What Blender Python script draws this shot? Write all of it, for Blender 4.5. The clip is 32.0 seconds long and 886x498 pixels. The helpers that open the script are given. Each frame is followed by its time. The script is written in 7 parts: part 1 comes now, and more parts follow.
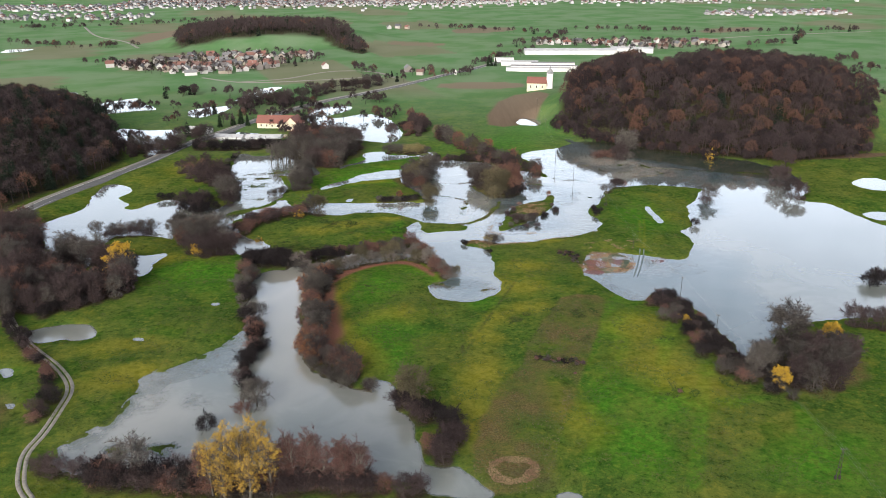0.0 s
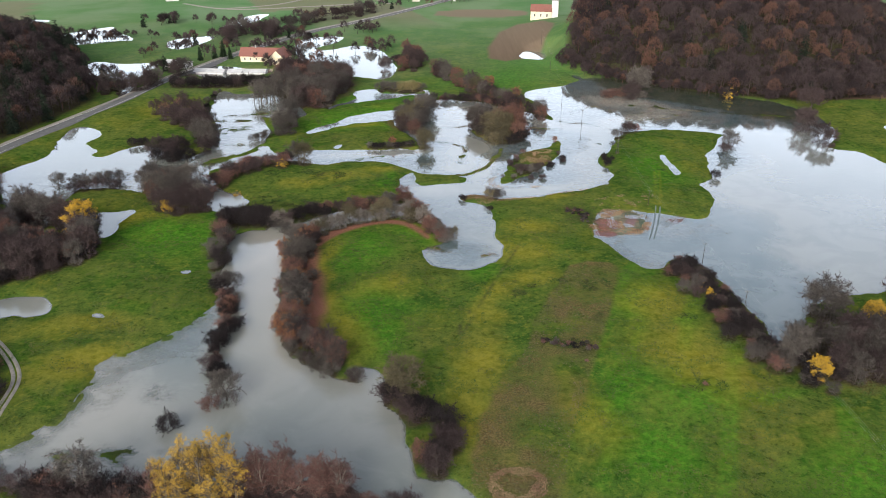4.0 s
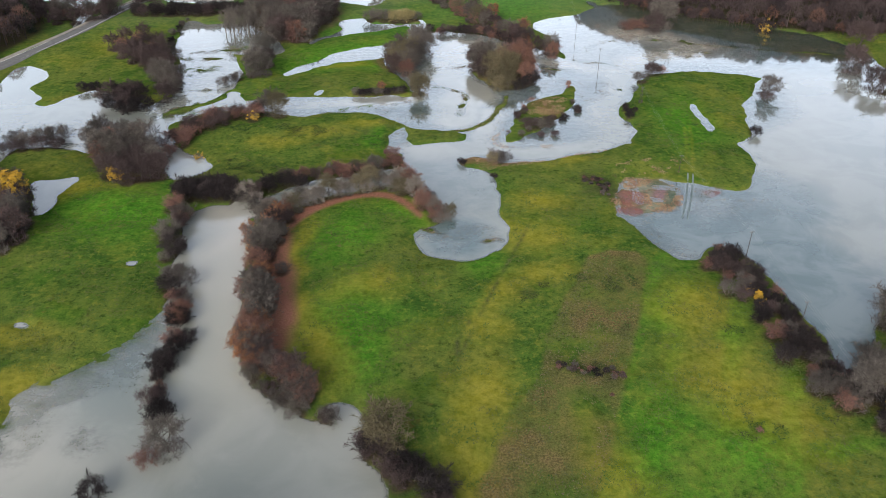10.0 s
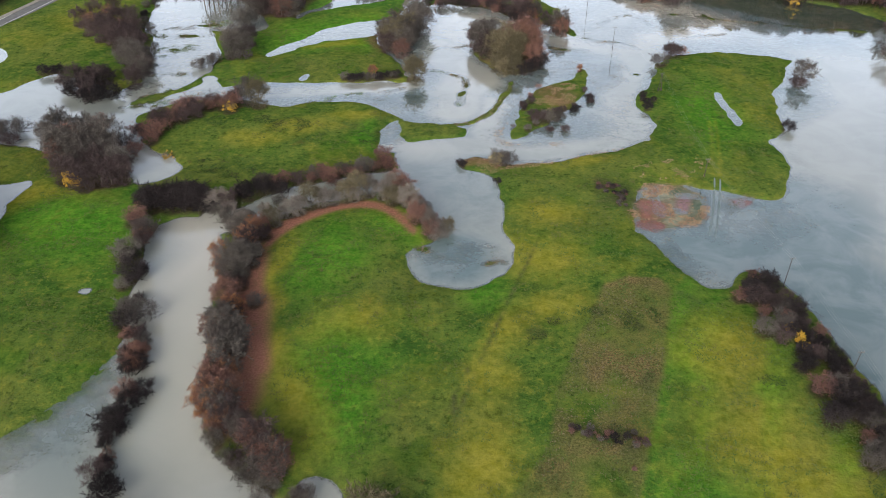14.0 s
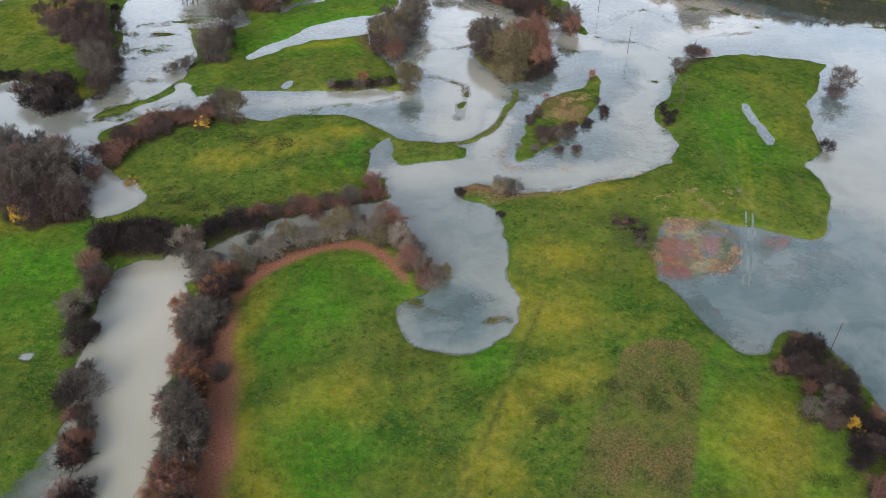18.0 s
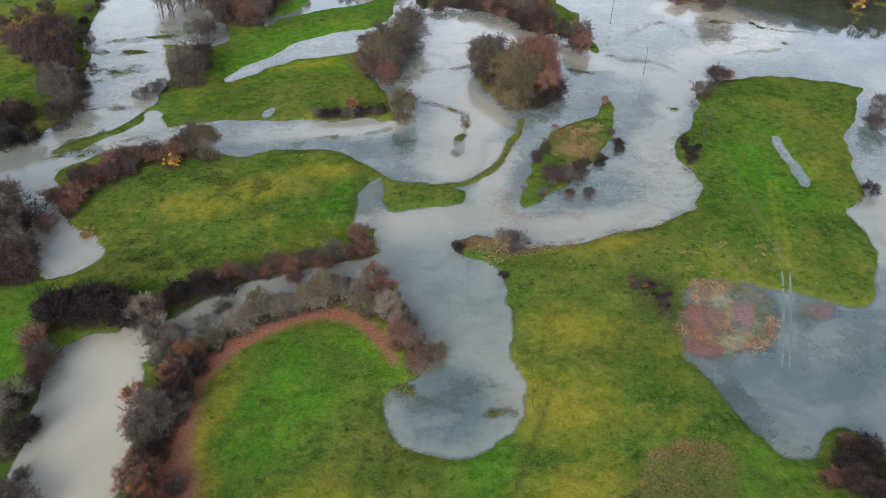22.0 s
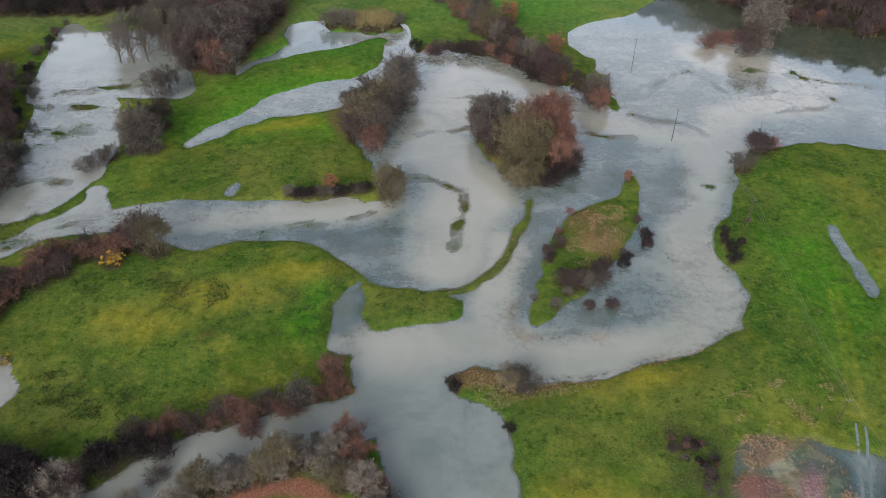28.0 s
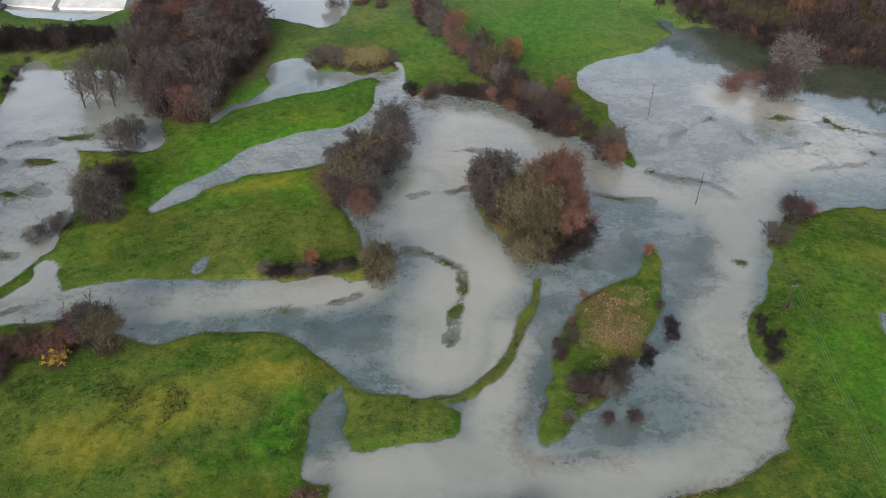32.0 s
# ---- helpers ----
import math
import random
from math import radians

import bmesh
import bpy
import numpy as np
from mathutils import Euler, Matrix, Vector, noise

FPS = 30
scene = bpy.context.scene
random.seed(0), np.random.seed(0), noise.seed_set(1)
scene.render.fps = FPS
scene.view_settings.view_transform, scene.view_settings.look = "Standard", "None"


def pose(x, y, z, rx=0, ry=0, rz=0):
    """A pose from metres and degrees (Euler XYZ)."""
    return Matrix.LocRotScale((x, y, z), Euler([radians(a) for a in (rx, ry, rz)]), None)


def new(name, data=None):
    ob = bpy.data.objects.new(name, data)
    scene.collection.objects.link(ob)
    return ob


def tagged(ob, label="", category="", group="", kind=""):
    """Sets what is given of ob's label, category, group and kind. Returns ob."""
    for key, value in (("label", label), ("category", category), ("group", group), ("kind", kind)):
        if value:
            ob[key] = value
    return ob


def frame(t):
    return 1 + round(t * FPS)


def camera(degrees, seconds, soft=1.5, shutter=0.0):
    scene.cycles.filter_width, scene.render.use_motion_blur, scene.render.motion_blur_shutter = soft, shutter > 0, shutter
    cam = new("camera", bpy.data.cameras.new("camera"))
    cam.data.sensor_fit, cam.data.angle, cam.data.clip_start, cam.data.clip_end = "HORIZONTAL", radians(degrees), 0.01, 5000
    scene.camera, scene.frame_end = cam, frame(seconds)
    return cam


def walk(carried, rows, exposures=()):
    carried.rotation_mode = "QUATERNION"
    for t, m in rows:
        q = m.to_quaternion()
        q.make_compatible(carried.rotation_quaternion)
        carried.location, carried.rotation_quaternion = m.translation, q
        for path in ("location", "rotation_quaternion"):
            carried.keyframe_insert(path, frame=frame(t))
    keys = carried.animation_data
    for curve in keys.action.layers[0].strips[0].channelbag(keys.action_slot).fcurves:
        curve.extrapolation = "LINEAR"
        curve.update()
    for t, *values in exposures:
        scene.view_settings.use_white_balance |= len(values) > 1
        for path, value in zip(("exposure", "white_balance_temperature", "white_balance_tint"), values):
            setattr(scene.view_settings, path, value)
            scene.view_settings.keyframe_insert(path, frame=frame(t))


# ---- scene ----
# ---------- camera ----------
cam = camera(59.256, 32.0, soft=0.75)
# seconds, eye, turn to the left, tilt, lean
PATH = [
    (0, (0.00, -0.00, 120.00), -0.000, -21.051, -0.368),
    (1, (0.30, 7.94, 120.13), -0.011, -22.336, -0.337),
    (2, (0.56, 15.94, 120.22), -0.051, -23.721, -0.324),
    (3, (0.78, 24.04, 120.25), -0.069, -25.092, -0.268),
    (3.5, (0.88, 28.07, 120.24), -0.077, -25.781, -0.231),
    (5.5, (1.36, 43.99, 120.13), -0.109, -28.377, -0.217),
    (6, (1.50, 47.92, 120.11), -0.128, -28.911, -0.200),
    (7, (1.75, 55.81, 120.05), -0.137, -29.934, -0.180),
    (8, (2.00, 63.68, 119.90), -0.112, -30.968, -0.163),
    (9, (2.30, 71.58, 119.74), -0.098, -31.948, -0.160),
    (10, (2.52, 79.50, 119.66), -0.073, -32.937, -0.135),
    (11, (2.85, 87.52, 119.57), -0.050, -33.944, -0.054),
    (12, (3.15, 95.47, 119.64), -0.044, -34.805, -0.057),
    (13, (3.45, 103.47, 119.72), -0.011, -35.588, -0.081),
    (14, (3.87, 111.50, 119.78), 0.039, -36.300, -0.065),
    (14.5, (4.07, 115.53, 119.82), 0.067, -36.657, -0.081),
    (16.5, (4.85, 131.54, 119.98), 0.159, -37.892, -0.106),
    (17, (5.03, 135.54, 119.95), 0.198, -38.151, -0.084),
    (18, (5.36, 143.60, 119.92), 0.229, -38.594, -0.102),
    (19, (5.68, 151.31, 119.90), 0.271, -38.976, -0.100),
    (20, (6.03, 158.88, 119.82), 0.335, -39.308, -0.235),
    (21, (6.45, 166.39, 119.74), 0.408, -39.592, -0.230),
    (22, (6.87, 174.03, 119.62), 0.472, -39.807, -0.253),
    (23, (7.29, 181.74, 119.57), 0.529, -40.055, -0.143),
    (24, (7.56, 189.52, 119.45), 0.577, -40.334, -0.182),
    (25, (7.80, 197.13, 119.28), 0.589, -40.429, -0.177),
    (25.5, (7.93, 200.95, 119.20), 0.605, -40.427, -0.151),
    (27.5, (8.34, 215.60, 118.80), 0.642, -40.353, -0.102),
    (28, (8.44, 219.25, 118.74), 0.628, -40.370, -0.089),
    (29, (8.61, 226.62, 118.59), 0.626, -40.403, -0.118),
    (30, (8.85, 234.22, 118.39), 0.646, -40.368, -0.114),
    (31, (9.04, 242.00, 118.21), 0.641, -40.382, -0.094),
    (32, (9.08, 249.86, 118.00), 0.619, -40.384, -0.030),
]
EXPOSURES = [(0.0, 0.28), (6.0, 0.39), (12.0, 0.49), (20.0, 0.52), (26.0, 0.46), (32.0, 0.33)]
walk(cam, [(t, pose(*eye, 90 + tilt, 0, turn) @ pose(0, 0, 0, 0, 0, lean)) for t, eye, turn, tilt, lean in PATH],
     exposures=EXPOSURES)

# ---------- light: an overcast late-autumn sky ----------
SUN_ELEVATION, SUN_TURN = radians(32), radians(200)
world = bpy.data.worlds.new("overcast_sky")
scene.world = world
world.use_nodes = True
wn, wl = world.node_tree.nodes, world.node_tree.links
wn.clear()
w_out, w_bg = wn.new("ShaderNodeOutputWorld"), wn.new("ShaderNodeBackground")
w_sky = wn.new("ShaderNodeTexSky")
w_sky.sky_type, w_sky.sun_disc = "NISHITA", False
w_sky.sun_elevation, w_sky.sun_rotation = SUN_ELEVATION, SUN_TURN
w_sky.dust_density, w_sky.air_density, w_sky.ozone_density = 4.0, 1.0, 1.0
w_grey = wn.new("ShaderNodeHueSaturation")
w_grey.inputs["Saturation"].default_value = 0.50
w_co, w_noise, w_ramp, w_mix = (wn.new("ShaderNodeTexCoord"), wn.new("ShaderNodeTexNoise"),
                                wn.new("ShaderNodeMapRange"), wn.new("ShaderNodeMix"))
w_noise.inputs["Scale"].default_value, w_noise.inputs["Detail"].default_value = 3.2, 6.0
w_ramp.inputs["From Min"].default_value, w_ramp.inputs["From Max"].default_value = 0.3, 0.72
w_ramp.inputs["To Min"].default_value, w_ramp.inputs["To Max"].default_value = 0.86, 1.18
w_mix.data_type, w_mix.blend_type = "RGBA", "MULTIPLY"
w_mix.inputs[0].default_value = 1.0
wl.new(w_sky.outputs[0], w_grey.inputs["Color"])
wl.new(w_co.outputs["Generated"], w_noise.inputs["Vector"])
# the haze makes the cloud layer paler towards the horizon
w_sep, w_low, w_pow, w_glow = wn.new("ShaderNodeSeparateXYZ"), wn.new("ShaderNodeMath"), wn.new("ShaderNodeMath"), wn.new("ShaderNodeMath")
w_low.operation, w_pow.operation, w_glow.operation = "SUBTRACT", "POWER", "MULTIPLY_ADD"
w_low.inputs[0].default_value, w_pow.inputs[1].default_value = 1.0, 2.4
w_glow.inputs[1].default_value, w_glow.inputs[2].default_value = 3.4, 0.76
w_shade = wn.new("ShaderNodeMath")
w_shade.operation = "MULTIPLY"
wl.new(w_co.outputs["Generated"], w_sep.inputs[0])
wl.new(w_sep.outputs["Z"], w_low.inputs[1])
wl.new(w_low.outputs[0], w_pow.inputs[0])
wl.new(w_pow.outputs[0], w_glow.inputs[0])
wl.new(w_glow.outputs[0], w_shade.inputs[0])
wl.new(w_ramp.outputs[0], w_shade.inputs[1])
wl.new(w_noise.outputs["Fac"], w_ramp.inputs["Value"])
wl.new(w_grey.outputs[0], w_mix.inputs[6])
wl.new(w_shade.outputs[0], w_mix.inputs[7])
wl.new(w_mix.outputs[2], w_bg.inputs["Color"])
w_bg.inputs["Strength"].default_value = 0.16
wl.new(w_bg.outputs[0], w_out.inputs["Surface"])
sun = new("sun", bpy.data.lights.new("sun", "SUN"))
sun.data.energy, sun.data.angle, sun.data.color = 0.8, radians(25), (1.0, 0.96, 0.9)
sun.rotation_euler = (radians(90) - SUN_ELEVATION, 0, math.pi - SUN_TURN)


# ---------- materials ----------
class Nodes:
    """A small builder for one node material."""

    def __init__(self, name):
        self.mat = bpy.data.materials.new(name)
        self.mat.use_nodes = True
        self.n, self.l = self.mat.node_tree.nodes, self.mat.node_tree.links
        self.n.clear()
        self.out = self.n.new("ShaderNodeOutputMaterial")

    def put(self, socket, value):
        if hasattr(value, "is_output"):
            self.l.new(value, socket)
        else:
            socket.default_value = value

    def place(self):
        return self.n.new("ShaderNodeNewGeometry").outputs["Position"]

    def noise(self, scale, detail=3.0, rough=0.55, stretch=None, warp=0.0, vector=None):
        v = vector or self.place()
        if stretch:
            m = self.n.new("ShaderNodeMapping")
            m.inputs["Scale"].default_value = stretch
            self.l.new(v, m.inputs["Vector"])
            v = m.outputs[0]
        t = self.n.new("ShaderNodeTexNoise")
        self.l.new(v, t.inputs["Vector"])
        t.inputs["Scale"].default_value, t.inputs["Detail"].default_value = scale, detail
        t.inputs["Roughness"].default_value, t.inputs["Distortion"].default_value = rough, warp
        return t.outputs["Fac"]

    def band(self, value, a, b, to_a=0.0, to_b=1.0):
        r = self.n.new("ShaderNodeMapRange")
        r.interpolation_type = "SMOOTHSTEP"
        self.put(r.inputs["Value"], value)
        for key, v in (("From Min", a), ("From Max", b), ("To Min", to_a), ("To Max", to_b)):
            r.inputs[key].default_value = v
        return r.outputs[0]

    def math(self, op, a, b=0.0, clamp=False):
        m = self.n.new("ShaderNodeMath")
        m.operation, m.use_clamp = op, clamp
        self.put(m.inputs[0], a)
        self.put(m.inputs[1], b)
        return m.outputs[0]

    def mix(self, fac, a, b, blend="MIX"):
        m = self.n.new("ShaderNodeMix")
        m.data_type, m.blend_type = "RGBA", blend
        self.put(m.inputs[0], fac)
        for k, v in ((6, a), (7, b)):
            self.put(m.inputs[k], (*v, 1.0) if isinstance(v, tuple) and len(v) == 3 else v)
        return m.outputs[2]

    def attr(self, name):
        a = self.n.new("ShaderNodeAttribute")
        a.attribute_name = name
        s = self.n.new("ShaderNodeSeparateColor")
        self.l.new(a.outputs["Color"], s.inputs[0])
        return s.outputs

    def chance(self):
        return self.n.new("ShaderNodeObjectInfo").outputs["Random"]

    def island(self):
        return self.n.new("ShaderNodeNewGeometry").outputs["Random Per Island"]

    def bump(self, height, strength=0.5, distance=0.1):
        b = self.n.new("ShaderNodeBump")
        b.inputs["Strength"].default_value, b.inputs["Distance"].default_value = strength, distance
        self.l.new(height, b.inputs["Height"])
        return b.outputs[0]

    def surface(self, colour, rough=0.8, normal=None, metal=0.0, spec=0.3):
        p = self.n.new("ShaderNodeBsdfPrincipled")
        self.put(p.inputs["Base Color"], (*colour, 1.0) if isinstance(colour, tuple) else colour)
        self.put(p.inputs["Roughness"], rough)
        p.inputs["Metallic"].default_value, p.inputs["Specular IOR Level"].default_value = metal, spec
        if normal is not None:
            self.l.new(normal, p.inputs["Normal"])
        shader = p.outputs[0]
        self.l.new(shader, self.out.inputs["Surface"])
        return self.mat


def ground_material():
    k = Nodes("meadow_ground")
    wide, mid, fine, tuft = k.noise(0.018, 4), k.noise(0.10, 5, 0.62, warp=0.4), k.noise(0.5, 5, 0.7), k.noise(2.2, 4, 0.75)
    green = k.mix(k.band(mid, 0.34, 0.66), (0.026, 0.064, 0.012), (0.062, 0.108, 0.019))
    green = k.mix(k.band(wide, 0.38, 0.62), green, k.mix(k.band(mid, 0.35, 0.65), (0.052, 0.082, 0.017), (0.098, 0.118, 0.026)))
    green = k.mix(k.math("MULTIPLY", k.band(fine, 0.52, 0.68), 0.75), green, (0.125, 0.136, 0.024))
    green = k.mix(k.math("MULTIPLY", k.band(fine, 0.47, 0.32), 0.75), green, (0.012, 0.032, 0.007))
    green = k.mix(k.math("MULTIPLY", k.band(tuft, 0.55, 0.75), 0.45), green, (0.135, 0.145, 0.024))
    green = k.mix(k.math("MULTIPLY", k.band(tuft, 0.45, 0.28), 0.65), green, (0.013, 0.030, 0.008))
    clump = k.noise(0.62, 4, 0.72, warp=0.5)
    green = k.mix(k.math("MULTIPLY", k.band(clump, 0.52, 0.64), 0.38), green, (0.026, 0.044, 0.011))
    green = k.mix(k.math("MULTIPLY", k.band(clump, 0.45, 0.36), 0.35), green, (0.130, 0.142, 0.022))
    speck = k.noise(1.25, 5, 0.78, warp=0.3)
    green = k.mix(k.math("MULTIPLY", k.band(speck, 0.53, 0.68), 0.55), green, (0.016, 0.036, 0.009))
    green = k.mix(k.math("MULTIPLY", k.band(speck, 0.44, 0.30), 0.35), green, (0.150, 0.155, 0.026))
    patch, spot = k.noise(0.042, 5, 0.62, warp=0.6), k.noise(0.075, 5, 0.66, warp=0.5)
    green = k.mix(k.math("MULTIPLY", k.band(patch, 0.50, 0.64), 0.38), green, k.mix(k.band(fine, 0.35, 0.65), (0.100, 0.112, 0.014), (0.165, 0.158, 0.026)))
    green = k.mix(k.math("MULTIPLY", k.band(spot, 0.53, 0.64), 0.55), green, k.mix(k.band(fine, 0.35, 0.65), (0.018, 0.056, 0.007), (0.044, 0.096, 0.012)))
    brown = k.math("MULTIPLY", k.band(k.noise(0.16, 5, 0.7, warp=0.8), 0.60, 0.72), 0.55)
    green = k.mix(brown, green, (0.078, 0.060, 0.020))
    cover, field = k.attr("cover"), k.attr("field")
    lush = k.mix(k.band(fine, 0.35, 0.7), (0.034, 0.122, 0.010), (0.072, 0.182, 0.017))
    lush = k.mix(k.math("MULTIPLY", k.band(tuft, 0.5, 0.28), 0.5), lush, (0.010, 0.045, 0.007))
    colour = k.mix(k.math("MULTIPLY", field[1], k.band(clump, 0.60, 0.45, 0.45, 1.0)), green, lush)
    straw = k.mix(k.band(fine, 0.3, 0.7), (0.142, 0.138, 0.015), (0.205, 0.178, 0.030))
    colour = k.mix(k.math("MULTIPLY", cover[0], k.band(k.math("ADD", k.math("MULTIPLY", mid, 0.5), k.math("MULTIPLY", clump, 0.5)), 0.60, 0.38, 0.5, 1.0)), colour, straw)
    dead = k.mix(k.band(tuft, 0.35, 0.65), (0.060, 0.044, 0.020), (0.150, 0.112, 0.052))
    dead = k.mix(k.math("MULTIPLY", k.band(mid, 0.5, 0.7), 0.6), dead, (0.050, 0.070, 0.018))
    colour = k.mix(k.math("MULTIPLY", cover[1], k.band(fine, 0.25, 0.6, 0.6, 1.0)), colour, dead)
    litter = k.mix(k.band(tuft, 0.35, 0.68), (0.150, 0.066, 0.048), (0.250, 0.118, 0.085))
    colour = k.mix(k.math("MULTIPLY", cover[2], k.band(fine, 0.25, 0.55, 0.7, 1.0)), colour, litter)
    extra = k.attr("farm")
    colour = k.mix(k.math("MULTIPLY", extra[1], k.band(fine, 0.25, 0.55, 0.75, 1.0)), colour, k.mix(k.band(tuft, 0.35, 0.65), (0.130, 0.080, 0.095), (0.230, 0.150, 0.165)))
    colour = k.mix(k.math("MULTIPLY", extra[2], k.band(fine, 0.30, 0.55, 0.5, 1.0)), colour, k.mix(k.band(tuft, 0.35, 0.65), (0.024, 0.030, 0.014), (0.058, 0.064, 0.030)))
    soil = k.mix(k.noise(0.5, 3, 0.6, (1.0, 0.05, 1.0)), (0.070, 0.042, 0.028), (0.150, 0.100, 0.068))
    colour = k.mix(field[0], colour, soil)
    # far ground paled and blued with distance: haze put into the colour
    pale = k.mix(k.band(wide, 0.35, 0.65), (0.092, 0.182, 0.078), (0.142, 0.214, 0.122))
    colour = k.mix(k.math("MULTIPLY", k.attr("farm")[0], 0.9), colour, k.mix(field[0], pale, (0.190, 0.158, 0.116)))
    mud = k.mix(k.band(fine, 0.3, 0.7), (0.150, 0.150, 0.112), (0.220, 0.218, 0.170))
    weed = k.mix(k.band(fine, 0.35, 0.6), (0.044, 0.072, 0.060), (0.084, 0.112, 0.098))
    colour = k.mix(field[2], colour, k.mix(k.band(mid, 0.38, 0.54), mud, weed))
    colour = k.mix(k.math("MULTIPLY", k.attr("dark_under")[0], k.band(fine, 0.3, 0.6, 0.65, 1.0)), colour, k.mix(k.band(tuft, 0.35, 0.65), (0.022, 0.018, 0.014), (0.055, 0.042, 0.028)))
    height = k.math("ADD", k.math("MULTIPLY", fine, 0.6), k.math("MULTIPLY", tuft, 0.4))
    return k.surface(colour, 0.95, k.bump(height, 0.9, 0.45), spec=0.0)


def water_material():
    k = Nodes("flood_water")
    murk = k.attr("murk")
    swirl, fine = k.noise(0.02, 2, 0.5), k.noise(0.75, 5, 0.68, warp=0.3)
    cloud = k.noise(0.07, 4, 0.6, warp=0.6)
    milky = k.mix(k.band(swirl, 0.35, 0.65), (0.282, 0.280, 0.240), (0.325, 0.314, 0.274))
    clear_blue = k.mix(k.band(cloud, 0.38, 0.62), (0.068, 0.106, 0.112), (0.124, 0.158, 0.164))
    silt = k.mix(murk[2], clear_blue, milky)
    ripple = k.noise(0.9, 3, 0.55)
    normal = k.bump(ripple, 0.03, 0.08)
    body = k.n.new("ShaderNodeBsdfDiffuse")
    k.put(body.inputs["Color"], silt)
    clear = k.n.new("ShaderNodeBsdfTransparent")
    clear.inputs["Color"].default_value = (0.93, 0.95, 0.92, 1)
    gloss = k.n.new("ShaderNodeBsdfGlossy")
    gloss.inputs["Roughness"].default_value = 0.03
    k.l.new(normal, gloss.inputs["Normal"])
    inner, skin, facing = k.n.new("ShaderNodeMixShader"), k.n.new("ShaderNodeMixShader"), k.n.new("ShaderNodeLayerWeight")
    facing.inputs["Blend"].default_value = 0.5
    k.l.new(normal, facing.inputs["Normal"])
    sheen = k.math("ADD", k.math("MULTIPLY", k.math("POWER", facing.outputs["Facing"], 2.1), 0.92), 0.05)
    # silt hides the bed unevenly where the water thins out
    uneven = k.math("MULTIPLY", k.math("SUBTRACT", fine, 0.5), k.math("MULTIPLY", k.math("SUBTRACT", 1.0, murk[0]), 1.5))
    depth = k.band(k.math("ADD", murk[0], uneven), -0.25, 0.80)
    drift = k.math("ADD", k.math("MULTIPLY", k.noise(0.13, 6, 0.68, (1.0, 1.4, 1.0), warp=0.4), 0.62), k.math("MULTIPLY", fine, 0.38))
    weeds = k.math("MULTIPLY", murk[1], k.band(drift, 0.42, 0.64, 0.0, 0.62))
    k.l.new(k.math("SUBTRACT", depth, k.math("MULTIPLY", weeds, depth), True), inner.inputs[0])
    k.l.new(clear.outputs[0], inner.inputs[1])
    k.l.new(body.outputs[0], inner.inputs[2])
    k.l.new(sheen, skin.inputs[0])
    k.l.new(inner.outputs[0], skin.inputs[1])
    k.l.new(gloss.outputs[0], skin.inputs[2])
    k.l.new(skin.outputs[0], k.out.inputs["Surface"])
    return k.mat


def twig_material(name, a, b, c):
    """Fine bare branches: the tone shifts from plant to plant and from twig to twig."""
    k = Nodes(name)
    colour = k.mix(k.chance(), tuple(v * 0.85 for v in a), tuple(v * 1.35 for v in b))
    colour = k.mix(k.math("MULTIPLY", k.island(), 0.9), colour, tuple(v * 0.7 for v in c))
    return k.surface(colour, 0.9, spec=0.1)


def leaf_material(name, a, b):
    k = Nodes(name)
    colour = k.mix(k.island(), a, b)
    colour = k.mix(k.math("MULTIPLY", k.chance(), 0.35), colour, tuple(v * 0.6 for v in a))
    return k.surface(colour, 0.75, spec=0.2)


def plain_material(name, a, b, scale=1.0, rough=0.8, metal=0.0, stretch=None, depth=0.02):
    k = Nodes(name)
    n = k.noise(scale, 4, 0.6, stretch)
    colour = k.mix(k.band(n, 0.3, 0.7), a, b)
    colour = k.mix(k.math("MULTIPLY", k.band(k.noise(scale * 7, 3), 0.5, 0.8), 0.3), colour, tuple(v * 0.6 for v in a))
    return k.surface(colour, rough, k.bump(n, 0.4, depth), metal)


def paint_material(name, tones, rough=0.75):
    """Rendered house walls or tiles: every copy takes another tone."""
    k = Nodes(name)
    pick = k.chance()
    colour = tones[0]
    for i, tone in enumerate(tones[1:], 1):
        colour = k.mix(k.math("GREATER_THAN", pick, i / len(tones)), colour, tone)
    colour = k.mix(k.math("MULTIPLY", k.band(k.noise(0.9, 4), 0.45, 0.8), 0.35), colour, (0.16, 0.14, 0.12))
    return k.surface(colour, rough)


GROUND, WATER = ground_material(), water_material()
BARK = twig_material("bark", (0.060, 0.052, 0.045), (0.105, 0.092, 0.078), (0.045, 0.040, 0.034))
BIRCH_BARK = twig_material("pale_bark", (0.120, 0.108, 0.096), (0.165, 0.150, 0.132), (0.075, 0.068, 0.060))
TWIG_GREY = twig_material("grey_twigs", (0.074, 0.066, 0.060), (0.100, 0.089, 0.080), (0.036, 0.032, 0.031))
TWIG_PURPLE = twig_material("purple_twigs", (0.053, 0.039, 0.040), (0.072, 0.052, 0.051), (0.028, 0.021, 0.022))
TWIG_RED = twig_material("reddish_twigs", (0.118, 0.066, 0.058), (0.150, 0.084, 0.073), (0.060, 0.034, 0.031))
TWIG_PALE = twig_material("pale_grey_twigs", (0.150, 0.135, 0.120), (0.190, 0.168, 0.147), (0.080, 0.070, 0.063))
TWIG_DARK = twig_material("dark_twigs", (0.020, 0.017, 0.018), (0.031, 0.025, 0.026), (0.012, 0.010, 0.011))
TWIG_OLIVE = twig_material("olive_twigs", (0.095, 0.084, 0.050), (0.118, 0.101, 0.062), (0.058, 0.049, 0.032))
TWIG_STRAW = twig_material("straw_twigs", (0.175, 0.150, 0.070), (0.21, 0.175, 0.085), (0.11, 0.090, 0.045))
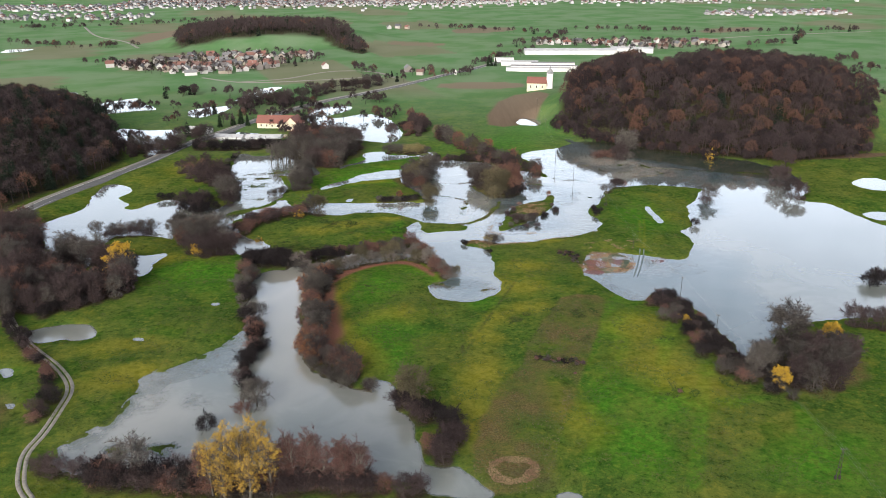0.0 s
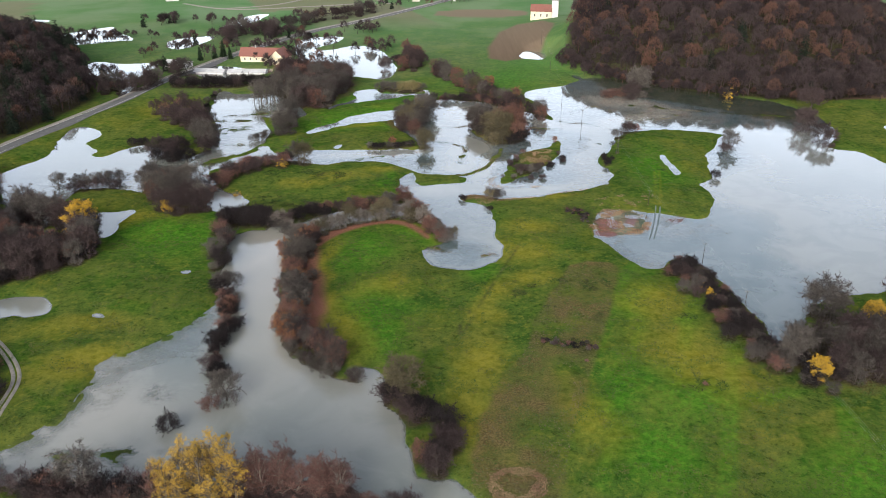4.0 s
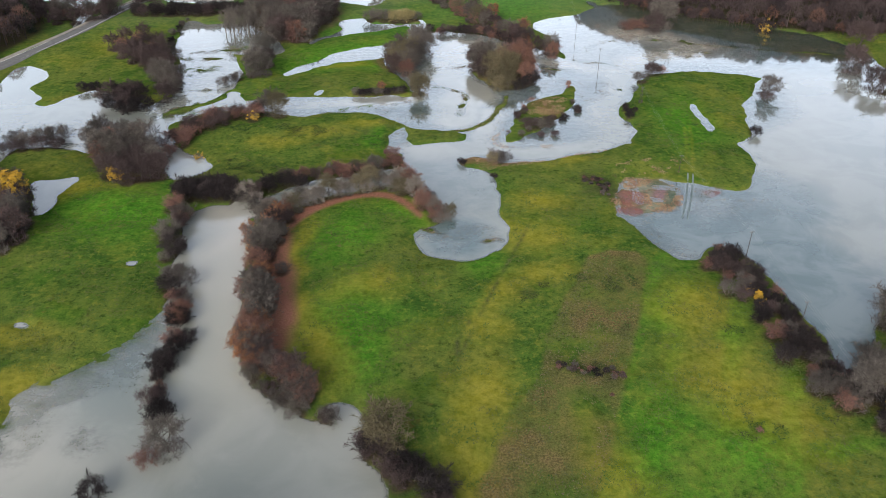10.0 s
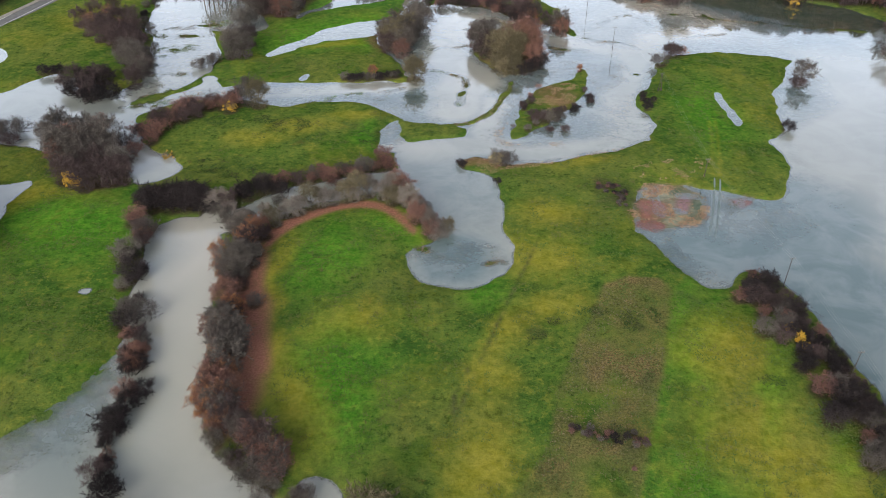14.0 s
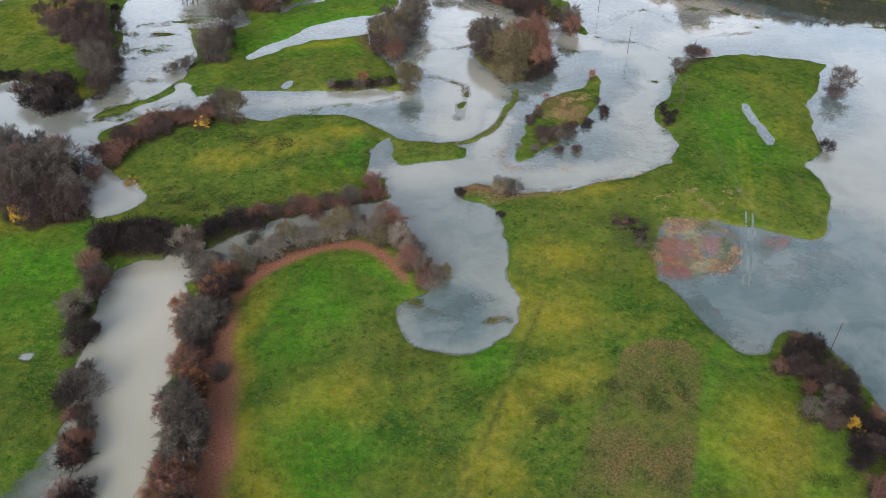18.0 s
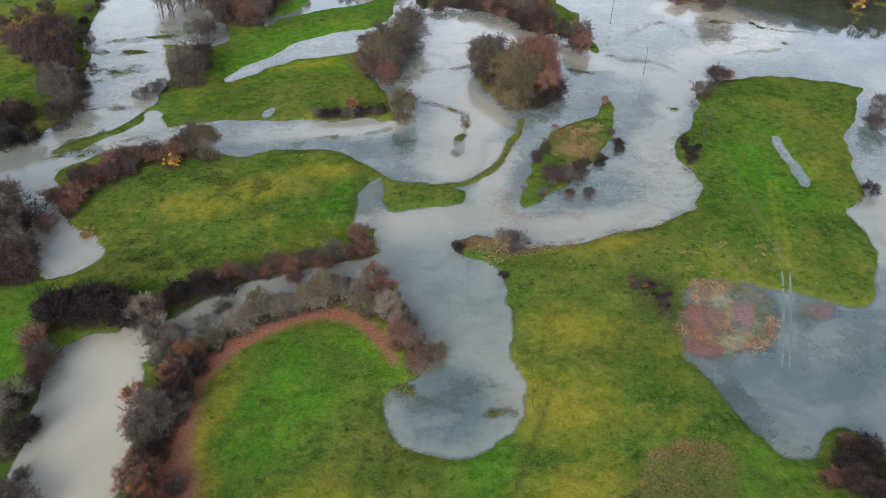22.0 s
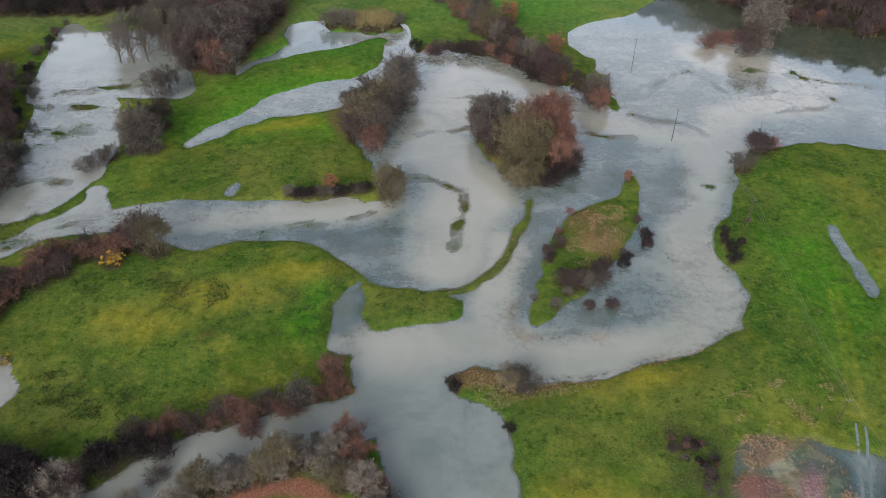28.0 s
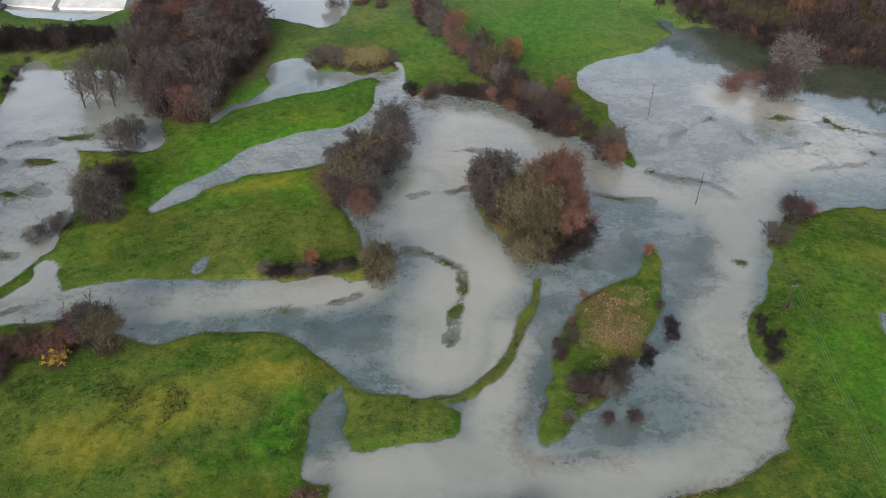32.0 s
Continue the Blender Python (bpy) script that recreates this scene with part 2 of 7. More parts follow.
LEAF_YELLOW = leaf_material("yellow_leaves", (0.34, 0.205, 0.020), (0.46, 0.30, 0.035))
LEAF_GOLD = leaf_material("golden_leaves", (0.33, 0.20, 0.028), (0.45, 0.30, 0.055))
LEAF_ORANGE = leaf_material("orange_leaves", (0.19, 0.080, 0.032), (0.26, 0.118, 0.048))
LEAF_RUST = leaf_material("rust_leaves", (0.135, 0.066, 0.042), (0.19, 0.098, 0.060))
LEAF_GREEN = leaf_material("evergreen_needles", (0.012, 0.028, 0.012), (0.024, 0.044, 0.018))
ASPHALT = plain_material("asphalt", (0.085, 0.085, 0.088), (0.12, 0.12, 0.12), 0.6)
GRAVEL = plain_material("pale_gravel", (0.17, 0.155, 0.135), (0.25, 0.23, 0.20), 1.2)
WOOD_POLE = plain_material("tarred_wood", (0.020, 0.017, 0.015), (0.036, 0.030, 0.026), 3.0)
CONCRETE = plain_material("concrete", (0.20, 0.195, 0.185), (0.30, 0.29, 0.275), 2.0)
STEEL = plain_material("dull_steel", (0.070, 0.068, 0.066), (0.11, 0.108, 0.105), 5.0, 0.5, 0.3)
WIRE = plain_material("aluminium_wire", (0.26, 0.26, 0.24), (0.32, 0.32, 0.29), 5.0, 0.6, 0.0)
WALLS = paint_material("wall_render", [(0.42, 0.41, 0.40), (0.52, 0.51, 0.50), (0.32, 0.28, 0.23), (0.36, 0.335, 0.305), (0.20, 0.18, 0.165)])
ROOFS = paint_material("roof_tiles", [(0.165, 0.080, 0.064), (0.075, 0.073, 0.078), (0.135, 0.080, 0.068), (0.110, 0.100, 0.098), (0.085, 0.085, 0.092), (0.195, 0.088, 0.070), (0.16, 0.16, 0.165)])
RED_TILES = plain_material("red_roof_tiles", (0.15, 0.062, 0.050), (0.20, 0.086, 0.066), 1.5, 0.7, 0.0, (0.3, 6.0, 1.0))
CREAM = plain_material("cream_render", (0.55, 0.48, 0.34), (0.62, 0.56, 0.42), 0.5)
WHITE = plain_material("white_paint", (0.50, 0.495, 0.49), (0.62, 0.615, 0.61), 0.4)
SLATE = plain_material("grey_roofing", (0.16, 0.16, 0.17), (0.24, 0.24, 0.25), 0.8)
PALE_ROOF = plain_material("pale_sheet_roof", (0.36, 0.365, 0.37), (0.48, 0.485, 0.49), 0.3)
PORCELAIN = plain_material("grey_porcelain", (0.13, 0.12, 0.11), (0.19, 0.18, 0.17), 8.0, 0.4)
WINDOW_DARK = plain_material("window_glass", (0.03, 0.035, 0.04), (0.05, 0.055, 0.06), 1.0, 0.12)

# ---------- plan of the flood, metres: x to the east of the start, y ahead ----------
WATERS = {
    "west_lake": [(-190.6, 343.9), (-171.4, 315.5), (-158.2, 292.9), (-146.1, 281.1), (-141.7, 283.8), (-146.5, 305.1), (-149.5, 325.7), (-145.7, 332.2), (-122.8, 328.8), (-109.6, 314.4), (-96.4, 324.7), (-88.3, 307.4), (-84.7, 305.4), (-75.7, 313.1), (-76.6, 320.1), (-86.8, 326.7), (-96.3, 339.7), (-105.3, 364.8), (-131.4, 381.9), (-141.8, 387), (-148.7, 377.5), (-154, 368.5), (-160.3, 370.4), (-159, 379.6), (-169.9, 387.6), (-166, 401.7), (-171.6, 410.4), (-182.6, 416.1), (-186.3, 408.5), (-184, 389.9), (-178.1, 369), (-185.6, 357.7), (-189.8, 349.5)],
    "inlet": [(-117.2, 357), (-107, 358.9), (-103.7, 344.5), (-96.5, 328.2), (-92.7, 325.1), (-81.8, 321.6), (-76.4, 317.8), (-75.6, 313), (-79.8, 307.6), (-86.4, 306.8), (-90.8, 316.4), (-99.5, 328.2), (-110.2, 347.9)],
    "braids": [(-113.1, 369.5), (-107.3, 377.8), (-103.3, 383.6), (-114.1, 416.3), (-123.7, 431.5), (-122.4, 448.3), (-130.7, 482.1), (-119.9, 482.1), (-106.3, 444), (-96.9, 435.6), (-88.5, 420), (-81.4, 399.1), (-90.8, 394.3), (-90.4, 388.1), (-90.5, 379.3), (-94.3, 372.3), (-101.8, 364.4), (-108.5, 359.3)],
    "braids_north": [(-127.2, 450.8), (-127, 478.1), (-114.6, 477.8), (-108.9, 444), (-91.5, 431.3), (-81.2, 392.6), (-93.4, 367.2), (-105.1, 369.3), (-110.6, 403.6)],
    "creek": [(-110.7, 345.3), (-118.5, 361.7), (-108, 358.1), (-100.2, 360.6), (-91.5, 364.9), (-78.9, 372.4), (-69.2, 376.3), (-58.5, 377.2), (-46.1, 377.5), (-31.9, 376.7), (-16.7, 380.5), (-10, 375.4), (-1.2, 390), (2.4, 370.1), (23.4, 365), (24, 362.4), (18.3, 349.3), (13.3, 344.8), (8.5, 343.3), (3, 344.1), (-5.4, 346.3), (-11.8, 348.5), (-14.2, 352.6), (-20.5, 357.8), (-29.6, 360.9), (-37, 361.1), (-44.2, 360.1), (-52.3, 357.1), (-66.1, 365), (-83.7, 363.9), (-92.5, 355.7), (-104.3, 349.8)],
    "basin": [(-11.8, 348.5), (-15.5, 344), (-17.8, 337.2), (-17.8, 331.2), (-15.5, 326), (-9.2, 324.6), (-5.1, 318.3), (7.3, 317.5), (8.5, 319.2), (10.4, 321), (16, 322), (21.5, 320.2), (24.4, 317.6), (30.5, 317.6), (38.1, 319.4), (46.1, 323), (54.2, 325.9), (62.4, 328.7), (69.7, 334.6), (74, 341.9), (75, 349.6), (72.6, 354.2), (70.2, 359), (73.7, 367.8), (79.1, 373.1), (83.3, 384.4), (85.2, 395.1), (91.1, 401.5), (97.1, 404.9), (110.6, 404.6), (91, 428.3), (72, 424.4), (59.9, 416.9), (46.6, 440.3), (34.9, 436.1), (20.4, 453.2), (0.4, 467.2), (-4.1, 448.7), (-3.2, 399.5), (-0.6, 370.1), (-5.4, 346.3)],
    "north_flood": [(108.5, 406.2), (118, 406), (129.9, 409.9), (152.3, 458.5), (126.4, 476.1), (102.7, 487.6), (97.8, 498), (90.2, 502.3), (86.3, 516), (82.5, 517.4), (86.6, 499.2), (71.4, 489.3), (57.7, 485.1), (47.4, 476), (50.6, 459.2), (64.5, 451), (63.5, 437.1), (59.2, 421.8), (52.1, 424.4), (42.9, 436.9), (35.8, 446), (26.4, 453.9), (18.2, 460.6), (2.7, 459.7), (-1.5, 457.6), (-3.9, 462.1), (-4.7, 472.9), (-7.9, 481.7), (-12, 474.7), (-14.8, 453.5), (-16.6, 445.4), (-8.1, 440.9), (-2.4, 421.2), (-4, 397.1), (16.4, 390.9), (35.3, 381.2), (60, 377.7), (85, 398), (94, 404.9)],
    "stripe_pond": [(-66.8, 402.8), (-62.6, 410.4), (-53.4, 420.7), (-46.3, 430.3), (-35.3, 439.1), (-25.7, 439.8), (-18.2, 445.4), (-12.5, 456.9), (-5.5, 453.6), (-7.9, 437.9), (-15.6, 434.9), (-22.4, 425), (-26.5, 421.5), (-39.7, 419.5), (-49, 414.3), (-57.4, 406.9), (-63.8, 401.9)],
    "upper_pond": [(-61.3, 441.6), (-61.2, 450.4), (-51.7, 457.1), (-47.2, 465.2), (-50.5, 478.2), (-45.8, 482.9), (-38.7, 485), (-27.3, 482.3), (-18.9, 470.9), (-15.7, 475.4), (-9, 484.5), (-4.7, 479.4), (-5.5, 469.2), (-11.5, 467.3), (-15.1, 472.4), (-25.4, 465.4), (-35.2, 460.7), (-46.5, 456.5), (-56.6, 448.2)],
    "main_channel": [(-11, 328.2), (15.4, 334.6), (8.2, 319.9), (8.8, 316.5), (13.2, 314.2), (17.7, 312.3), (19.8, 306.9), (20.5, 299.2), (21, 290.8), (20.6, 284), (22.2, 277.6), (22, 271.5), (19.9, 263.8), (16.6, 260.2), (11.5, 258), (5.3, 258.4), (-0.9, 260.5), (-4.6, 264.7), (-5.7, 269.5), (-6, 274.5), (-1.4, 276.5), (3.3, 279.7), (3.3, 285.1), (-0.3, 290.8), (-2.7, 298), (-5.2, 305.6), (-7.8, 312.3), (-9.7, 319.9)],
    "long_pond": [(-74.6, 284), (-71, 289), (-64, 291), (-55.2, 284), (-52.8, 267), (-50.6, 246.9), (-46.7, 229.9), (-43, 214.7), (-38.4, 207.7), (-31.1, 201.6), (-24, 197.7), (-21.6, 197.7), (-22.8, 202.5), (-19.9, 203.8), (-16.1, 203.4), (-13.8, 197.6), (-15, 190.9), (-8.3, 181.5), (-6.7, 176.9), (-6.5, 169.8), (-3.7, 160.4), (1.9, 160.8), (4, 160.8), (7.3, 155.9), (13.6, 149.2), (-3.6, 149.3), (-6.3, 154.3), (-17.3, 156.1), (-31.1, 156.7), (-42, 156.4), (-50.3, 156.5), (-59.9, 156.6), (-68.8, 158.4), (-81.9, 160.1), (-86.3, 157.3), (-95.9, 160.2), (-102.3, 167.7), (-98.1, 174.6), (-92.2, 182.4), (-91.9, 189.5), (-90.4, 198.5), (-91.7, 206.7), (-77.5, 217), (-71.5, 228.2), (-68.2, 239.3), (-73.8, 266.5)],
    "east_lake": [(135.8, 393.2), (129.5, 379), (122.5, 372.7), (118, 359), (118.6, 351.6), (115, 337.2), (106.6, 331.4), (108.9, 325.3), (108.2, 316.5), (105.1, 305.7), (101.3, 298.1), (93.3, 298.5), (82.9, 303.1), (73.2, 305.6), (61.2, 306.1), (57.3, 298), (55.6, 286.3), (57.1, 280.1), (60.9, 273.5), (63.9, 264.8), (67.2, 258.5), (71.6, 256.7), (78.8, 265.3), (85.5, 263.3), (89.3, 254), (91.8, 239.3), (93.4, 230.8), (94.1, 223.8), (93.6, 214.8), (92.8, 211.2), (89.7, 208.8), (97.4, 208.7), (102.2, 212.8), (107.7, 227.8), (114.6, 235.8), (126.9, 239.9), (153.8, 244), (225.2, 252.1), (272.4, 314.4), (201.8, 334), (196.3, 358.6), (194.4, 372.2), (184.4, 375.2), (178.8, 382), (166.2, 402.7), (147.5, 403.2)],
    "hill_foot": [(55.2, 473.4), (75, 489), (90, 512), (108, 507), (124, 494), (142, 481), (166, 466), (190.9, 453), (200.4, 415.2), (189.5, 386.7), (176.8, 377.3), (151.7, 387.6), (137.4, 398.1), (126.9, 403.6), (100.1, 406.4), (66.2, 405), (56.7, 427.8)],
    "farm_pond": [(-107.9, 624.9), (-89.8, 643.7), (-69.7, 638), (-79.1, 612.3), (-91.4, 595), (-78.7, 590.3), (-61.2, 611.7), (-39.8, 589.1), (-31, 558.5), (-26.1, 522.3), (-34.7, 506), (-50.4, 514.6), (-62.2, 518.2), (-71.5, 532.2), (-88.6, 541.6), (-100.4, 580.6)],
    "field_pond": [(54.5, 575.7), (63.3, 588), (73.9, 579.2), (70.7, 559.3), (62.3, 557.7), (54.9, 565.7)],
    "road_pond": [(-241, 564.9), (-211.2, 550.7), (-182.9, 557.4), (-187.3, 526.8), (-184.8, 502.2), (-177.7, 465.4), (-182.9, 465.5), (-191.2, 499.2), (-207.7, 519), (-219.9, 516)],
    "far_pond": [(-298.4, 650.8), (-281.7, 668.3), (-267.7, 689.7), (-262.1, 667.6), (-225, 628.8), (-246.4, 624.8), (-266.5, 607.2)],
    "far_pond_b": [(-206.5, 628.2), (-179.4, 646.7), (-168.1, 638.9), (-183, 593.6), (-195.3, 598.3)],
    "far_pond_c": [(-179.2, 664.7), (-176, 692), (-165.5, 736.9), (-148, 742.6), (-153.8, 705.7), (-165.9, 669.6)],
    "barn_pond": [(-159.9, 526), (-154.2, 549), (-119.5, 537.1), (-103.7, 536.6), (-114.6, 513.1), (-145.1, 513.9)],
    "side_pool": [(221.5, 410.2), (238.8, 420), (245.5, 411.9), (235.7, 390.8), (223.6, 396.2)],
    "side_pool_b": [(200, 357.7), (215.8, 359.1), (214.8, 347.3), (201.6, 345.1)],
    "west_pool": [(-582.6, 1054.6), (-561.7, 1072.4), (-538.1, 1040), (-556.8, 1005.9)],
    "west_pool_b": [(-358.5, 713.3), (-339, 721.6), (-331, 703.4), (-347.6, 695.4)],
    "ridge_puddle": [(99.2, 369.6), (101.8, 368.6), (103.1, 356.2), (104, 344.5), (100.3, 342.2), (99.5, 352.9)],
    "yellow_pool": [(-132, 306), (-124, 306), (-116.5, 310), (-118.2, 296), (-119.5, 282), (-124, 286), (-128, 297)],
    "left_pool": [(-142.6, 237.4), (-134.7, 240.2), (-127.7, 241.9), (-120.4, 242.2), (-114.5, 232.4), (-118.3, 228.9), (-127.6, 229), (-134.2, 227.1), (-138.3, 229.9)],
    "spot_a": [(-104.3, 231.5), (-99, 231.4), (-97.9, 228.2), (-102.2, 228.3)],
    "spot_b": [(-84.5, 258.7), (-81.9, 258.7), (-81.2, 256.2), (-83.5, 256.3)],
    "spot_c": [(-137.1, 211.7), (-133.2, 211.6), (-130.8, 206.2), (-133.5, 204.9)],
    "spot_d": [(-125.5, 192.2), (-122.3, 192.2), (-120.8, 188.1), (-123.7, 188.7)],
    "track_pool": [(26.3, 149.8), (29.9, 151.9), (32.9, 149.8), (30.6, 147.4), (27.3, 147.4)],
    "wood_flood": [(-126.6, 452.4), (-122, 474), (-104, 480), (-88, 468), (-80, 455), (-70.5, 438.8), (-72.4, 428.6), (-81.7, 428.5), (-91.4, 429.8), (-100.9, 434), (-118.3, 433.9)],
    "clump_water": [(-10.8, 381.7), (-11.9, 390), (-14.7, 397), (-20.4, 408.4), (-23.8, 419.6), (-20.8, 425), (-15.1, 429.2), (-9.3, 434.9), (-2.5, 441), (0.6, 421.2), (0.1, 397.2), (-0.8, 380.8)],
    "round_pool": [(-85.7, 381.3), (-83.5, 384.5), (-79.9, 382.2), (-79.3, 378.5), (-82.6, 376.8), (-85.2, 379)],
    "neck_pool": [(-84, 381), (-79.5, 380), (-75, 374.2), (-75.5, 366.5), (-87.8, 360.5), (-97, 361.5), (-89, 371), (-84.5, 376)],
    "rim_nick": [(-50, 381.5), (-48.3, 384.7), (-45.6, 385), (-45.8, 380.3), (-47.9, 378.6)],
}
ISLETS = {
    "tongue": [(-12.4, 348), (-5.4, 346.3), (3, 343.9), (9.2, 343.1), (11.5, 342), (10.5, 338.4), (8.5, 335.9), (0.6, 334.3), (-4.6, 332.8), (-8.8, 332.8), (-10.6, 337.2), (-9.6, 343.2)],
    "grove_islet": [(15.9, 411.4), (21, 416.8), (37.2, 420.5), (43.2, 409.8), (40.9, 388.7), (34, 384.2), (24.6, 387.1), (17, 401.2)],
    "reed_islet": [(40.7, 373.8), (46.2, 377.5), (51.6, 379.4), (55.3, 389.3), (57.9, 389.3), (56.2, 377.6), (52.6, 365.3), (48.7, 357.3), (45.1, 352.8), (40.1, 345.6), (34.3, 342.9), (30.5, 337.7), (26.1, 333.9), (24.2, 336.4), (26.3, 342.8), (29.4, 352.6), (33.2, 361.9), (36.5, 370.3)],
    "west_clump": [(-120.4, 325.1), (-110.4, 309.1), (-98.5, 301.1), (-89, 303.5), (-89.2, 310.7), (-104.2, 339.8), (-117.2, 344), (-124.5, 340.2)],
    "bush_islet": [(-37.7, 484.2), (-33.8, 490.3), (-20.8, 492.6), (-10.8, 484.4), (-5.8, 476.7), (-15.7, 475.4), (-26.4, 474.6), (-33.9, 476.4)],
}
CHANNELS = {
    "oxbow": [(0.1, 312.4), (-12.5, 308.3), (-23.8, 305.6), (-34.4, 301.4), (-43.1, 295.9), (-49.4, 289.1), (-58.4, 287)],
}
BARS = {
    "curl": [(-0.8, 387.7), (5.8, 386.7), (11, 381.9), (12.5, 377.2), (11.2, 370), (9.7, 363.3), (9.5, 359.3)],
    "levee": [(3.5, 343.7), (9.8, 344.7), (15.2, 347.1), (19.3, 352.5), (22.2, 358.3), (24.6, 365.1), (26.7, 371.9), (28, 377.3)],
    "drift_a": [(-1.1, 409.8), (5.3, 411.1), (14, 412.4)],
    "drift_b": [(8.1, 430.8), (15.8, 430), (25.1, 429)],
    "creek_bar": [(-39.9, 362.8), (-28.8, 367), (-19.4, 368.8), (-10.1, 373.3)],
    "creek_bar_b": [(-86.2, 365.6), (-80.5, 369.1), (-75, 370.9)],
    "north_a": [(86.9, 461.2), (83.2, 449.6), (89.7, 440.3), (94.8, 430.8)],
    "north_b": [(62.2, 429.9), (72.1, 440.2), (83.2, 449.6)],
    "north_c": [(62.2, 421.8), (70, 416.7), (77.2, 413), (82.6, 409)],
    "north_d": [(81.1, 408.9), (87, 416.9), (90.7, 424.7)],
    "north_e": [(111.5, 453.1), (116.3, 447.7), (121.4, 439.8), (123.4, 432.8), (112.2, 423.6), (99.9, 422.7)],
    "north_f": [(42.9, 411.5), (51.1, 408.7), (58.8, 407.8)],
    "curl_b": [(-1.5, 409.6), (5.3, 411.6), (14, 411.9)],
    "north_a": [(61.9, 420.5), (68.7, 417.2), (75.6, 415.5), (82.7, 409.4)],
    "north_b": [(42.9, 411.5), (51.1, 408.7), (58.8, 407.8)],
    "north_c": [(63.5, 428.6), (73.1, 437.2), (84, 449.6), (89.7, 440.4), (95.6, 430.8), (103.1, 432.6), (113.7, 433.8)],
    "north_d": [(115.4, 449.9), (120.7, 442.2), (125.4, 430)],
    "north_e": [(105, 422.2), (112, 423.1), (120.3, 425)],
    "hill_bar": [(102.9, 449), (130.8, 440.7), (163.8, 431.2), (190.2, 424.6)],
    "creek_bar_b": [(-86.2, 365.6), (-80.5, 369.1), (-75, 370.9)],
    "spit": [(-31.9, 207.6), (-26, 200.9), (-20.4, 197.1)],
    "field_bar": [(-89.4, 161.3), (-85.1, 168.2), (-77.1, 170.1), (-62.5, 170.4)],
    "bay_arc": [(-4.2, 275.4), (-0.1, 272.6), (3.4, 271.1), (10.8, 267.9), (15.6, 268.1), (18.8, 269.9)],
    "brook_a": [(-121.5, 424.2), (-115.6, 422.6), (-109.4, 423.2)],
    "brook_b": [(-112.1, 432.2), (-103.9, 433.9), (-93.8, 437.2)],
    "brook_c": [(-107.5, 409.1), (-101.5, 411.1), (-94, 410.1)],
    "brook_d": [(-102.1, 384), (-98.4, 387.3), (-94, 385.6)],
    "brook_e": [(-106.7, 357), (-101.6, 362.8), (-93.2, 370.3)],
    "brook_f": [(-104.6, 358.5), (-96.5, 360.6), (-87.5, 358.5)],
    "brook_g": [(-112.3, 424.1), (-104.4, 423.4), (-97.2, 424.5)],
    "drift_d": [(74.1, 385.8), (76.1, 384.4)],
}
SHOALS = {
    "patch": [(61.7, 307.9), (70.7, 308.7), (80.7, 307.2), (95, 302.7), (88.1, 286.1), (74.2, 282.2), (62.6, 280.9), (54.7, 282.1), (56, 293.8)],
    "islet_w": [(23.2, 362.4), (31.5, 372.9), (36.5, 370.3), (31.4, 355.2), (25.5, 341.6), (22.2, 331.4), (25.2, 328.5), (20.2, 331.4), (19.4, 341.6)],
    "islet_s": [(25.4, 331.4), (35.4, 339.6), (44.4, 346.1), (49.2, 341.8), (46.2, 331.5), (35.4, 327.6)],
    "islet_e": [(57.5, 391.8), (72.5, 393.4), (74.7, 381.5), (66.1, 370.4), (55.2, 373)],
    "islet_n": [(42.6, 396.5), (55.5, 399.7), (56.2, 388.8), (48.9, 377.1), (39.7, 378.5)],
    "tongue_w": [(-11.8, 348.5), (-15.5, 344), (-17.8, 337.2), (-17.8, 331.2), (-14.6, 327.3), (-9.6, 329.3), (-10.2, 337.3)],
    "curl_w": [(-27.2, 364.7), (-14, 367.4), (-3.3, 362.3), (-1.3, 350.3), (-11.3, 351.4), (-19.1, 358.5)],
    "field_a": [(-66.5, 238.4), (-72.1, 230.2), (-75.2, 215.1), (-66.3, 208), (-61.2, 209.7)],
    "field_b": [(-74.6, 198.4), (-68.3, 196.7), (-65.9, 190.7), (-70.9, 188.7)],
    "bay": [(-3.9, 273.4), (4, 275.5), (14.6, 273.5), (20.4, 270.5), (18.2, 266.6), (6.6, 268.5), (-1.2, 269.5)],
    "hill": [(88, 512), (108, 510), (142, 484), (192, 456), (199.5, 412.9), (172, 418), (142, 446), (118, 460), (100, 478)],
    "lake_s": [(57.3, 281.6), (66.2, 273.4), (76.1, 261), (70.5, 256.3), (60.9, 263.4)],
    "field_edge": [(-102.3, 167.7), (-98.1, 174.6), (-92.2, 182.4), (-91.9, 189.5), (-90.4, 198.5), (-91.7, 206.7), (-77.5, 217), (-71.5, 228.2), (-68.2, 239.3), (-64.6, 222.3), (-73.7, 209.8), (-83.7, 198.5), (-84.4, 186.5), (-88.6, 177), (-96.8, 168.4)],
}

OXBOW_HALF = 6.2


def rounded(points, closed=True, times=2):
    """Cut the corners of a plan line so that it runs as a soft curve."""
    p = np.array(points, float)
    for _ in range(times):
        q = np.roll(p, -1, 0) if closed else p[1:]
        a = p if closed else p[:-1]
        cut = np.stack([a * 0.75 + q * 0.25, a * 0.25 + q * 0.75], 1).reshape(-1, 2)
        p = cut if closed else np.concatenate([p[:1], cut, p[-1:]])
    return p


def line_distance(x, y, line, closed=False):
    d = np.full(x.shape, 1e9)
    ends = np.roll(line, -1, 0) if closed else line[1:]
    for (ax, ay), (bx, by) in zip(line, ends):
        ex, ey = bx - ax, by - ay
        t = np.clip(((x - ax) * ex + (y - ay) * ey) / (ex * ex + ey * ey + 1e-9), 0, 1)
        d = np.minimum(d, (x - ax - t * ex) ** 2 + (y - ay - t * ey) ** 2)
    return np.sqrt(d)


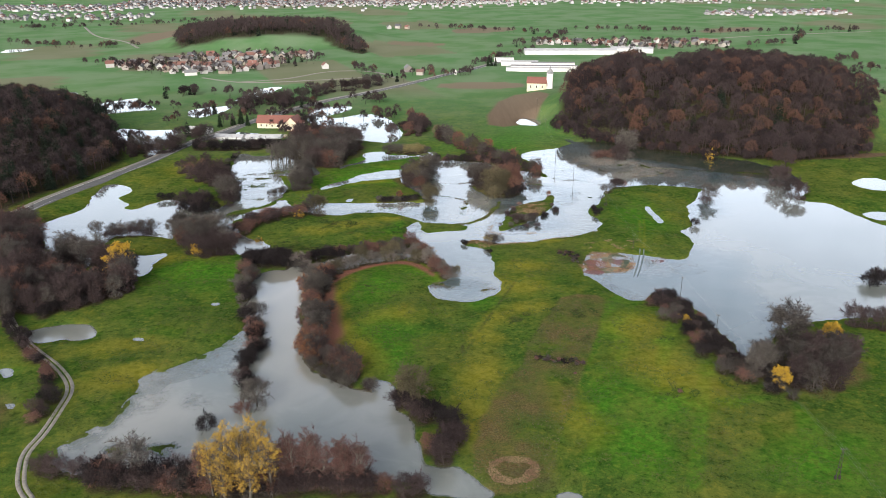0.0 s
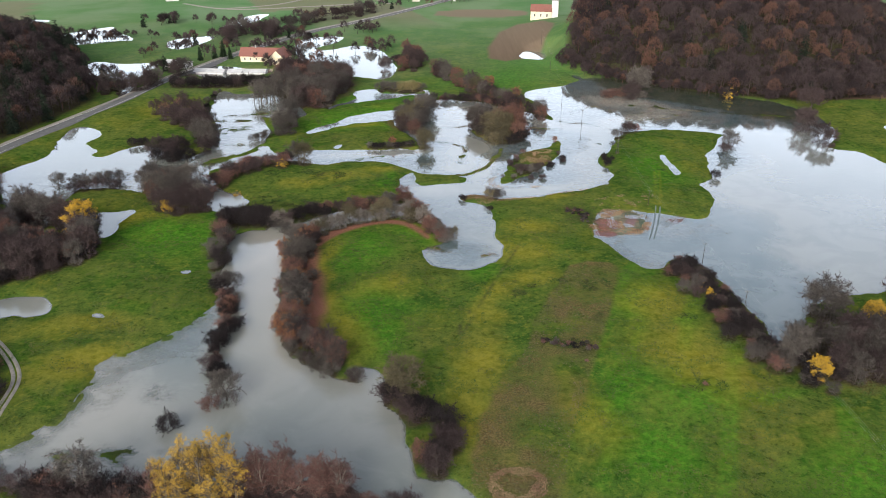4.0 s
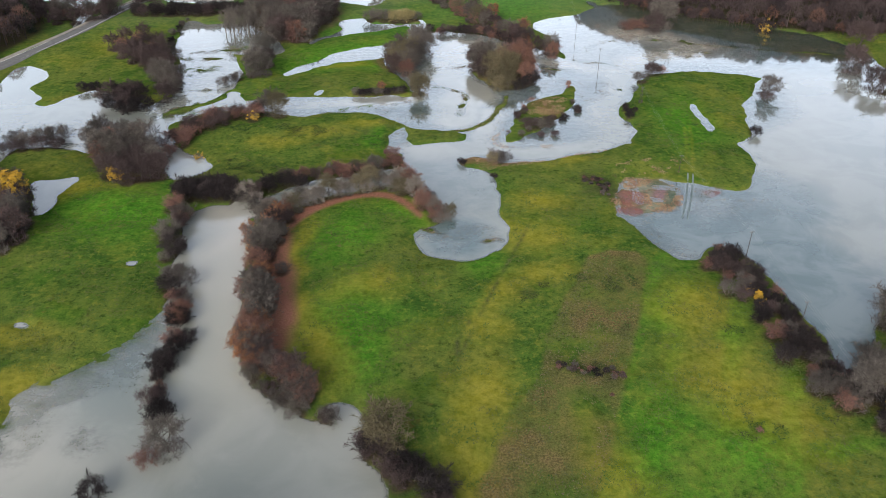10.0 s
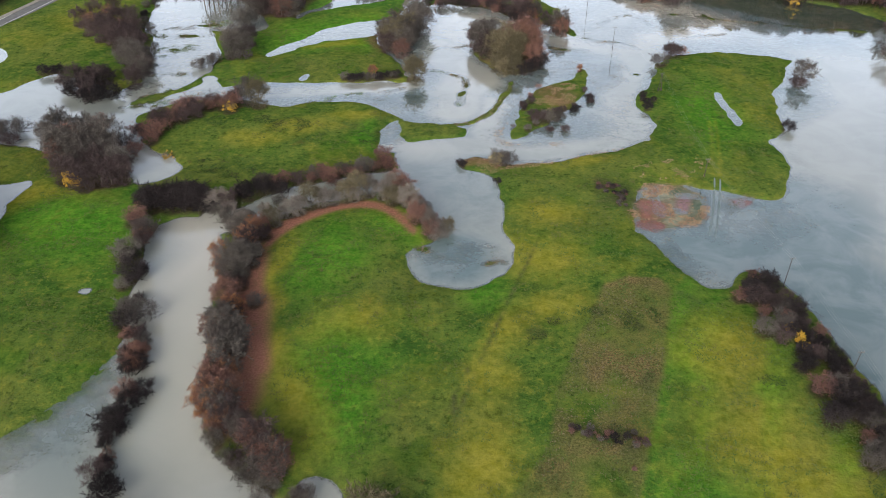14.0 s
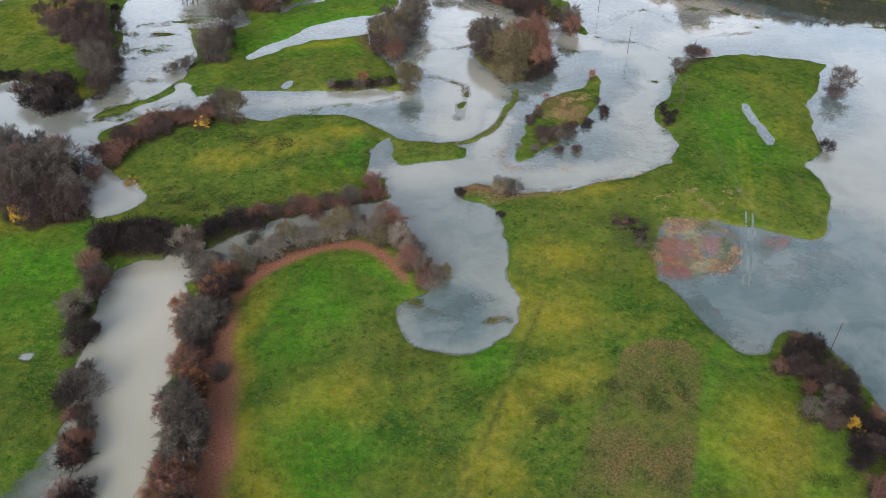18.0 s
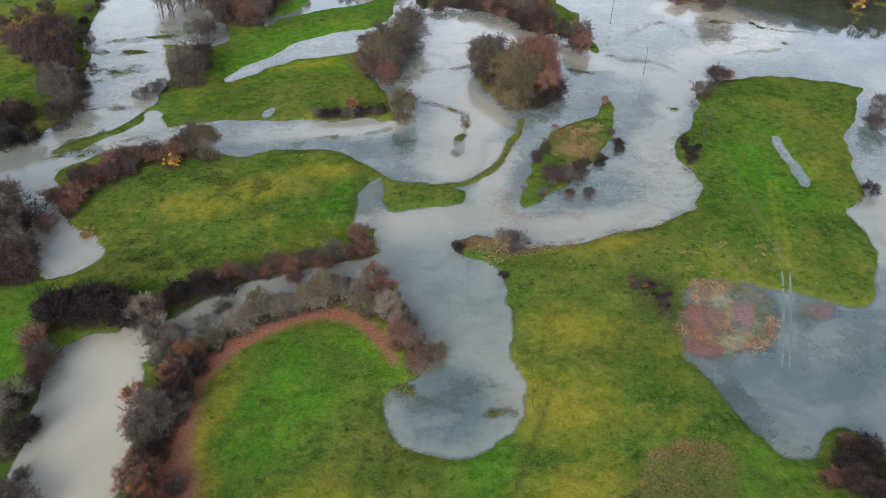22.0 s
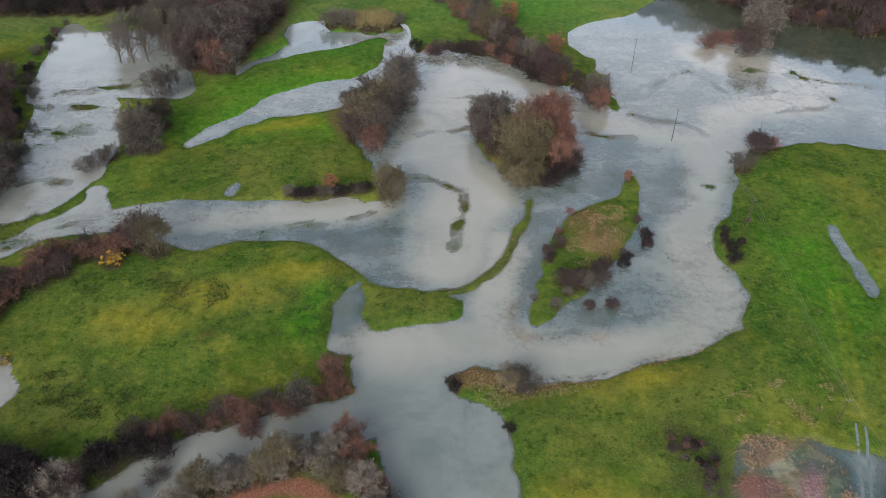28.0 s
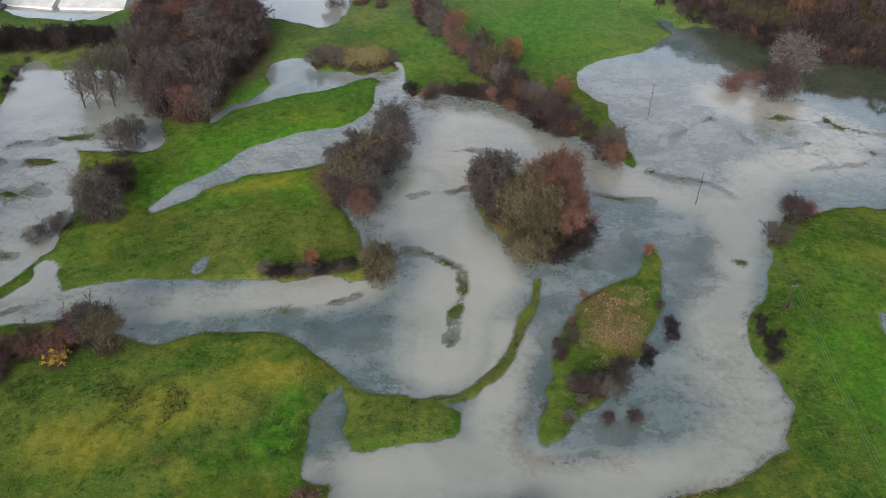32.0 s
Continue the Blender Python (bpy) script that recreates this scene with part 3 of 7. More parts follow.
def inside(x, y, line):
    c = np.zeros(x.shape, bool)
    for (ax, ay), (bx, by) in zip(line, np.roll(line, -1, 0)):
        if ay != by:
            c ^= ((ay > y) != (by > y)) & (x < (bx - ax) * (y - ay) / (by - ay) + ax)
    return c


def signed(x, y, line, reach=45.0, closed=True):
    """Distance to a closed curve, negative inside; beyond reach it stays at reach."""
    out = np.full(x.shape, reach)
    near = (x > line[:, 0].min() - reach) & (x < line[:, 0].max() + reach) & (y > line[:, 1].min() - reach) & (y < line[:, 1].max() + reach)
    d = np.minimum(line_distance(x[near], y[near], line, closed), reach)
    if closed:
        d = np.where(inside(x[near], y[near], line), -d, d)
    out[near] = d
    return out


def wave(x, y, size, seed):
    """Smooth value noise between -1 and 1."""
    rng = np.random.RandomState(seed)
    table = rng.uniform(-1, 1, (128, 128))
    u, v = x / size, y / size
    i, j = np.floor(u).astype(int), np.floor(v).astype(int)
    a, b = u - i, v - j
    a, b = a * a * (3 - 2 * a), b * b * (3 - 2 * b)
    at = lambda p, q: table[p % 128, q % 128]
    return (at(i, j) * (1 - a) + at(i + 1, j) * a) * (1 - b) + (at(i, j + 1) * (1 - a) + at(i + 1, j + 1) * a) * b


CURVES = {n: rounded(p) for n, p in WATERS.items()}
LANDS = {n: rounded(p) for n, p in ISLETS.items()}
SHALLOWS = {n: rounded(p, True, 1) for n, p in SHOALS.items()}
BAR_LINES = {n: rounded(p, False) for n, p in BARS.items()}
CHANNEL_LINES = {n: rounded(p, False) for n, p in CHANNELS.items()}
# wooded hills: middle, half-lengths, turn, height
HILLS = [((215, 590), (165, 112), 0.15, 32), ((-310, 490), (110, 140), 0.25, 22), ((-235, 1130), (190, 120), 0.1, 17), ((120, 640), (70, 90), 0.0, 6)]


def hill_height(x, y):
    h = np.zeros(np.shape(x))
    for (cx, cy), (a, b), turn, top in HILLS:
        u, v = x - cx, y - cy
        u, v = (u * math.cos(turn) + v * math.sin(turn)) / a, (v * math.cos(turn) - u * math.sin(turn)) / b
        r = np.clip(1 - (u * u + v * v), 0, 1)
        h = h + top * r * r * (3 - 2 * r)
    far = np.clip((np.hypot(x, y) - 1900) / 2600, 0, 1)
    return h + 190 * far * far * (0.7 + 0.5 * wave(np.asarray(x, float), np.asarray(y, float), 700.0, 7))


def shore(x, y):
    """Distance from the water's edge (negative under water) and how strongly a place is a low bar."""
    wx, wy = x + 0.9 * wave(x, y, 9, 1) + 0.75 * wave(x, y, 3.4, 2), y + 0.9 * wave(x, y, 9, 3) + 0.75 * wave(x, y, 3.4, 4)
    d = np.full(x.shape, 45.0)
    for c in CURVES.values():
        d = np.minimum(d, signed(wx, wy, c))
    for c in CHANNEL_LINES.values():
        d = np.minimum(d, signed(wx, wy, c, closed=False) - OXBOW_HALF)
    for n, c in LANDS.items():
        rag = 2.2 if n.startswith("braid") else 0.0
        d = np.maximum(d, -signed(wx + rag * wave(x, y, 5, 6), wy + rag * wave(x, y, 4, 8), c) + 0.4 * rag * wave(x, y, 6, 9))
    low = np.zeros(x.shape)
    for n, c in BAR_LINES.items():
        strip = (0.9 + 0.4 * wave(x, y, 6, 11) if n == "levee" else (1.4 if n.startswith("brook") else 1.0 if n == "curl" else 0.2) + 1.3 * wave(x, y, 6, 11) + 0.8 * wave(x, y, 3.0, 12)) - signed(wx, wy, c, closed=False)
        low = np.maximum(low, np.where(d < 0.3, np.clip(1 + strip * 0.8, 0, 1), 0) * (0.45 if n == "levee" else 1.0))
        d = np.maximum(d, np.minimum(strip, 0.9))
    return d, low


MOWN_FLOOD = [(-130, 110), (-130, 215), (-80, 255), (-66, 240), (-61, 215), (-59, 200), (-64, 185), (-64, 110)]
# wheel ruts of a drowned field track
WHEEL_RUTS = [[(83.8, 309), (81.6, 300.7), (77.5, 288.2), (74.5, 280.2)], [(85.3, 308.3), (83.2, 300.7), (79, 288.2), (76, 280.2)]]
RED_PATCH = [(60.5, 305.5), (67.8, 307.6), (76, 305), (79.5, 299.4), (77.5, 290.2), (73, 284.8), (66, 283.5), (60.6, 281.6), (55.6, 284), (55.5, 291), (58, 297)]
# what grows where in it: tan reed straw, maroon leaves, purple leaves
TAN_BEDS = [[(61.7, 306.4), (66.2, 306.5), (71.5, 305.4), (70.9, 303.4), (65.7, 300.6), (62.2, 298.6), (60.8, 300.6)], [(54.9, 292.3), (57, 293.2), (58.5, 291.7), (57.8, 288.7), (55.3, 289.8)], [(75.3, 294.2), (78.6, 295.5), (78.5, 292.4), (76.6, 287.6), (74.3, 288.2)],
            [(65.6, 296.7), (68.3, 296.1), (67.6, 290.5), (71.9, 289.3), (74.7, 288.2), (73.1, 284.7), (69.1, 283.5), (65.3, 285.8), (65.1, 291.7)]]
MAROON_BEDS = [[(58.1, 297.6), (64.2, 298.7), (66.8, 294.2), (64.7, 286.9), (57.6, 288.1), (58.4, 292.9)], [(56.9, 288.1), (61.2, 287.5), (64.1, 285.8), (63.1, 282.9), (60.5, 281.5), (58.2, 282.9), (55.7, 284)]]
PURPLE_BEDS = [[(70.6, 300.7), (73.7, 301.4), (74.9, 298.7), (71.8, 290.5), (68.8, 289.9), (68.7, 294.2)], [(84.4, 298.1), (87.8, 299.4), (91.4, 298.8), (92.3, 296.2), (89.1, 293.1), (86.1, 292.4)]]


def area(x, y, points, soft=3.0):
    return np.clip(0.5 - signed(x, y, rounded(points, True, 1), 12.0) / soft, 0, 1)


def land_height(d, low, x, y):
    dry = 0.42 * (1 - np.exp(-np.maximum(d, 0) / 0.9)) + 0.85 * (1 - np.exp(-np.maximum(d, 0) / 9)) + 0.22 * wave(x, y, 14, 5) * np.clip(d / 8, 0, 1)
    dry = np.where(low > 0, np.minimum(dry, np.where(low > 0.46, -0.02, 0.24) + 0.10 * wave(x, y, 4, 13)), dry)
    # the mown field west of the pond is covered by a hand's breadth of water, with the swaths showing through
    field = area(x, y, MOWN_FLOOD, 6.0)
    deep = 1.7 * (1 - np.exp(np.minimum(d, 0) / (3.0 + 7.0 * np.clip(0.15 + wave(x, y, 24, 29), 0, 1) + 22 * field)))
    deep = deep * (1 - field) + field * np.minimum(deep, 0.5 + 0.3 * wave(x, y, 16, 14)) + field * np.clip(1 + d / 22, 0.12, 1) * 0.24 * wave(x * 0.5 + y * 0.87, (x * 0.87 - y * 0.5) * 0.14, 1.7, 30) * (d < -0.5)
    shoal = np.full(x.shape, 9.0)
    for c in SHALLOWS.values():
        shoal = np.minimum(shoal, signed(x + 4 * wave(x, y, 8, 21), y + 4 * wave(x, y, 8, 22), c, 9.0))
    s = np.clip(0.5 - shoal / 6 + 0.35 * wave(x, y, 4, 25), 0, 1)
    litter = np.clip(0.5 - signed(x + 1.5 * wave(x, y, 5, 26), y + 1.5 * wave(x, y, 5, 27), rounded(RED_PATCH, True, 1), 6.0) / 2.5, 0, 1)
    for rut in WHEEL_RUTS:
        s = s * np.clip(line_distance(x, y, np.array(rut)) / 1.2 - 0.2, 0, 1)
    deep = deep * (1 - s) + s * np.minimum(deep, 0.26 + 0.10 * wave(x, y, 7, 23) + 0.06 * wave(x, y, 3.0, 24))
    litter = np.maximum(0.93 * litter, area(x, y, PURPLE_BEDS[1], 2.5))
    deep = deep * (1 - litter) + litter * np.minimum(deep, -0.035 + 0.07 * wave(x, y, 4, 28))
    return np.where(d > 0, dry, -deep), s


def spread(start, step, grow, end):
    out, s = [], step
    while (not out or abs(out[-1] - start) < abs(end - start)):
        out.append((out[-1] if out else start) + s)
        s *= grow
    return out


XS = np.array(spread(-205, -1.5, 1.07, -4800)[::-1] + list(np.arange(-205, 232, 1.0)) + spread(232, 1.5, 1.07, 4800))
YS = np.array(spread(128, -1.5, 1.12, -900)[::-1] + list(np.arange(128, 535, 1.0)) + spread(535, 1.6, 1.022, 1400))
YS = np.concatenate([YS, spread(YS[-1], 24, 1.08, 4950)])
GX, GY = np.meshgrid(XS, YS)
NX, NY = len(XS), len(YS)
GX, GY = GX.ravel(), GY.ravel()
SHORE, LOW = shore(GX, GY)
GZ, SHOAL = land_height(SHORE, LOW, GX, GY)
HILL = hill_height(GX, GY)
GZ = GZ + np.where(SHORE > 0, HILL * np.clip(SHORE / 12, 0, 1), 0)


def grid_mesh(name, x, y, z, faces):
    me = bpy.data.meshes.new(name)
    me.vertices.add(len(x))
    me.vertices.foreach_set("co", np.stack([x, y, z], 1).astype(np.float32).ravel())
    me.loops.add(faces.size)
    me.loops.foreach_set("vertex_index", faces.astype(np.int32).ravel())
    me.polygons.add(len(faces))
    k = faces.shape[1]
    me.polygons.foreach_set("loop_start", np.arange(len(faces), dtype=np.int32) * k)
    me.polygons.foreach_set("loop_total", np.full(len(faces), k, np.int32))
    me.update(calc_edges=True)
    return me


def paint(me, name, r, g, b):
    a = me.color_attributes.new(name, "FLOAT_COLOR", "POINT")
    a.data.foreach_set("color", np.stack([r, g, b, np.ones(len(r))], 1).astype(np.float32).ravel())


CELL = (np.arange(NY - 1)[:, None] * NX + np.arange(NX - 1)).ravel()
QUADS = np.stack([CELL, CELL + 1, CELL + NX + 1, CELL + NX], 1)


def ellipse(x, y, cx, cy, a, b, turn=0.0, soft=0.5):
    c, s = math.cos(turn), math.sin(turn)
    u, v = ((x - cx) * c + (y - cy) * s) / a, ((y - cy) * c - (x - cx) * s) / b
    return np.clip((1 - np.hypot(u, v)) / soft, 0, 1)


AX, AY = GX + 2.5 * wave(GX, GY, 21, 44) + 2.5 * wave(GX, GY, 9, 31) + wave(GX, GY, 3, 32), GY + 2.5 * wave(GX, GY, 21, 45) + 2.5 * wave(GX, GY, 9, 33) + wave(GX, GY, 3, 34)
DRY, DEAD, RUST, TILLED, LUSH = (np.zeros(GX.shape) for _ in range(5))
# yellowed grass: middle, half-lengths, turn
for cx, cy, a, b, turn in [(-15, 246, 13, 11, 0.2), (29, 250, 12, 8, 0), (34, 291, 13, 10, 0.3), (30, 270, 14, 14, 0.4), (18, 240, 8, 16, -0.4), (-36, 262, 5, 22, -0.1), (-33, 235, 5, 14, 0), (12, 205, 9, 24, 0), (8, 178, 8, 18, 0.1), (14, 228, 8, 10, 0),
                           (38, 182, 10, 20, 0.2), (70, 205, 18, 30, 0.5), (66, 235, 14, 18, 0.3), (-26, 222, 7, 22, 0.2), (-40, 340, 16, 8, 0.2), (-55, 332, 14, 7, 0),
                           (-105, 222, 20, 8, 0.2), (-95, 205, 14, 9, 0.6), (-150, 190, 14, 20, 0), (-25, 350, 14, 5, 0.2),
                           (-40, 412, 16, 5, 0.3), (45, 318, 20, 4, 0.2), (-112, 300, 26, 10, 0.3), (-150, 445, 22, 25, 0.2), (20, 320, 9, 3, -0.2), (46, 362, 6, 10, 0.2)]:
    DRY = np.maximum(DRY, 0.92 * ellipse(AX, AY, cx, cy, a, b, turn, 0.8))
for cx, cy, a, b, turn in [(-18, 225, 16, 30, 0.1), (-25, 268, 14, 20, 0), (12, 262, 9, 18, 0.3), (62, 190, 16, 16, 0), (-8, 285, 14, 12, 0), (-25, 415, 40, 10, 0.3), (-50, 420, 30, 14, 0.3), (60, 540, 40, 40, 0), (35, 505, 60, 40, 0.2), (-35, 432, 60, 22, 0.35), (-35, 470, 50, 22, 0.3), (-19, 338, 5, 14, 0.1), (95, 350, 14, 34, -0.2), (-95, 285, 40, 24, 0), (68, 193, 7, 4, 0), (84, 187, 12, 4, 0.2), (80, 206, 5, 6, -0.8), (92, 160, 26, 14, 0.2), (50, 168, 12, 22, 0.1), (73, 224, 4, 3, 0), (46, 190, 9, 24, -0.35), (60, 235, 8, 22, -0.3)]:
    LUSH = np.maximum(LUSH, 0.85 * ellipse(AX, AY, cx, cy, a, b, turn, 0.8))
SWATH = np.clip(wave((GX - 0.36 * GY) * 1.0, GY * 0.05, 4.5, 46) * 1.6, 0, 1) * area(GX, GY, [(60, 261), (76, 264), (84, 226), (100, 190), (100, 150), (24, 150), (38, 195), (54, 240)], 2.0)
LUSH = np.maximum(LUSH, 0.55 * SWATH)
REED_BED = [(45, 262), (60, 261), (54, 240), (46, 217), (38, 195), (30, 171), (24, 150), (6, 150), (8, 173), (15, 195), (25, 211), (29, 229), (38, 247)]
DEAD = np.maximum(DEAD, area(GX + wave(GX, GY, 6, 31), GY, REED_BED, 1.2) * np.clip(0.55 + 0.55 * wave(GX, GY, 11, 35) + 0.4 * wave(GX, GY, 4, 36), 0.05, 0.95))
for cx, cy, a, b, turn in [(46, 365, 6, 12, 0.2), (18, 160, 8, 5, 0), (14, 321, 6, 2.5, -0.2), (24, 319, 8, 2, -0.1), (-128, 165, 14, 34, 0)]:
    DEAD = np.maximum(DEAD, ellipse(AX, AY, cx, cy, a, b, turn, 0.4))
RIM = [(-44, 280), (-40, 287), (-35, 291), (-28, 295), (-20, 297), (-14, 296), (-8, 291), (-3, 283), (-4, 279), (-9, 287), (-14, 292), (-21, 293), (-27, 291), (-34, 286), (-39, 280), (-42, 272)]
RIM_WEST = [(-48, 282), (-42, 280), (-40, 264), (-38, 250), (-36, 238), (-32, 227), (-33, 212), (-42, 212), (-44, 227), (-46, 241), (-47, 257)]
RUST = np.maximum(area(GX, GY, RIM, 1.5), area(GX + 2 * wave(GX, GY, 9, 31), GY + 2 * wave(GX, GY, 9, 33), RIM_WEST, 3.0))
PURPLE = 0.5 * area(GX + wave(GX, GY, 4, 31), GY + wave(GX, GY, 4, 33), RED_PATCH, 3.0) * np.clip(0.6 + 0.8 * wave(GX, GY, 5, 38), 0, 1) * (SHORE < 0.5)
for bed in MAROON_BEDS:
    RUST = np.maximum(RUST, area(GX + 0.7 * wave(GX, GY, 3, 31), GY + 0.7 * wave(GX, GY, 3, 33), bed, 1.6) * np.clip(0.8 + 0.4 * wave(GX, GY, 3.5, 37), 0, 1))
for bed in PURPLE_BEDS:
    PURPLE = np.maximum(PURPLE, area(GX + 0.7 * wave(GX, GY, 3, 31), GY + 0.7 * wave(GX, GY, 3, 33), bed, 2.0))
WEEDS_AND_REFLECTION = np.zeros(GX.shape)
for cx, cy, a, b in [(49.4, 304, 4.6, 5), (50.5, 298, 4.6, 4.4), (55.2, 301.5, 4.4, 6), (54, 294.5, 3.6, 4.4), (-27, 176, 3, 3), (19, 158, 6, 4), (23, 152, 5, 3), (36, 212, 5, 2.6), (41, 209, 3.5, 3.5), (48, 226, 2.2, 4), (38, 248, 2.5, 2), (25, 241, 2, 2), (59, 254, 1.5, 3), (46.5, 245, 2, 2.5), (10, 230, 0.9, 3), (7, 221, 0.8, 4)]:
    WEEDS_AND_REFLECTION = np.maximum(WEEDS_AND_REFLECTION, ellipse(AX, AY, cx, cy, a, b, 0.0, 0.6) * np.clip(0.75 + 0.5 * wave(GX, GY, 3, 39), 0, 1))
WEEDS_AND_REFLECTION = np.maximum(WEEDS_AND_REFLECTION, 0.75 * np.clip(1.25 - line_distance(GX, GY, np.array([(29, 278), (20.5, 256), (14.2, 238.6), (9.3, 225.2), (5, 212)])) / 0.55, 0, 1) * np.clip(0.6 + wave(GX, GY, 5, 47), 0, 1))
DRY = np.maximum(DRY, 0.6 * area(AX, AY, RIM, 9.0))
FRINGE = np.clip(1 - np.abs(SHORE + 0.9) / 1.4, 0, 1) * np.clip(-0.3 + 1.0 * wave(GX, GY, 23, 48) + 0.6 * wave(GX, GY, 3.0, 49), 0, 0.7)
FRINGE = np.maximum(FRINGE, np.clip(1 - np.abs(SHORE + 1.0) / 1.7, 0, 1) * area(GX, GY, [(8, 314), (30, 312), (62, 322), (82, 338), (86, 368), (70, 380), (62, 350), (50, 334), (20, 326)], 4.0) * np.clip(0.55 + 0.7 * wave(GX, GY, 3.0, 49), 0, 0.95))
WEEDS_AND_REFLECTION = np.maximum(WEEDS_AND_REFLECTION, FRINGE)
# below the hill the bed is darkened to stand for the wood's reflection
WEEDS_AND_REFLECTION = np.maximum(WEEDS_AND_REFLECTION, 0.7 * area(GX, GY, SHOALS["hill"], 10.0) * (SHORE < 0))
WEEDS_AND_REFLECTION = np.maximum(WEEDS_AND_REFLECTION, (LOW > 0.46) * 0.8 * LOW * np.clip(0.75 + 0.5 * wave(GX, GY, 6, 40), 0.4, 1.0))
for side in (-1.0, 1.0):
    DRY = np.maximum(DRY, 0.45 * np.clip(1.3 - line_distance(GX, GY, np.array([(84.7 + side, 310), (87.2 + side, 320), (91.2 + side, 335.6), (93 + side, 345)])) / 0.6, 0, 1))
for points in [[(-1, 753), (80, 750), (73, 712), (-6, 715)], [(53, 678), (93, 677), (79, 594), (49, 547), (28, 563)], [(-472, 1172), (-419, 1324), (-355, 1423), (-324, 1317), (-359, 1129), (-407, 1083)],
               [(-80, 1113), (6, 1087), (2, 1042), (-69, 1065)], [(391, 1242), (500, 1300), (512, 1261), (398, 1182)], [(221, 458), (275, 472), (268, 458), (219, 454)], [(17, 1294), (127, 1306), (103, 1234), (16, 1206)]]:
    TILLED = np.maximum(TILLED, area(GX, GY, points, 3.0))
# parcels of the far fields, each sown, cut or ploughed its own way
PU, PV = GX * 0.93 + GY * 0.37, GY * 0.93 - GX * 0.37
PARCEL = (np.floor(PU / 95 + 0.4 * np.sin(np.floor(PV / 150) * 2.1)).astype(int) * 7919 + np.floor(PV / 150).astype(int) * 104729) % 97
FAR = np.clip((GY - 660) / 60, 0, 1) * (HILL < 3)
TILLED = np.maximum(TILLED, FAR * (PARCEL < 13) * 0.6)
LUSH = np.maximum(LUSH, FAR * ((PARCEL > 30) & (PARCEL < 62)) * 0.75)
DRY = np.maximum(DRY, FAR * ((PARCEL > 61) & (PARCEL < 80)) * 0.5)
# dark leaf mould under thickets
for points in (ISLETS["grove_islet"], ISLETS["west_clump"], ISLETS["bush_islet"], [(-28, 432), (-14, 440), (-8, 432), (-10, 405), (-18, 400), (-28, 412)], [(-207, 350), (-192, 345), (-172, 316), (-158, 284), (-141, 278), (-119, 282), (-117, 269), (-130, 253), (-150, 247), (-160, 253), (-188, 288)],
               [(-109, 449), (-75, 446), (-60, 438), (-57, 463), (-48, 484), (-52, 503), (-77, 524), (-98, 524), (-97, 486)], [(92, 202), (104, 192), (122, 198), (128, 214), (112, 218), (98, 212)]):
    DEAD = np.maximum(DEAD, 0.95 * area(AX, AY, points, 3.0))
WET = np.clip(-SHORE / 3.5, 0, 1) * (1 - 0.85 * area(GX, GY, MOWN_FLOOD, 6.0))
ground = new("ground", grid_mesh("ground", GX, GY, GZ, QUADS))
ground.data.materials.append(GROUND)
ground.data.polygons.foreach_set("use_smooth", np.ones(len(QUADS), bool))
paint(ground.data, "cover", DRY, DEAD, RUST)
paint(ground.data, "field", TILLED, LUSH, WET * (1 - np.clip(RUST + PURPLE + WEEDS_AND_REFLECTION, 0, 1)))
# first channel is the painted haze, rising with distance beyond y 440
paint(ground.data, "farm", np.clip((GY - 440) / 300, 0, 1), PURPLE, WEEDS_AND_REFLECTION)
tagged(ground, "flooded green and yellowed autumn meadows on a valley floor", "meadow", kind="structure")

WETNESS = (SHORE < 3.0)[QUADS].any(1)
used, index = np.unique(QUADS[WETNESS], return_inverse=True)
water = new("water", grid_mesh("water", GX[used], GY[used], np.zeros(len(used)), index.reshape(-1, 4)))
water.data.materials.append(WATER)
WX, WY = GX[used] + 5 * wave(GX[used], GY[used], 16, 41), GY[used] + 5 * wave(GX[used], GY[used], 16, 42)
MURK = 1 - np.exp(-np.maximum(-GZ[used], 0) * (5.0 - 2.4 * SHOAL[used]))
SILT = 0.52 + 0.14 * wave(WX, WY, 40, 43)
# where the flood has settled it is clearer: middle, half-lengths, turn, how far
# (150, 440) darkens for the wood's reflection; (-88, 195) pales for the clouds'
for cx, cy, a, b, turn, amount in [(85, 285, 45, 40, 0.3, 0.95), (8, 268, 18, 16, 0, 0.75), (62, 345, 26, 34, 0.1, 0.45), (-40, 175, 70, 40, 0, 0.02), (100, 230, 30, 50, 0, 0.8), (78, 495, 30, 40, 0, 0.6), (-14, 338, 8, 14, 0, 0.25), (101, 356, 6, 18, 0, 0.8), (-35, 450, 40, 40, 0, 0.5), (150, 440, 75, 34, -0.35, 1.0), (-70, 215, 24, 30, 0.4, 0.5), (10, 300, 30, 46, 0, 0.25), (-55, 245, 18, 60, 0.15, -0.75), (-88, 195, 40, 55, 0, -0.15), (0, 372, 14, 18, 0, -0.15), (-10, 440, 60, 60, 0, -0.15), (30, 345, 20, 22, 0, 0.3), (55, 338, 30, 24, 0, 0.15)]:
    SILT = SILT - amount * ellipse(WX, WY, cx, cy, a, b, turn, 0.8)
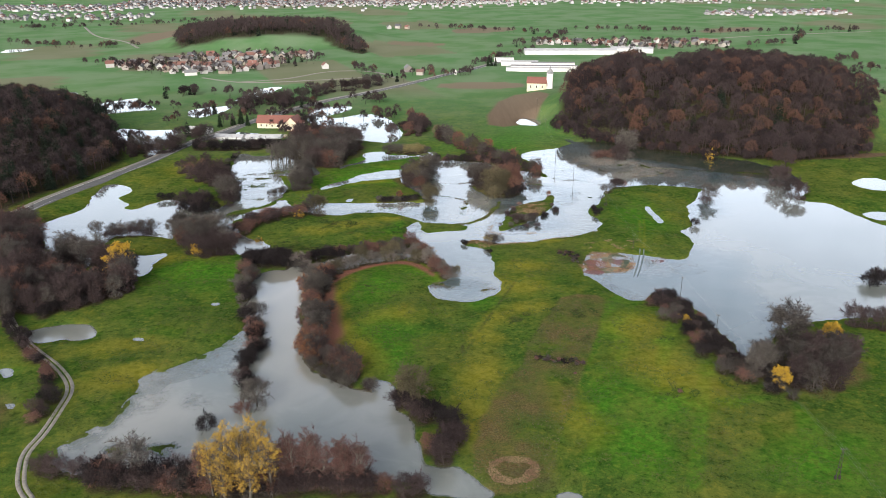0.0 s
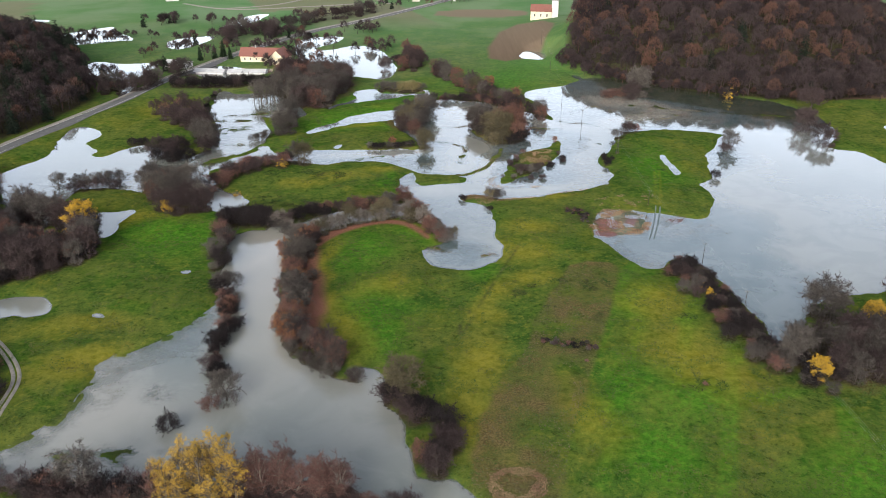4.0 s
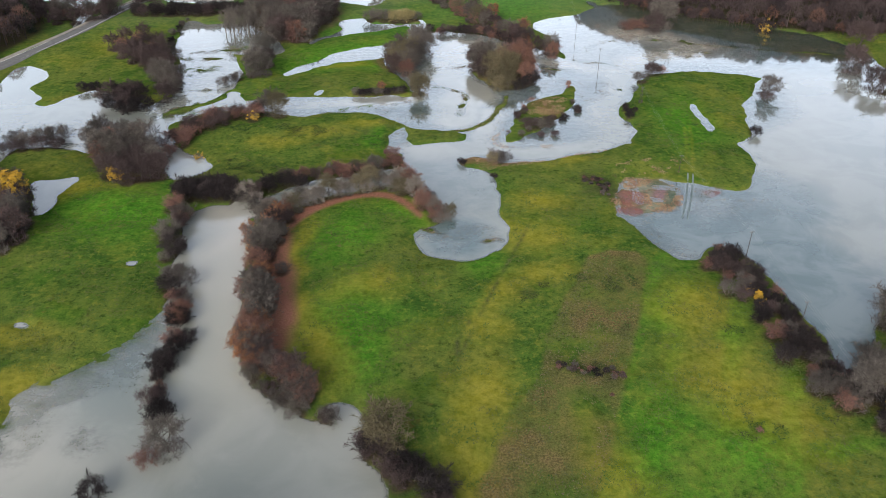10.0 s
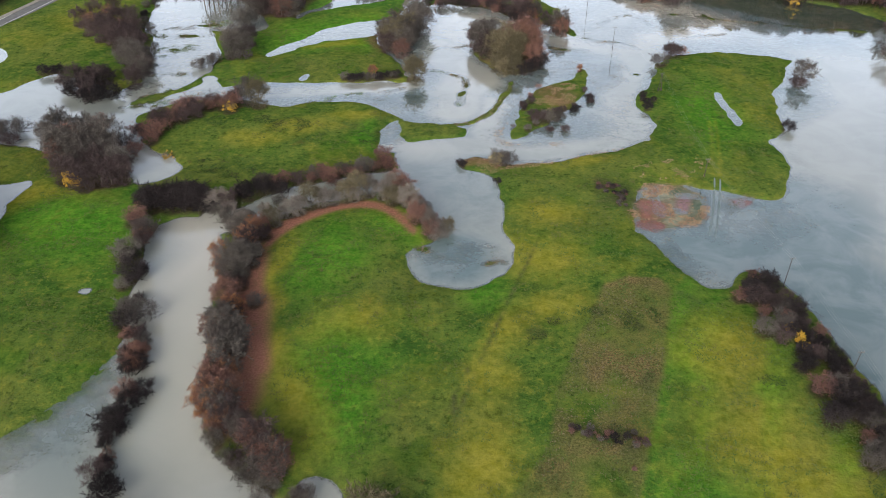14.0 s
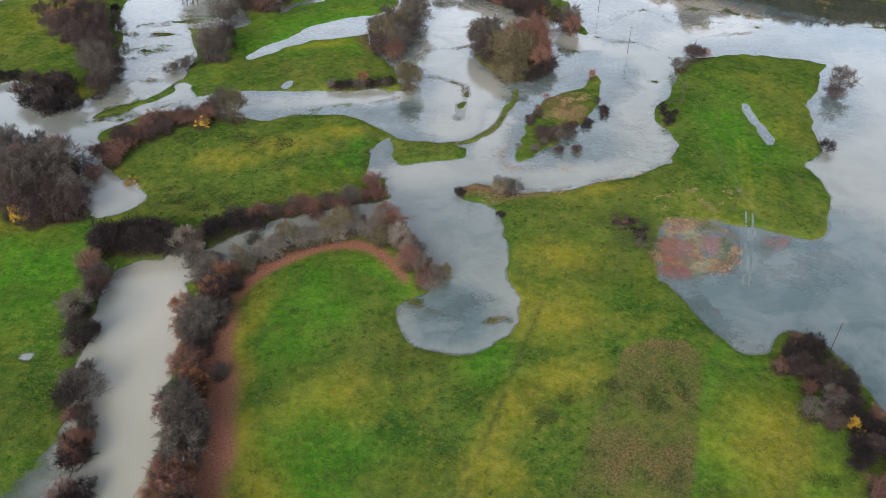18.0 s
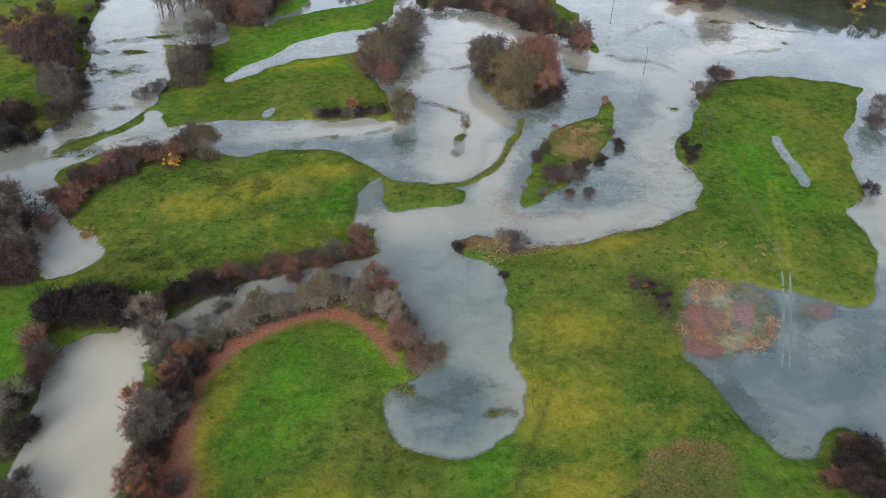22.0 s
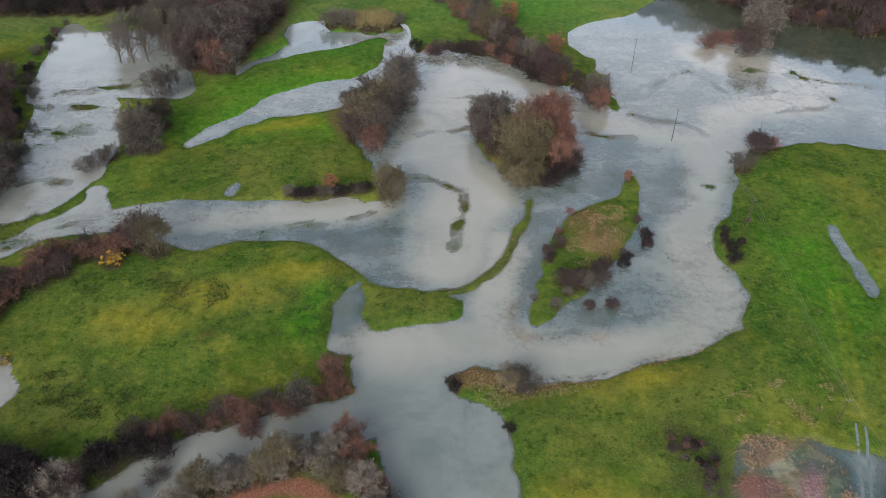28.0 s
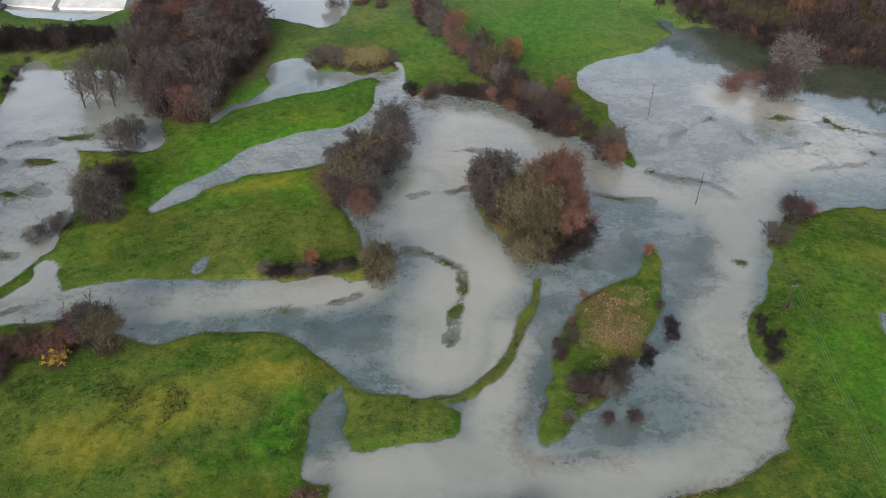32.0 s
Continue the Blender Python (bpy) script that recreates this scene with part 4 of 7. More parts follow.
# the river's own bed stays milky between the settled shallows of the drowned meadows
RIVER = np.maximum(area(WX, WY, [(-1.1, 346.6), (9.8, 345.3), (18.8, 354), (25.6, 370.1), (25, 381.1), (17.8, 393), (15.5, 413.7), (-2.4, 421.2), (-5.7, 401.6), (-3.5, 388.7), (0.8, 380.8), (-2.5, 369.9), (-0.6, 356.8)], 7.0),
                   area(WX, WY, [(-0.5, 453.6), (19.6, 450.6), (41, 434), (56.8, 416.6), (84.9, 407.1), (77.5, 395.8), (57.5, 404.5), (42.7, 421.6), (15.5, 413.7), (-2.4, 421.2)], 8.0))
for line, half in (([(84.9, 402.5), (76.2, 381.6), (68.5, 367.2), (64.6, 353), (64.6, 341.6), (54.6, 331.5), (34.1, 325.3), (14.7, 326.8), (-9.7, 325.5)], 6.5), ([(14.7, 326.8), (15, 337.5), (19.6, 348.2), (24.3, 360.2)], 4.0),
                   ([(79.5, 398), (87.7, 411.9), (104.5, 427.6), (122.2, 437.7), (115.4, 449.9), (101.3, 458), (91.6, 459.6)], 6.5), ([(-84.1, 360.7), (-70.6, 365.8), (-57, 368.4), (-39.4, 371.2), (-10.3, 376)], 4.2)):
    RIVER = np.maximum(RIVER, np.clip(1.7 - line_distance(WX, WY, np.array(line)) / half, 0, 1))
MEADOWS = area(GX[used], GY[used], [(-62, 322), (140, 322), (140, 478), (-62, 478)], 12.0)
SILT = SILT * (1 - MEADOWS) + MEADOWS * (0.08 + 0.10 * wave(WX, WY, 13, 43) + 0.56 * RIVER + 0.32 * np.clip((GY[used] - 405) / 20, 0, 1))
# water along the ruts paled for the sky they reflect
for rut in WHEEL_RUTS:
    SILT = SILT + 0.7 * np.clip(1.3 - line_distance(GX[used], GY[used], np.array(rut)) / 0.6, 0, 1)
STREWN = np.zeros(len(used))
# drowned grass shows as faint flecks over the wider shallows: middle, half-lengths, turn, how thickly
for cx, cy, a, b, turn, amount in [(130, 435, 75, 36, -0.25, 0.75), (75, 420, 30, 26, 0, 0.5), (60, 350, 24, 34, 0, 0.55), (30, 348, 14, 24, 0.3, 0.6), (-12, 358, 24, 16, 0, 0.6), (-60, 372, 60, 12, 0.2, 0.6), (-110, 405, 30, 50, 0, 0.85), (-150, 330, 40, 30, 0, 0.45), (8, 268, 16, 14, 0, 0.4), (85, 290, 20, 18, 0, 0.6), (14, 425, 40, 34, 0, 0.3), (14, 300, 16, 40, 0, 0.2), (110, 320, 12, 40, 0, 0.3)]:
    STREWN = np.maximum(STREWN, amount * ellipse(WX, WY, cx, cy, a, b, turn, 0.7))
STREWN = np.maximum(STREWN, 0.8 * MEADOWS * (1 - RIVER))
EDGE_BAND = np.clip(1 - np.abs(SHORE[used] + 1.1) / 1.6, 0, 1)
STREWN = np.maximum(STREWN, EDGE_BAND * 0.6 * np.clip(0.05 + 0.9 * wave(WX, WY, 19, 50), 0, 1))
STREWN = np.maximum(STREWN, EDGE_BAND * area(GX[used], GY[used], [(8, 314), (30, 312), (62, 322), (82, 338), (86, 368), (70, 380), (62, 350), (50, 334), (20, 326)], 4.0))
# murk cut below the hill so the dark painted reflection shows
MURK = MURK * (1 - 0.92 * area(GX[used], GY[used], SHOALS["hill"], 10.0))
paint(water.data, "murk", MURK, np.maximum(SHOAL[used], STREWN), np.clip(SILT, 0, 1))
tagged(water, "still murky grey-green floodwater over fields and river bends", "floodwater", kind="structure")


def ground_z(x, y):
    """Height of the ground at one place."""
    i, j = int(np.clip(np.searchsorted(XS, x) - 1, 0, NX - 2)), int(np.clip(np.searchsorted(YS, y) - 1, 0, NY - 2))
    a, b = (x - XS[i]) / (XS[i + 1] - XS[i]), (y - YS[j]) / (YS[j + 1] - YS[j])
    k = j * NX + i
    return float((GZ[k] * (1 - a) + GZ[k + 1] * a) * (1 - b) + (GZ[k + NX] * (1 - a) + GZ[k + NX + 1] * a) * b)


def ground_zs(x, y):
    return np.array([ground_z(a, b) for a, b in zip(x, y)])


# ---------- plants ----------
def tri_mesh(name, verts, tris, material):
    me = grid_mesh(name, verts[:, 0], verts[:, 1], verts[:, 2], tris)
    me.materials.append(material)
    return me


def tube(points, radii, sides=5):
    """Vertices and triangles of a tapered limb along points."""
    points, v, f = np.array(points, float), [], []
    for i, (p, r) in enumerate(zip(points, radii)):
        d = points[min(i + 1, len(points) - 1)] - points[max(i - 1, 0)]
        d = d / (np.linalg.norm(d) + 1e-9)
        a = np.cross(d, (0.31, 0.87, 0.4))
        a /= np.linalg.norm(a)
        b = np.cross(d, a)
        v += [p + r * (math.cos(t) * a + math.sin(t) * b) for t in np.arange(sides) * 2 * math.pi / sides]
        if i:
            o = (i - 1) * sides
            for s in range(sides):
                n = (s + 1) % sides
                f += [(o + s, o + n, o + sides + n), (o + s, o + sides + n, o + sides + s)]
    return np.array(v), np.array(f)


def joined(pieces):
    v, f, k = [], [], 0
    for a, b in pieces:
        v.append(a)
        f.append(b + k)
        k += len(a)
    return np.concatenate(v), np.concatenate(f)


def slivers(rng, base, way, length, width):
    """Thin pointed twigs: one triangle each, from base along way."""
    n = len(base)
    side = np.cross(way, rng.normal(size=(n, 3)))
    side /= np.linalg.norm(side, axis=1, keepdims=True) + 1e-9
    tip = base + way * length[:, None]
    v = np.stack([base - side * width[:, None] / 2, base + side * width[:, None] / 2, tip], 1).reshape(-1, 3)
    return v, np.arange(3 * n).reshape(-1, 3)


def blades(rng, middle, size):
    """Small leaves: one bent quad each, as two triangles."""
    n = len(middle)
    a, b = rng.normal(size=(n, 3)), rng.normal(size=(n, 3))
    a /= np.linalg.norm(a, axis=1, keepdims=True)
    b = np.cross(a, b)
    b /= np.linalg.norm(b, axis=1, keepdims=True)
    s = size[:, None]
    v = np.stack([middle - a * s, middle + b * s * 0.6, middle + a * s, middle - b * s * 0.6], 1).reshape(-1, 3)
    o = np.arange(n)[:, None] * 4
    return v, np.concatenate([o + (0, 1, 2), o + (0, 2, 3)])


def unit(v):
    return v / (np.linalg.norm(v, axis=-1, keepdims=True) + 1e-9)


def branching(rng, height, spread_, limbs, trunk_r, bush, low):
    """Limb lines of a plant whose tips fill a rounded crown: (points, radii, sides) of each."""
    wood = []
    middle, rise = height * (0.46 if bush else 0.56), height * (0.54 if bush else 0.45)
    top = np.array([*(rng.normal(size=2) * height * 0.04), height * 0.9])
    foot, bend = np.array([0, 0, -0.4]), rng.normal(size=3) * height * 0.025
    line = np.array([foot, foot + (top - foot) * 0.35 + bend, foot + (top - foot) * 0.7 - bend, top])
    if not bush:
        wood.append((line, [trunk_r, trunk_r * 0.72, trunk_r * 0.42, trunk_r * 0.1], 6))
    lumps = rng.uniform(0.7, 0.98, limbs) if bush else rng.uniform(0.72, 1.08, limbs)
    for k in range(limbs):
        u = low + (1 - low) * (k + rng.uniform(0.2, 0.8)) / limbs
        turn = k * 2.39996 + rng.uniform(-0.35, 0.35)
        flat = math.sqrt(max(0.0, 1 - u * u))
        way = np.array([math.cos(turn) * flat * spread_, math.sin(turn) * flat * spread_, u * rise])
        q = np.array([0, 0, middle]) + way * lumps[k]
        if bush:
            p = np.array([*(rng.normal(size=2) * spread_ * 0.16), -0.3])
        else:
            at = np.clip(0.2 + 0.55 * (u - low) / (1 - low) + rng.uniform(-0.06, 0.06), 0.14, 0.85) * 3
            seg = min(int(at), 2)
            p = line[seg] + (line[seg + 1] - line[seg]) * (at - seg)
        reach = np.linalg.norm(q - p)
        m = p + (q - p) * 0.5 + np.array([0, 0, reach * 0.06]) + rng.normal(size=3) * reach * 0.06
        r = (0.05 if bush else trunk_r * 0.4) * rng.uniform(0.7, 1.1)
        wood.append(([p, m, q], [r, r * 0.62, r * 0.2], 4))
    return wood


def lobe_twigs(rng, height, spread_, count, width, bush, low, lobes=9):
    """Fine twigs that fan out from the rounded lobes of a crown."""
    middle, rise = height * (0.44 if bush else 0.58), height * (0.5 if bush else 0.42)
    k = np.arange(lobes)
    u = low * 0.75 + (0.85 - low * 0.75) * (k + rng.uniform(0.2, 0.8, lobes)) / lobes
    turn, flat = k * 2.39996 + rng.uniform(-0.4, 0.4, lobes), np.sqrt(np.maximum(0.0, 1 - u * u))
    r = rng.uniform(0.45, 0.66, lobes)
    centre = np.stack([np.cos(turn) * flat * spread_ * r, np.sin(turn) * flat * spread_ * r, middle + u * rise * r * 1.1], 1)
    size = rng.uniform(0.34, 0.48, lobes)
    pick = rng.randint(0, lobes, count)
    d = unit(rng.normal(size=(count, 3)) + (0, 0, 0.25))
    reach = size[pick] * spread_
    base = centre[pick] + d * (reach * rng.uniform(0.15, 0.8, count))[:, None]
    way = unit(d * 0.9 + rng.normal(size=(count, 3)) * 0.4 + (0, 0, 0.25))
    base[:, 2] = np.maximum(base[:, 2], 0.1)
    way[:, 2] = np.where(base[:, 2] < 0.8, np.abs(way[:, 2]), way[:, 2])
    return slivers(rng, base, way, reach * rng.uniform(0.2, 0.42, count), width * rng.uniform(0.6, 1.3, count))


def crown_twigs(rng, wood, spread_, boughs, each, width, bush):
    """Boughs that leave the limbs and the fine twigs along them, one sliver each; also the twig ends."""
    stems = wood if bush else wood[1:]
    lines = np.array([w[0] for w in stems])
    pick = rng.randint(0, len(lines), boughs)
    at = (0.22 if bush else 0.3) + (0.78 if bush else 0.7) * rng.uniform(0, 1, boughs) ** 0.8
    p, m, q = lines[pick, 0], lines[pick, 1], lines[pick, 2]
    a = at[:, None]
    base = np.where(a < 0.5, p + (m - p) * a * 2, m + (q - m) * (a * 2 - 1))
    way = unit(unit(q - p) * 0.45 + unit(rng.normal(size=(boughs, 3))) * 0.8 + (0, 0, 0.2))
    long = spread_ * rng.uniform(0.26, 0.58, boughs) * (1.1 - 0.4 * at)
    first = slivers(rng, base, way, long, np.full(boughs, width * 1.25))
    n = boughs * each
    b, u = np.repeat(np.arange(boughs), each), rng.uniform(0.1, 1.0, n)
    start = base[b] + way[b] * (long[b] * u)[:, None]
    turn = unit(way[b] * 0.6 + rng.normal(size=(n, 3)) * 0.55 + (0, 0, 0.2))
    size = long[b] * rng.uniform(0.25, 0.7, n) * (1.1 - 0.4 * u)
    start[:, 2] = np.maximum(start[:, 2], 0.1)
    turn[:, 2] = np.where(start[:, 2] < 0.8, np.abs(turn[:, 2]), turn[:, 2])
    return [first, slivers(rng, start, turn, size, width * rng.uniform(0.6, 1.3, n))], start + turn * size[:, None]


def suckers(rng, height, spread_, count, width):
    """Thin shoots that rise round the foot of a tree."""
    turn, far = rng.uniform(0, 2 * math.pi, count), spread_ * 0.62 * np.sqrt(rng.uniform(0, 1, count))
    base = np.stack([np.cos(turn) * far, np.sin(turn) * far, rng.uniform(0.0, 0.22, count) * height * (1.1 - far / spread_)], 1)
    way = unit(np.stack([np.cos(turn) * 0.4, np.sin(turn) * 0.4, np.full(count, 0.8)], 1) + rng.normal(size=(count, 3)) * 0.45)
    return slivers(rng, base, way, height * rng.uniform(0.07, 0.16, count), width * rng.uniform(0.6, 1.4, count))


def plant(name, seed, height, spread_, limbs, twigs, width, bark, twig, leaf=None, leaves=0, leaf_size=0.18, bush=False, low=-0.55, skirt=420, split=False):
    """Meshes of one plant: its wood, its twigs and, if it still has them, its leaves."""
    rng = np.random.RandomState(seed)
    wood = branching(rng, height, spread_, limbs, height * 0.021, bush, low)
    each = 12
    share = 0.3 if bush else 0.6
    pieces, tips = crown_twigs(rng, wood, spread_, max(int(twigs * share) // each, 20), each, width, bush)
    pieces.append(lobe_twigs(rng, height, spread_, int(twigs * (1.35 - share)), width * 0.8, bush, low))
    meshes = {"trunk": tri_mesh(name + "_wood", *joined([tube(*w) for w in (wood[:1] if split else wood)]), bark),
              "crown": tri_mesh(name + "_twigs", *joined(pieces + ([] if bush else [suckers(rng, height, spread_, skirt, width)])), twig)}
    for i, w in enumerate(wood[1:] if split else []):
        meshes["limb" + "'" * i] = tri_mesh(name + "_limb", *tube(*w), bark)
    if leaf:
        # leaves hang on in patches of the crown
        held = tips[np.argsort(tips @ rng.normal(size=3) + rng.normal(size=len(tips)) * spread_ * 0.6)][: max(20, len(tips) * 3 // 4)]
        mid = held[rng.randint(0, len(held), leaves)] + rng.normal(size=(leaves, 3)) * spread_ * 0.045
        meshes["leaves"] = tri_mesh(name + "_leaves", *blades(rng, mid, leaf_size * rng.uniform(0.6, 1.3, leaves)), leaf)
    return meshes


KINDS = {}


def kind(key, thing, label, category, variants):
    KINDS[key] = (thing, label, category, variants)


kind("grey_tree", "bare_tree", "leafless grey-brown deciduous tree with a fine twiggy crown", "tree",
     [plant("grey_tree", s, 11.0, 5.0, 17, 3600, 0.105, BARK, TWIG_GREY) for s in (1, 2, 3)])
kind("purple_tree", "alder_tree", "leafless purplish-brown tree with dense fine twigs", "tree",
     [plant("purple_tree", s, 10.0, 4.8, 17, 3600, 0.11, BARK, TWIG_PURPLE) for s in (4, 5, 6)])
kind("olive_tree", "willow_tree", "almost bare tree with yellowish-grey twigs by the water", "tree",
     [plant("olive_tree", s, 11.0, 4.9, 17, 3600, 0.105, BARK, TWIG_OLIVE) for s in (7, 8)])
kind("pale_tree", "birch_tree", "tall slender birch with pale trunk and bare twigs", "tree",
     [plant("pale_tree", s, 16.0, 3.2, 22, 4200, 0.065, BIRCH_BARK, TWIG_RED, low=-0.6, skirt=250, split=True) for s in (9, 10)])
kind("yellow_tree", "yellow_tree", "autumn tree still full of bright yellow leaves", "tree",
     [plant("yellow_tree", s, 9.0, 3.8, 17, 2400, 0.08, BARK, TWIG_OLIVE, LEAF_YELLOW, 9000, 0.15) for s in (11, 12)])
kind("yellow_birch", "yellow_birch", "tall birch with thinning golden leaves", "tree",
     [plant("yellow_birch", s, 18.0, 3.3, 22, 3300, 0.06, BIRCH_BARK, TWIG_GREY, LEAF_GOLD, 4600, 0.12, low=-0.7, skirt=250, split=True) for s in (13, 14)])
kind("rust_tree", "rust_tree", "small oak holding dry rust-brown leaves", "tree",
     [plant("rust_tree", s, 8.5, 4.1, 16, 3300, 0.085, BARK, TWIG_RED, LEAF_RUST, 2600, 0.10) for s in (15, 16)])
kind("orange_tree", "orange_tree", "small tree with remaining orange leaves", "tree",
     [plant("orange_tree", s, 7.5, 3.4, 16, 2700, 0.08, BARK, TWIG_RED, LEAF_ORANGE, 3400, 0.105) for s in (17, 18)])
kind("dark_shrub", "hedge_shrub", "dense dark leafless hedge shrub", "shrub",
     [plant("dark_shrub", s, 4.9, 3.4, 10, 2600, 0.09, BARK, TWIG_DARK, bush=True, low=-0.35) for s in (21, 22, 23)])
kind("purple_shrub", "thicket_shrub", "dense purplish-brown leafless shrub", "shrub",
     [plant("purple_shrub", s, 4.9, 3.3, 10, 2700, 0.072, BARK, TWIG_PURPLE, bush=True, low=-0.35) for s in (24, 25)])
kind("red_shrub", "red_shrub", "reddish twiggy shrub with withered leaves", "shrub",
     [plant("red_shrub", s, 4.4, 3.0, 10, 2300, 0.068, BARK, TWIG_RED, LEAF_RUST, 700, 0.09, True, -0.35) for s in (26, 27)])
kind("grey_shrub", "willow_shrub", "grey leafless shrub with spreading twigs", "shrub",
     [plant("grey_shrub", s, 4.9, 3.5, 12, 2500, 0.070, BARK, TWIG_GREY, bush=True, low=-0.35) for s in (28, 29)])
kind("pale_shrub", "willow_shrub", "pale grey leafless willow shrub standing in floodwater", "shrub",
     [plant("pale_shrub", s, 5.4, 3.4, 12, 3400, 0.065, BARK, TWIG_PALE, bush=True, low=-0.35) for s in (32, 33)])
kind("pale_willow", "willow_tree", "pale grey leafless willow tree with a broad feathery crown", "tree",
     [plant("pale_willow", s, 9.0, 4.6, 18, 3400, 0.095, BARK, TWIG_PALE) for s in (34, 35)])
kind("olive_shrub", "willow_shrub", "pale olive shrub with thin yellowish twigs", "shrub",
     [plant("olive_shrub", s, 4.6, 3.2, 12, 2600, 0.06, BARK, TWIG_STRAW, bush=True, low=-0.35) for s in (36,)])
kind("tall_tree", "bare_tree", "tall leafless tree with a thin open crown above floodwater", "tree",
     [plant("tall_tree", s, 13.0, 4.0, 18, 2400, 0.065, BARK, TWIG_GREY, low=-0.2, skirt=60) for s in (37, 38, 39)])
kind("yellow_shrub", "shrub", "small shrub with yellow autumn leaves", "shrub",
     [plant("yellow_shrub", s, 3.4, 2.4, 10, 900, 0.07, BARK, TWIG_OLIVE, LEAF_YELLOW, 2200, 0.09, True, -0.35) for s in (31,)])
PLANTED = []


def set_plant(key, x, y, size=1.0, wide=1.0, group="", rng=random):
    thing, label, category, variants = KINDS[key]
    v = variants[rng.randrange(len(variants))]
    root = new(thing)
    root.matrix_basis = Matrix.Translation((x, y, max(ground_z(x, y), -0.6))) @ pose(0, 0, 0, rng.uniform(-3, 3), rng.uniform(-3, 3), rng.uniform(0, 360)) @ Matrix.Diagonal((size * wide, size * wide, size, 1))
    tagged(root, label, category, group)
    for part_name, me in v.items():
        part_name = part_name.strip("'")
        child = new({"trunk": "trunk" if "tree" in thing or "birch" in thing else "wood"}.get(part_name, part_name), me)
        child.parent = root
    PLANTED.append((x, y, (3.8 if "tree" in key or "willow" in key else 3.1) * size))
    return root


def plant_row(line, keys, step, sizes, jitter, group):
    """A hedge or row of trees along a plan line."""
    rng = random.Random(hash_of(line))
    line = np.array(line, float)
    lengths = np.hypot(*np.diff(line, axis=0).T)
    total, at = lengths.sum(), rng.uniform(0, step * 0.5)
    while at < total:
        k, rest = 0, at
        while rest > lengths[k]:
            rest -= lengths[k]
            k += 1
        x, y = line[k] + (line[k + 1] - line[k]) * rest / lengths[k]
        set_plant(rng.choice(keys), x + rng.gauss(0, jitter), y + rng.gauss(0, jitter), rng.uniform(*sizes), rng.uniform(0.85, 1.2), group, rng)
        at += step * rng.uniform(0.7, 1.3)


def hash_of(line):
    return int(sum(abs(v) * (i + 3) for i, p in enumerate(line) for v in p)) % 100003


